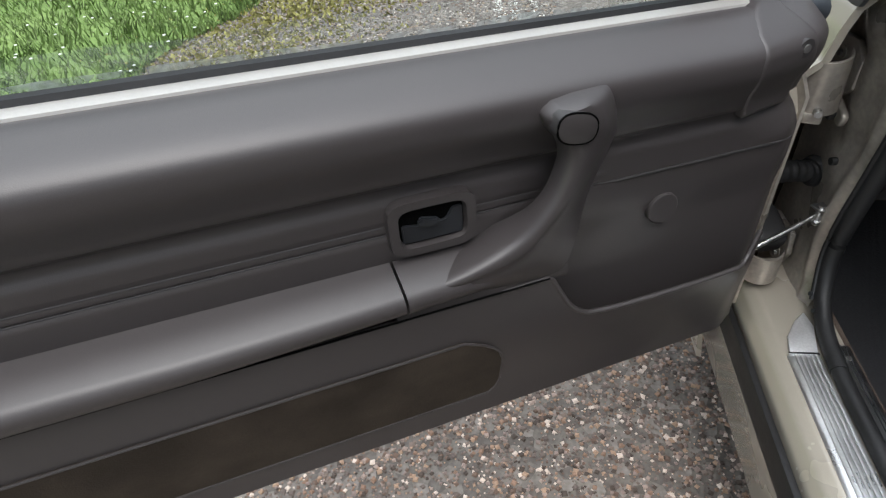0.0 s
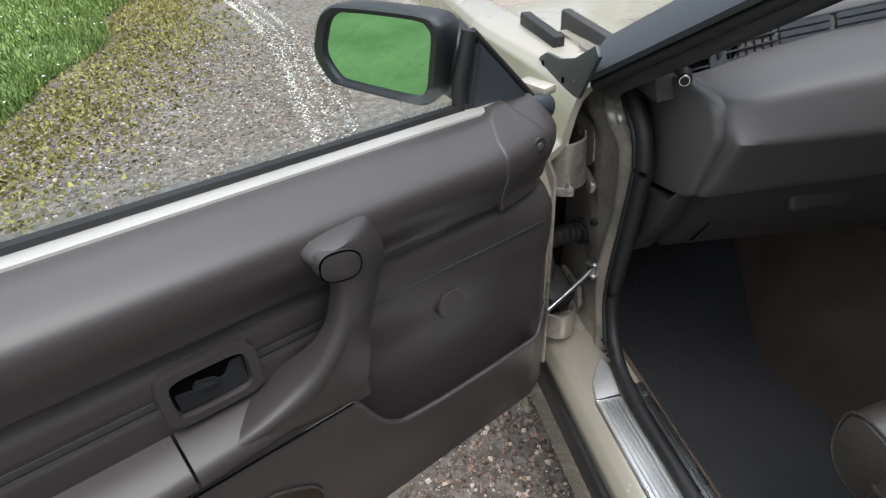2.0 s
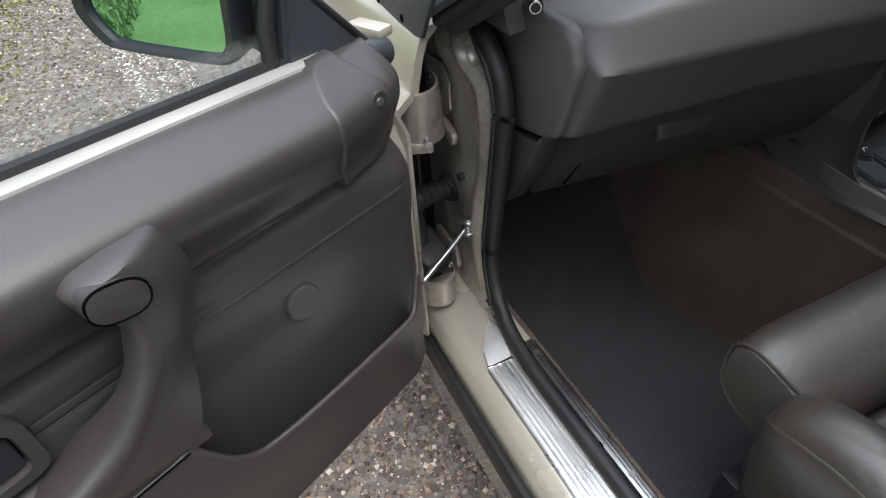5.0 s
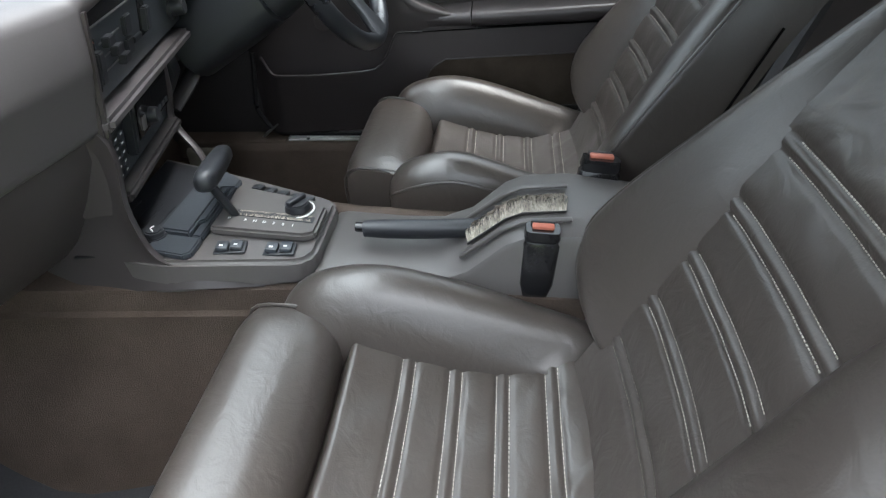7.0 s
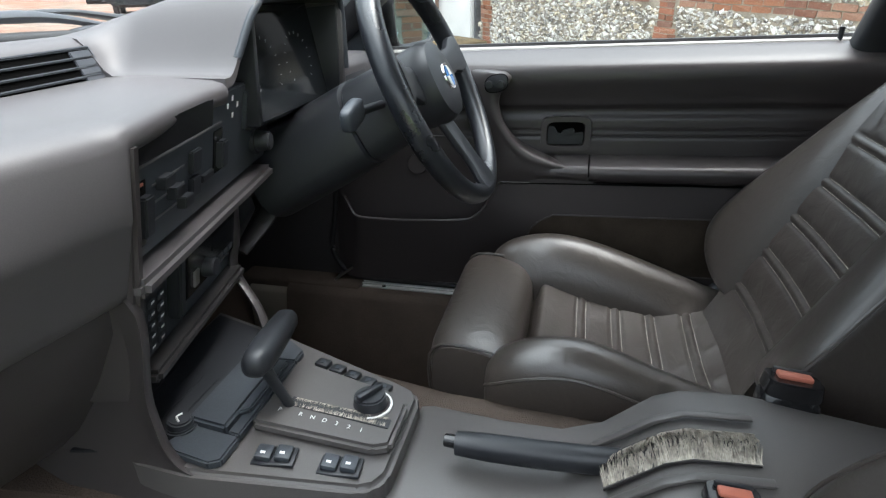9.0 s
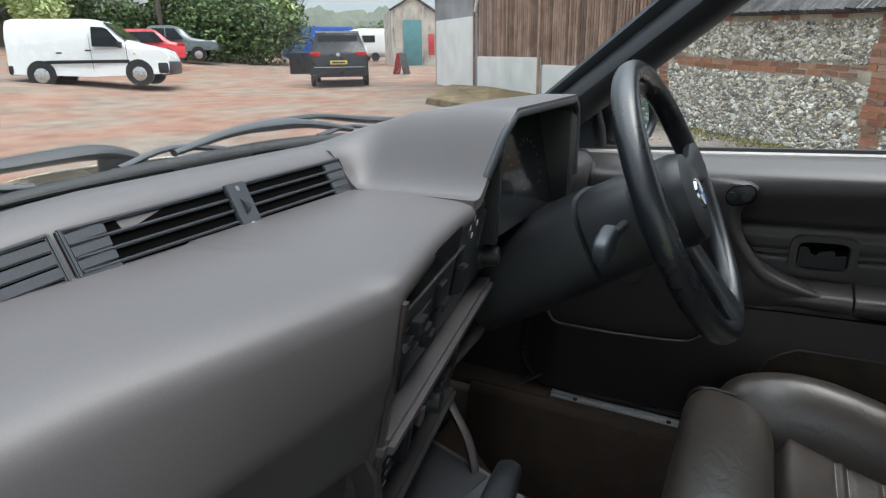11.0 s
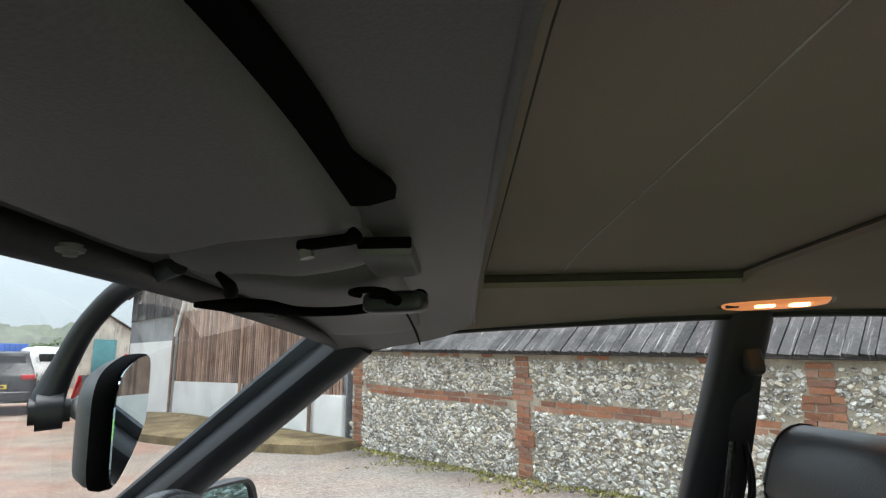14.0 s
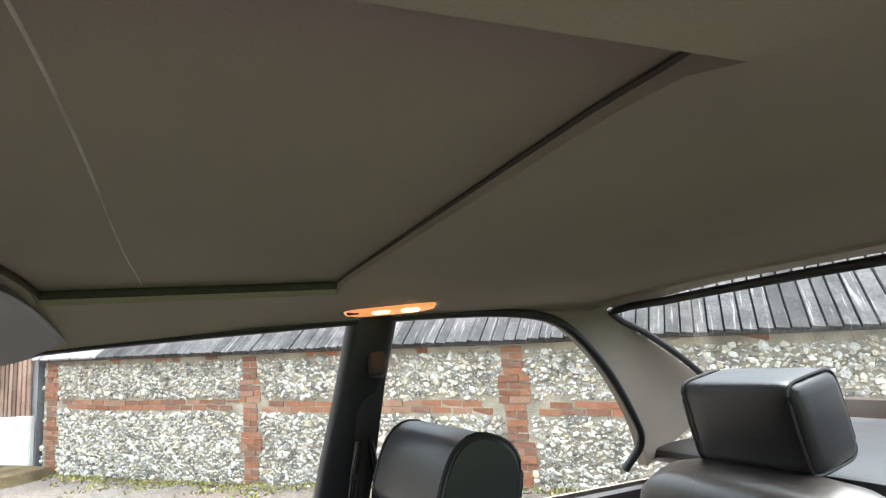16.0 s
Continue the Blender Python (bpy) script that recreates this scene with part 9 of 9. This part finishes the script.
# dark people carrier, tail towards the coupe, one door open
g, L_, hw, H = car("people_carrier", 52.7, 21.6, 36, (4.4, 1.80, 1.64), DARK_PAINT, "black people carrier with its front door open", MPV)
xr = -L_ / 2
strip("rear_screen", g, [(xr + 0.115, -0.66, 0.98), (xr + 0.115, 0.66, 0.98), (xr + 0.255, 0.58, 1.50), (xr + 0.255, -0.58, 1.50)], CAR_GLASS, label="dark rear screen")
for s in (-1, 1):
    box("tail_lamp", (xr + 0.05, s * 0.70, 0.93), (0.10, 0.32, 0.15), TAIL, g, 0.02)
box("number_plate", (xr - 0.012, 0.0, 0.70), (0.02, 0.52, 0.11), YELLOW, g, 0.004, label="yellow rear plate")
box("plate_bar", (xr - 0.026, 0.0, 0.70), (0.006, 0.40, 0.05), BLACK, g, 0.001)
cyl("tail_badge", (xr + 0.0, 0, 0.93), (xr - 0.02, 0, 0.93), 0.06, CHROME, g, None, 20)
box("bumper_strip", (xr - 0.005, 0, 0.56), (0.02, 1.5, 0.02), CHROME, g, 0.004)
box("open_door", (0.55, hw + 0.40, 0.68), (0.10, 0.95, 0.72), DARK_PAINT, g, 0.03, (0, 0, -14))
tube("door_window_frame", [(0.63, hw + 0.02, 1.02), (0.66, hw + 0.05, 1.45), (0.60, hw + 0.45, 1.48), (0.48, hw + 0.86, 1.06)], 0.03, DARK_PAINT, g, 8, 4)
box("roof_rail", (-0.2, -0.66, 1.645), (2.2, 0.04, 0.03), ALU, g, 0.01)
box("roof_rail", (-0.2, 0.66, 1.645), (2.2, 0.04, 0.03), ALU, g, 0.01)
# white van
g, L_, hw, H = car("white_van", 33.2, 20.9, -50, (4.14, 1.72, 1.80), WHITE_PAINT, "white panel van with black bumpers", VAN)
strip("door_window", g, [(0.12, -hw - 0.004, 1.06), (0.90, -hw - 0.004, 1.04), (0.86, -hw + 0.015, 1.14), (0.56, -hw + 0.07, 1.52), (0.44, -hw + 0.08, 1.57), (0.14, -hw + 0.08, 1.58)], CAR_GLASS)
strip("windscreen", g, [(1.00, -0.74, 1.23), (1.00, 0.74, 1.23), (0.45, 0.66, 1.70), (0.45, -0.66, 1.70)], CAR_GLASS)
box("front_bumper", (1.90, 0, 0.46), (0.38, 1.75, 0.40), BLACK, g, 0.09)
box("rear_bumper", (-2.02, 0, 0.46), (0.14, 1.74, 0.26), BLACK, g, 0.05)
box("rubbing_strip", (-0.05, -hw - 0.005, 0.66), (2.15, 0.03, 0.09), RUBBER, g, 0.01)
box("door_handle", (0.00, -hw - 0.008, 0.96), (0.17, 0.03, 0.045), BLACK, g, 0.008)
box("door_handle", (-0.75, -hw - 0.008, 0.90), (0.15, 0.03, 0.045), BLACK, g, 0.008)
for q in (0.06, 0.98):
    box("door_gap", (q, -hw - 0.001, 0.90), (0.012, 0.006, 0.95), SEAM, g, 0.001)
box("wing_mirror", (0.86, -hw - 0.10, 1.10), (0.10, 0.20, 0.17), BLACK, g, 0.03)
box("side_repeater", (1.18, -hw - 0.003, 0.86), (0.07, 0.012, 0.03), YELLOW, g, 0.004)
strip("headlamp", g, [(1.97, -0.84, 0.76), (2.00, -0.52, 0.76), (1.93, -0.52, 0.94), (1.78, -0.85, 0.96)], ALU)
# red and grey cars behind it
g, L_, hw, H = car("red_hatchback", 35.8, 30.0, 150, (3.9, 1.70, 1.50), RED_PAINT, "red hatchback parked behind the van", SALOON)
strip("side_window", g, [(-1.15, hw + 0.004, 0.97), (0.55, hw + 0.004, 0.92), (0.15, hw - 0.10, 1.36), (-0.80, hw - 0.10, 1.38)], CAR_GLASS)
box("tail_lamp", (-1.80, hw - 0.12, 0.86), (0.30, 0.24, 0.13), TAIL, g, 0.03)
g, L_, hw, H = car("grey_pickup", 38.6, 35.5, -48, (4.9, 1.80, 1.74), GREY_PAINT, "grey-green pickup parked by the hedge", PICKUP)
strip("side_window", g, [(-0.70, -hw - 0.004, 1.06), (0.85, -hw - 0.004, 1.06), (0.45, -hw + 0.12, 1.58), (-0.60, -hw + 0.12, 1.60)], CAR_GLASS)
box("window_post", (0.0, -hw + 0.05, 1.32), (0.06, 0.05, 0.56), GREY_PAINT, g, 0.01, (-12, 0, 0))
box("front_bumper", (2.35, 0, 0.62), (0.20, 1.82, 0.30), GREY_PAINT, g, 0.06)
box("headlamp", (2.26, -0.74, 0.92), (0.30, 0.30, 0.18), ALU, g, 0.05)


# ---- far things ----
def build_far():
    x, y = far(50.9, 52)
    c = base("shipping_container", (x, y, gz(x, y)), "blue corrugated steel shipping container", "container")
    c.rotation_euler = (0, 0, radians(-40))
    box("container_body", (0, 0, 1.35), (5.4, 2.4, 2.5), BLUE_STEEL, c, 0.03)
    for k in range(18):
        box("container_rib", (-2.55 + 0.30 * k, -1.22, 1.35), (0.12, 0.05, 2.3), BLUE_STEEL, c, 0.01)
    x, y = far(55.6, 48)
    v = base("caravan", (x, y, gz(x, y)), "white touring caravan parked in the yard", "caravan")
    v.rotation_euler = (0, 0, radians(-35))
    pad("caravan_body", (0, 0, 1.35), (1.6, 1.0, 1.0), WHITE_PAINT, v, (0, 0, 0), 0.35)
    box("caravan_window", (-0.5, -1.0, 1.6), (1.0, 0.04, 0.5), CAR_GLASS, v, 0.02)
    for s in (-1, 1):
        cyl("caravan_wheel", (0, s * 0.95, 0.32), (0, s * 1.02, 0.32), 0.32, RUBBER, v, None, 18)
    x, y = far(53.5, 44)
    g, L_, hw, H = car("white_car", 54.0, 44, 30, (4.0, 1.7, 1.9), WHITE_PAINT, "white vehicle parked beyond the people carrier", VAN)
    # shed with a teal door
    x, y = far(59.8, 38)
    s = base("tin_shed", (x, y, gz(x, y)), "small grey tin shed with a faded teal door", "shed", kind="structure")
    s.rotation_euler = (0, 0, radians(-52))
    finish("shed_wall", [(-1.5, 0, 0), (1.3, 0, 0), (1.3, 0, 3.0), (-0.2, 0, 3.9), (-1.5, 0, 3.2), (-1.5, 5, 0), (1.3, 5, 0), (1.3, 5, 3.0), (-0.2, 5, 3.9), (-1.5, 5, 3.2)], [(0, 1, 2, 3, 4), (5, 6, 7, 8, 9), (0, 4, 9, 5), (1, 2, 7, 6), (2, 3, 8, 7), (3, 4, 9, 8)], TIN, s, smooth=0)
    box("shed_door", (-0.25, -0.05, 1.3), (1.1, 0.08, 2.6), TEAL, s, 0.01, label="faded teal door")
    tube("shed_verge", [(-1.6, -0.06, 3.15), (-0.2, -0.06, 3.95), (1.4, -0.06, 2.95)], 0.07, BOARD, s, 6, 1)
    box("red_sign", (0.85, -0.3, 1.2), (0.35, 0.1, 1.2), RED_PAINT, s, 0.02)
    # A-board by the corner
    x, y = far(58.3, 27)
    a = base("sandwich_board", (x, y, gz(x, y)), "red and white sandwich board", "sign")
    for t in (-14, 14):
        box("board_panel", (0.0, 0.16 * (1 if t > 0 else -1), 0.45), (0.55, 0.03, 0.9), BOARD if t < 0 else RED_PAINT, a, 0.006, (t, 0, 0))
    # old slate-roofed outbuilding beyond the van
    x, y = far(34.5, 46)
    h = base("outbuilding", (x, y, gz(x, y)), "low outbuilding with a grey roof and brick chimney", "outbuilding", kind="structure")
    h.rotation_euler = (0, 0, radians(-35))
    prism("outbuilding_body", [(-2, 0), (2, 0), (2, 2.0), (0, 3.6), (-2, 2.0)], "x", -5, 4, SLATE, h)
    box("chimney", (-2.6, 0, 4.0), (0.8, 0.8, 3.0), BRICK, h, 0.02)


build_far()


# ---- trees and hedges ----
def leaf_cloud(name, clumps, n, size, mat, parent, seed, label=""):
    rnd = random.Random(seed)
    verts, faces = [], []
    tot = sum(c[3] ** 2 for c in clumps)
    for cx, cy, cz, r in clumps:
        m = int(n * r * r / tot)
        for _ in range(m):
            v = Vector((rnd.gauss(0, 1), rnd.gauss(0, 1), rnd.gauss(0, 1))).normalized() * r * (rnd.random() ** 0.35)
            p = Vector((cx, cy, cz)) + Vector((v.x, v.y, v.z * 0.85))
            a = Vector((rnd.gauss(0, 1), rnd.gauss(0, 1), rnd.gauss(0, 0.6))).normalized()
            b = a.cross(Vector((rnd.gauss(0, 1), rnd.gauss(0, 1), rnd.gauss(0, 1)))).normalized()
            s = size * rnd.uniform(0.6, 1.3)
            k = len(verts)
            verts += [p - a * s, p + b * s * 0.5, p + a * s, p - b * s * 0.5]
            faces.append((k, k + 1, k + 2, k + 3))
    ob = finish(name, verts, faces, mat, parent, label, smooth=0, recalc=False)
    return ob


def tree(az, dist, h, r, seed, mat, n, label, leaf=0.16, trunk=0.22):
    x, y = far(az, dist)
    g = base("tree", (x, y, gz(x, y)), label, "tree", "trees by the yard")
    rnd = random.Random(seed)
    tube("trunk", [(0, 0, -0.1), (0.1, 0, h * 0.2), (0.0, 0.1, h * 0.45), (0.1, 0, h * 0.75)], [trunk, trunk * 0.8, trunk * 0.6, trunk * 0.2], BARK, g, 8, 4)
    clumps = []
    for k in range(26):
        a, q = rnd.uniform(0, 6.28), rnd.random() ** 0.6
        z = h * rnd.uniform(0.18, 0.95)
        rr = r * (1 - 0.55 * abs(z / h - 0.45) ** 1.2) * q
        px_, py_ = rr * math.cos(a), rr * math.sin(a)
        clumps.append((px_, py_, z, r * rnd.uniform(0.22, 0.40)))
        if k % 3 == 0:
            tube("limb", [(0, 0, z * 0.55), (px_ * 0.5, py_ * 0.5, z * 0.8), (px_, py_, z)], [trunk * 0.35, trunk * 0.22, trunk * 0.08], BARK, g, 6, 3)
    if n:
        leaf_cloud("crown", clumps, n, leaf, mat, g, seed + 1)
    return g


tree(43.0, 41, 10.6, 3.7, 31, LEAF, 30000, "spring-green broadleaf tree beyond the yard")
tree(45.9, 42, 8.2, 2.9, 32, LEAF, 13000, "spring-green broadleaf tree above the hedge")
tree(40.2, 42, 9.2, 3.1, 33, LEAF, 14000, "spring-green broadleaf tree beyond the yard")
tree(31.0, 42, 8.5, 3.2, 34, LEAF, 9000, "green tree behind the outbuilding")
tree(27.0, 38, 8.0, 3.2, 35, LEAF, 9000, "green tree behind the outbuilding")


def bare_tree(az, dist, h, seed):
    x, y = far(az, dist)
    g = base("bare_tree", (x, y, gz(x, y)), "bare grey tree not yet in leaf", "tree", "trees by the yard")
    rnd = random.Random(seed)
    tube("trunk", [(0, 0, -0.1), (0, 0, h * 0.3), (0.2, 0, h * 0.6)], [0.2, 0.16, 0.06], BARK, g, 7, 3)
    for k in range(46):
        a = rnd.uniform(0, 6.28)
        z0 = h * rnd.uniform(0.25, 0.6)
        l = h * rnd.uniform(0.2, 0.42)
        p0 = Vector((0.05, 0, z0))
        p1 = p0 + Vector((math.cos(a) * l * 0.4, math.sin(a) * l * 0.4, l * 0.5))
        p2 = p0 + Vector((math.cos(a) * l * 0.65, math.sin(a) * l * 0.65, l))
        tube("limb", [p0, p1, p2], [0.035, 0.02, 0.007], BARK, g, 5, 3)


bare_tree(48.8, 52, 9.5, 41)


def telegraph_pole():
    x, y = far(38.2, 38.5)
    g = base("telegraph_pole", (x, y, gz(x, y)), "dark wooden telegraph pole by the hedge", "pole")
    cyl("pole", (0, 0, -0.2), (-0.1, 0.0, 9.0), 0.15, BARK, g, 0.11, 12)
    box("cross_arm", (-0.1, 0.0, 8.4), (1.4, 0.09, 0.11), BARK, g, 0.01, (0, 0, -38))


telegraph_pole()


def hedge(az0, az1, d0, d1, h, seed, n, mat, label):
    rnd = random.Random(seed)
    x0, y0 = far(az0, d0)
    x1, y1 = far(az1, d1)
    g = base("hedge", (x0, y0, gz(x0, y0)), label, "hedge")
    clumps = []
    for k in range(26):
        t = k / 25
        clumps.append(((x1 - x0) * t + rnd.uniform(-.3, .3), (y1 - y0) * t + rnd.uniform(-.3, .3), h * rnd.uniform(0.25, 0.8) + 0.024 * 0.5 * t, h * rnd.uniform(0.40, 0.60)))
    leaf_cloud("hedge_leaves", clumps, n, 0.14, mat, g, seed + 1)


hedge(40.8, 48.2, 38, 40, 3.2, 51, 18000, HEDGE, "dark green hedge along the yard")
hedge(26, 40, 42, 40, 2.4, 53, 10000, HEDGE, "dark green hedge behind the parked cars")
hedge(54, 61, 70, 60, 3.0, 55, 8000, HEDGE, "green scrub at the end of the yard")


def far_hills():
    rnd = random.Random(61)
    for k, (d, h, az0, az1) in enumerate(((150, 10.0, -60, 150), (260, 21.0, -60, 150))):
        verts, faces = [], []
        m = 900
        for i in range(m + 1):
            az = az0 + (az1 - az0) * i / m
            x, y = far(az, d)
            zg = gz(*far(az, 80)) - 1.0
            top = 1.6 + h * (0.78 + 0.22 * noise.noise(Vector((az * 0.05, k, 0))) + 0.16 * noise.noise(Vector((az * 0.5, k, 4))) + 0.10 * noise.noise(Vector((az * 1.9, k, 9))) + 0.06 * noise.noise(Vector((az * 5.0, k, 2))))
            verts += [(x, y, zg), (x, y, zg + top)]
            if i:
                q = 2 * i
                faces.append((q - 2, q, q + 1, q - 1))
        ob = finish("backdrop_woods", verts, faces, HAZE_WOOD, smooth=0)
        tagged(ob, "wooded hills on the horizon, haze painted in their colour", "woodland", kind="structure")


far_hills()
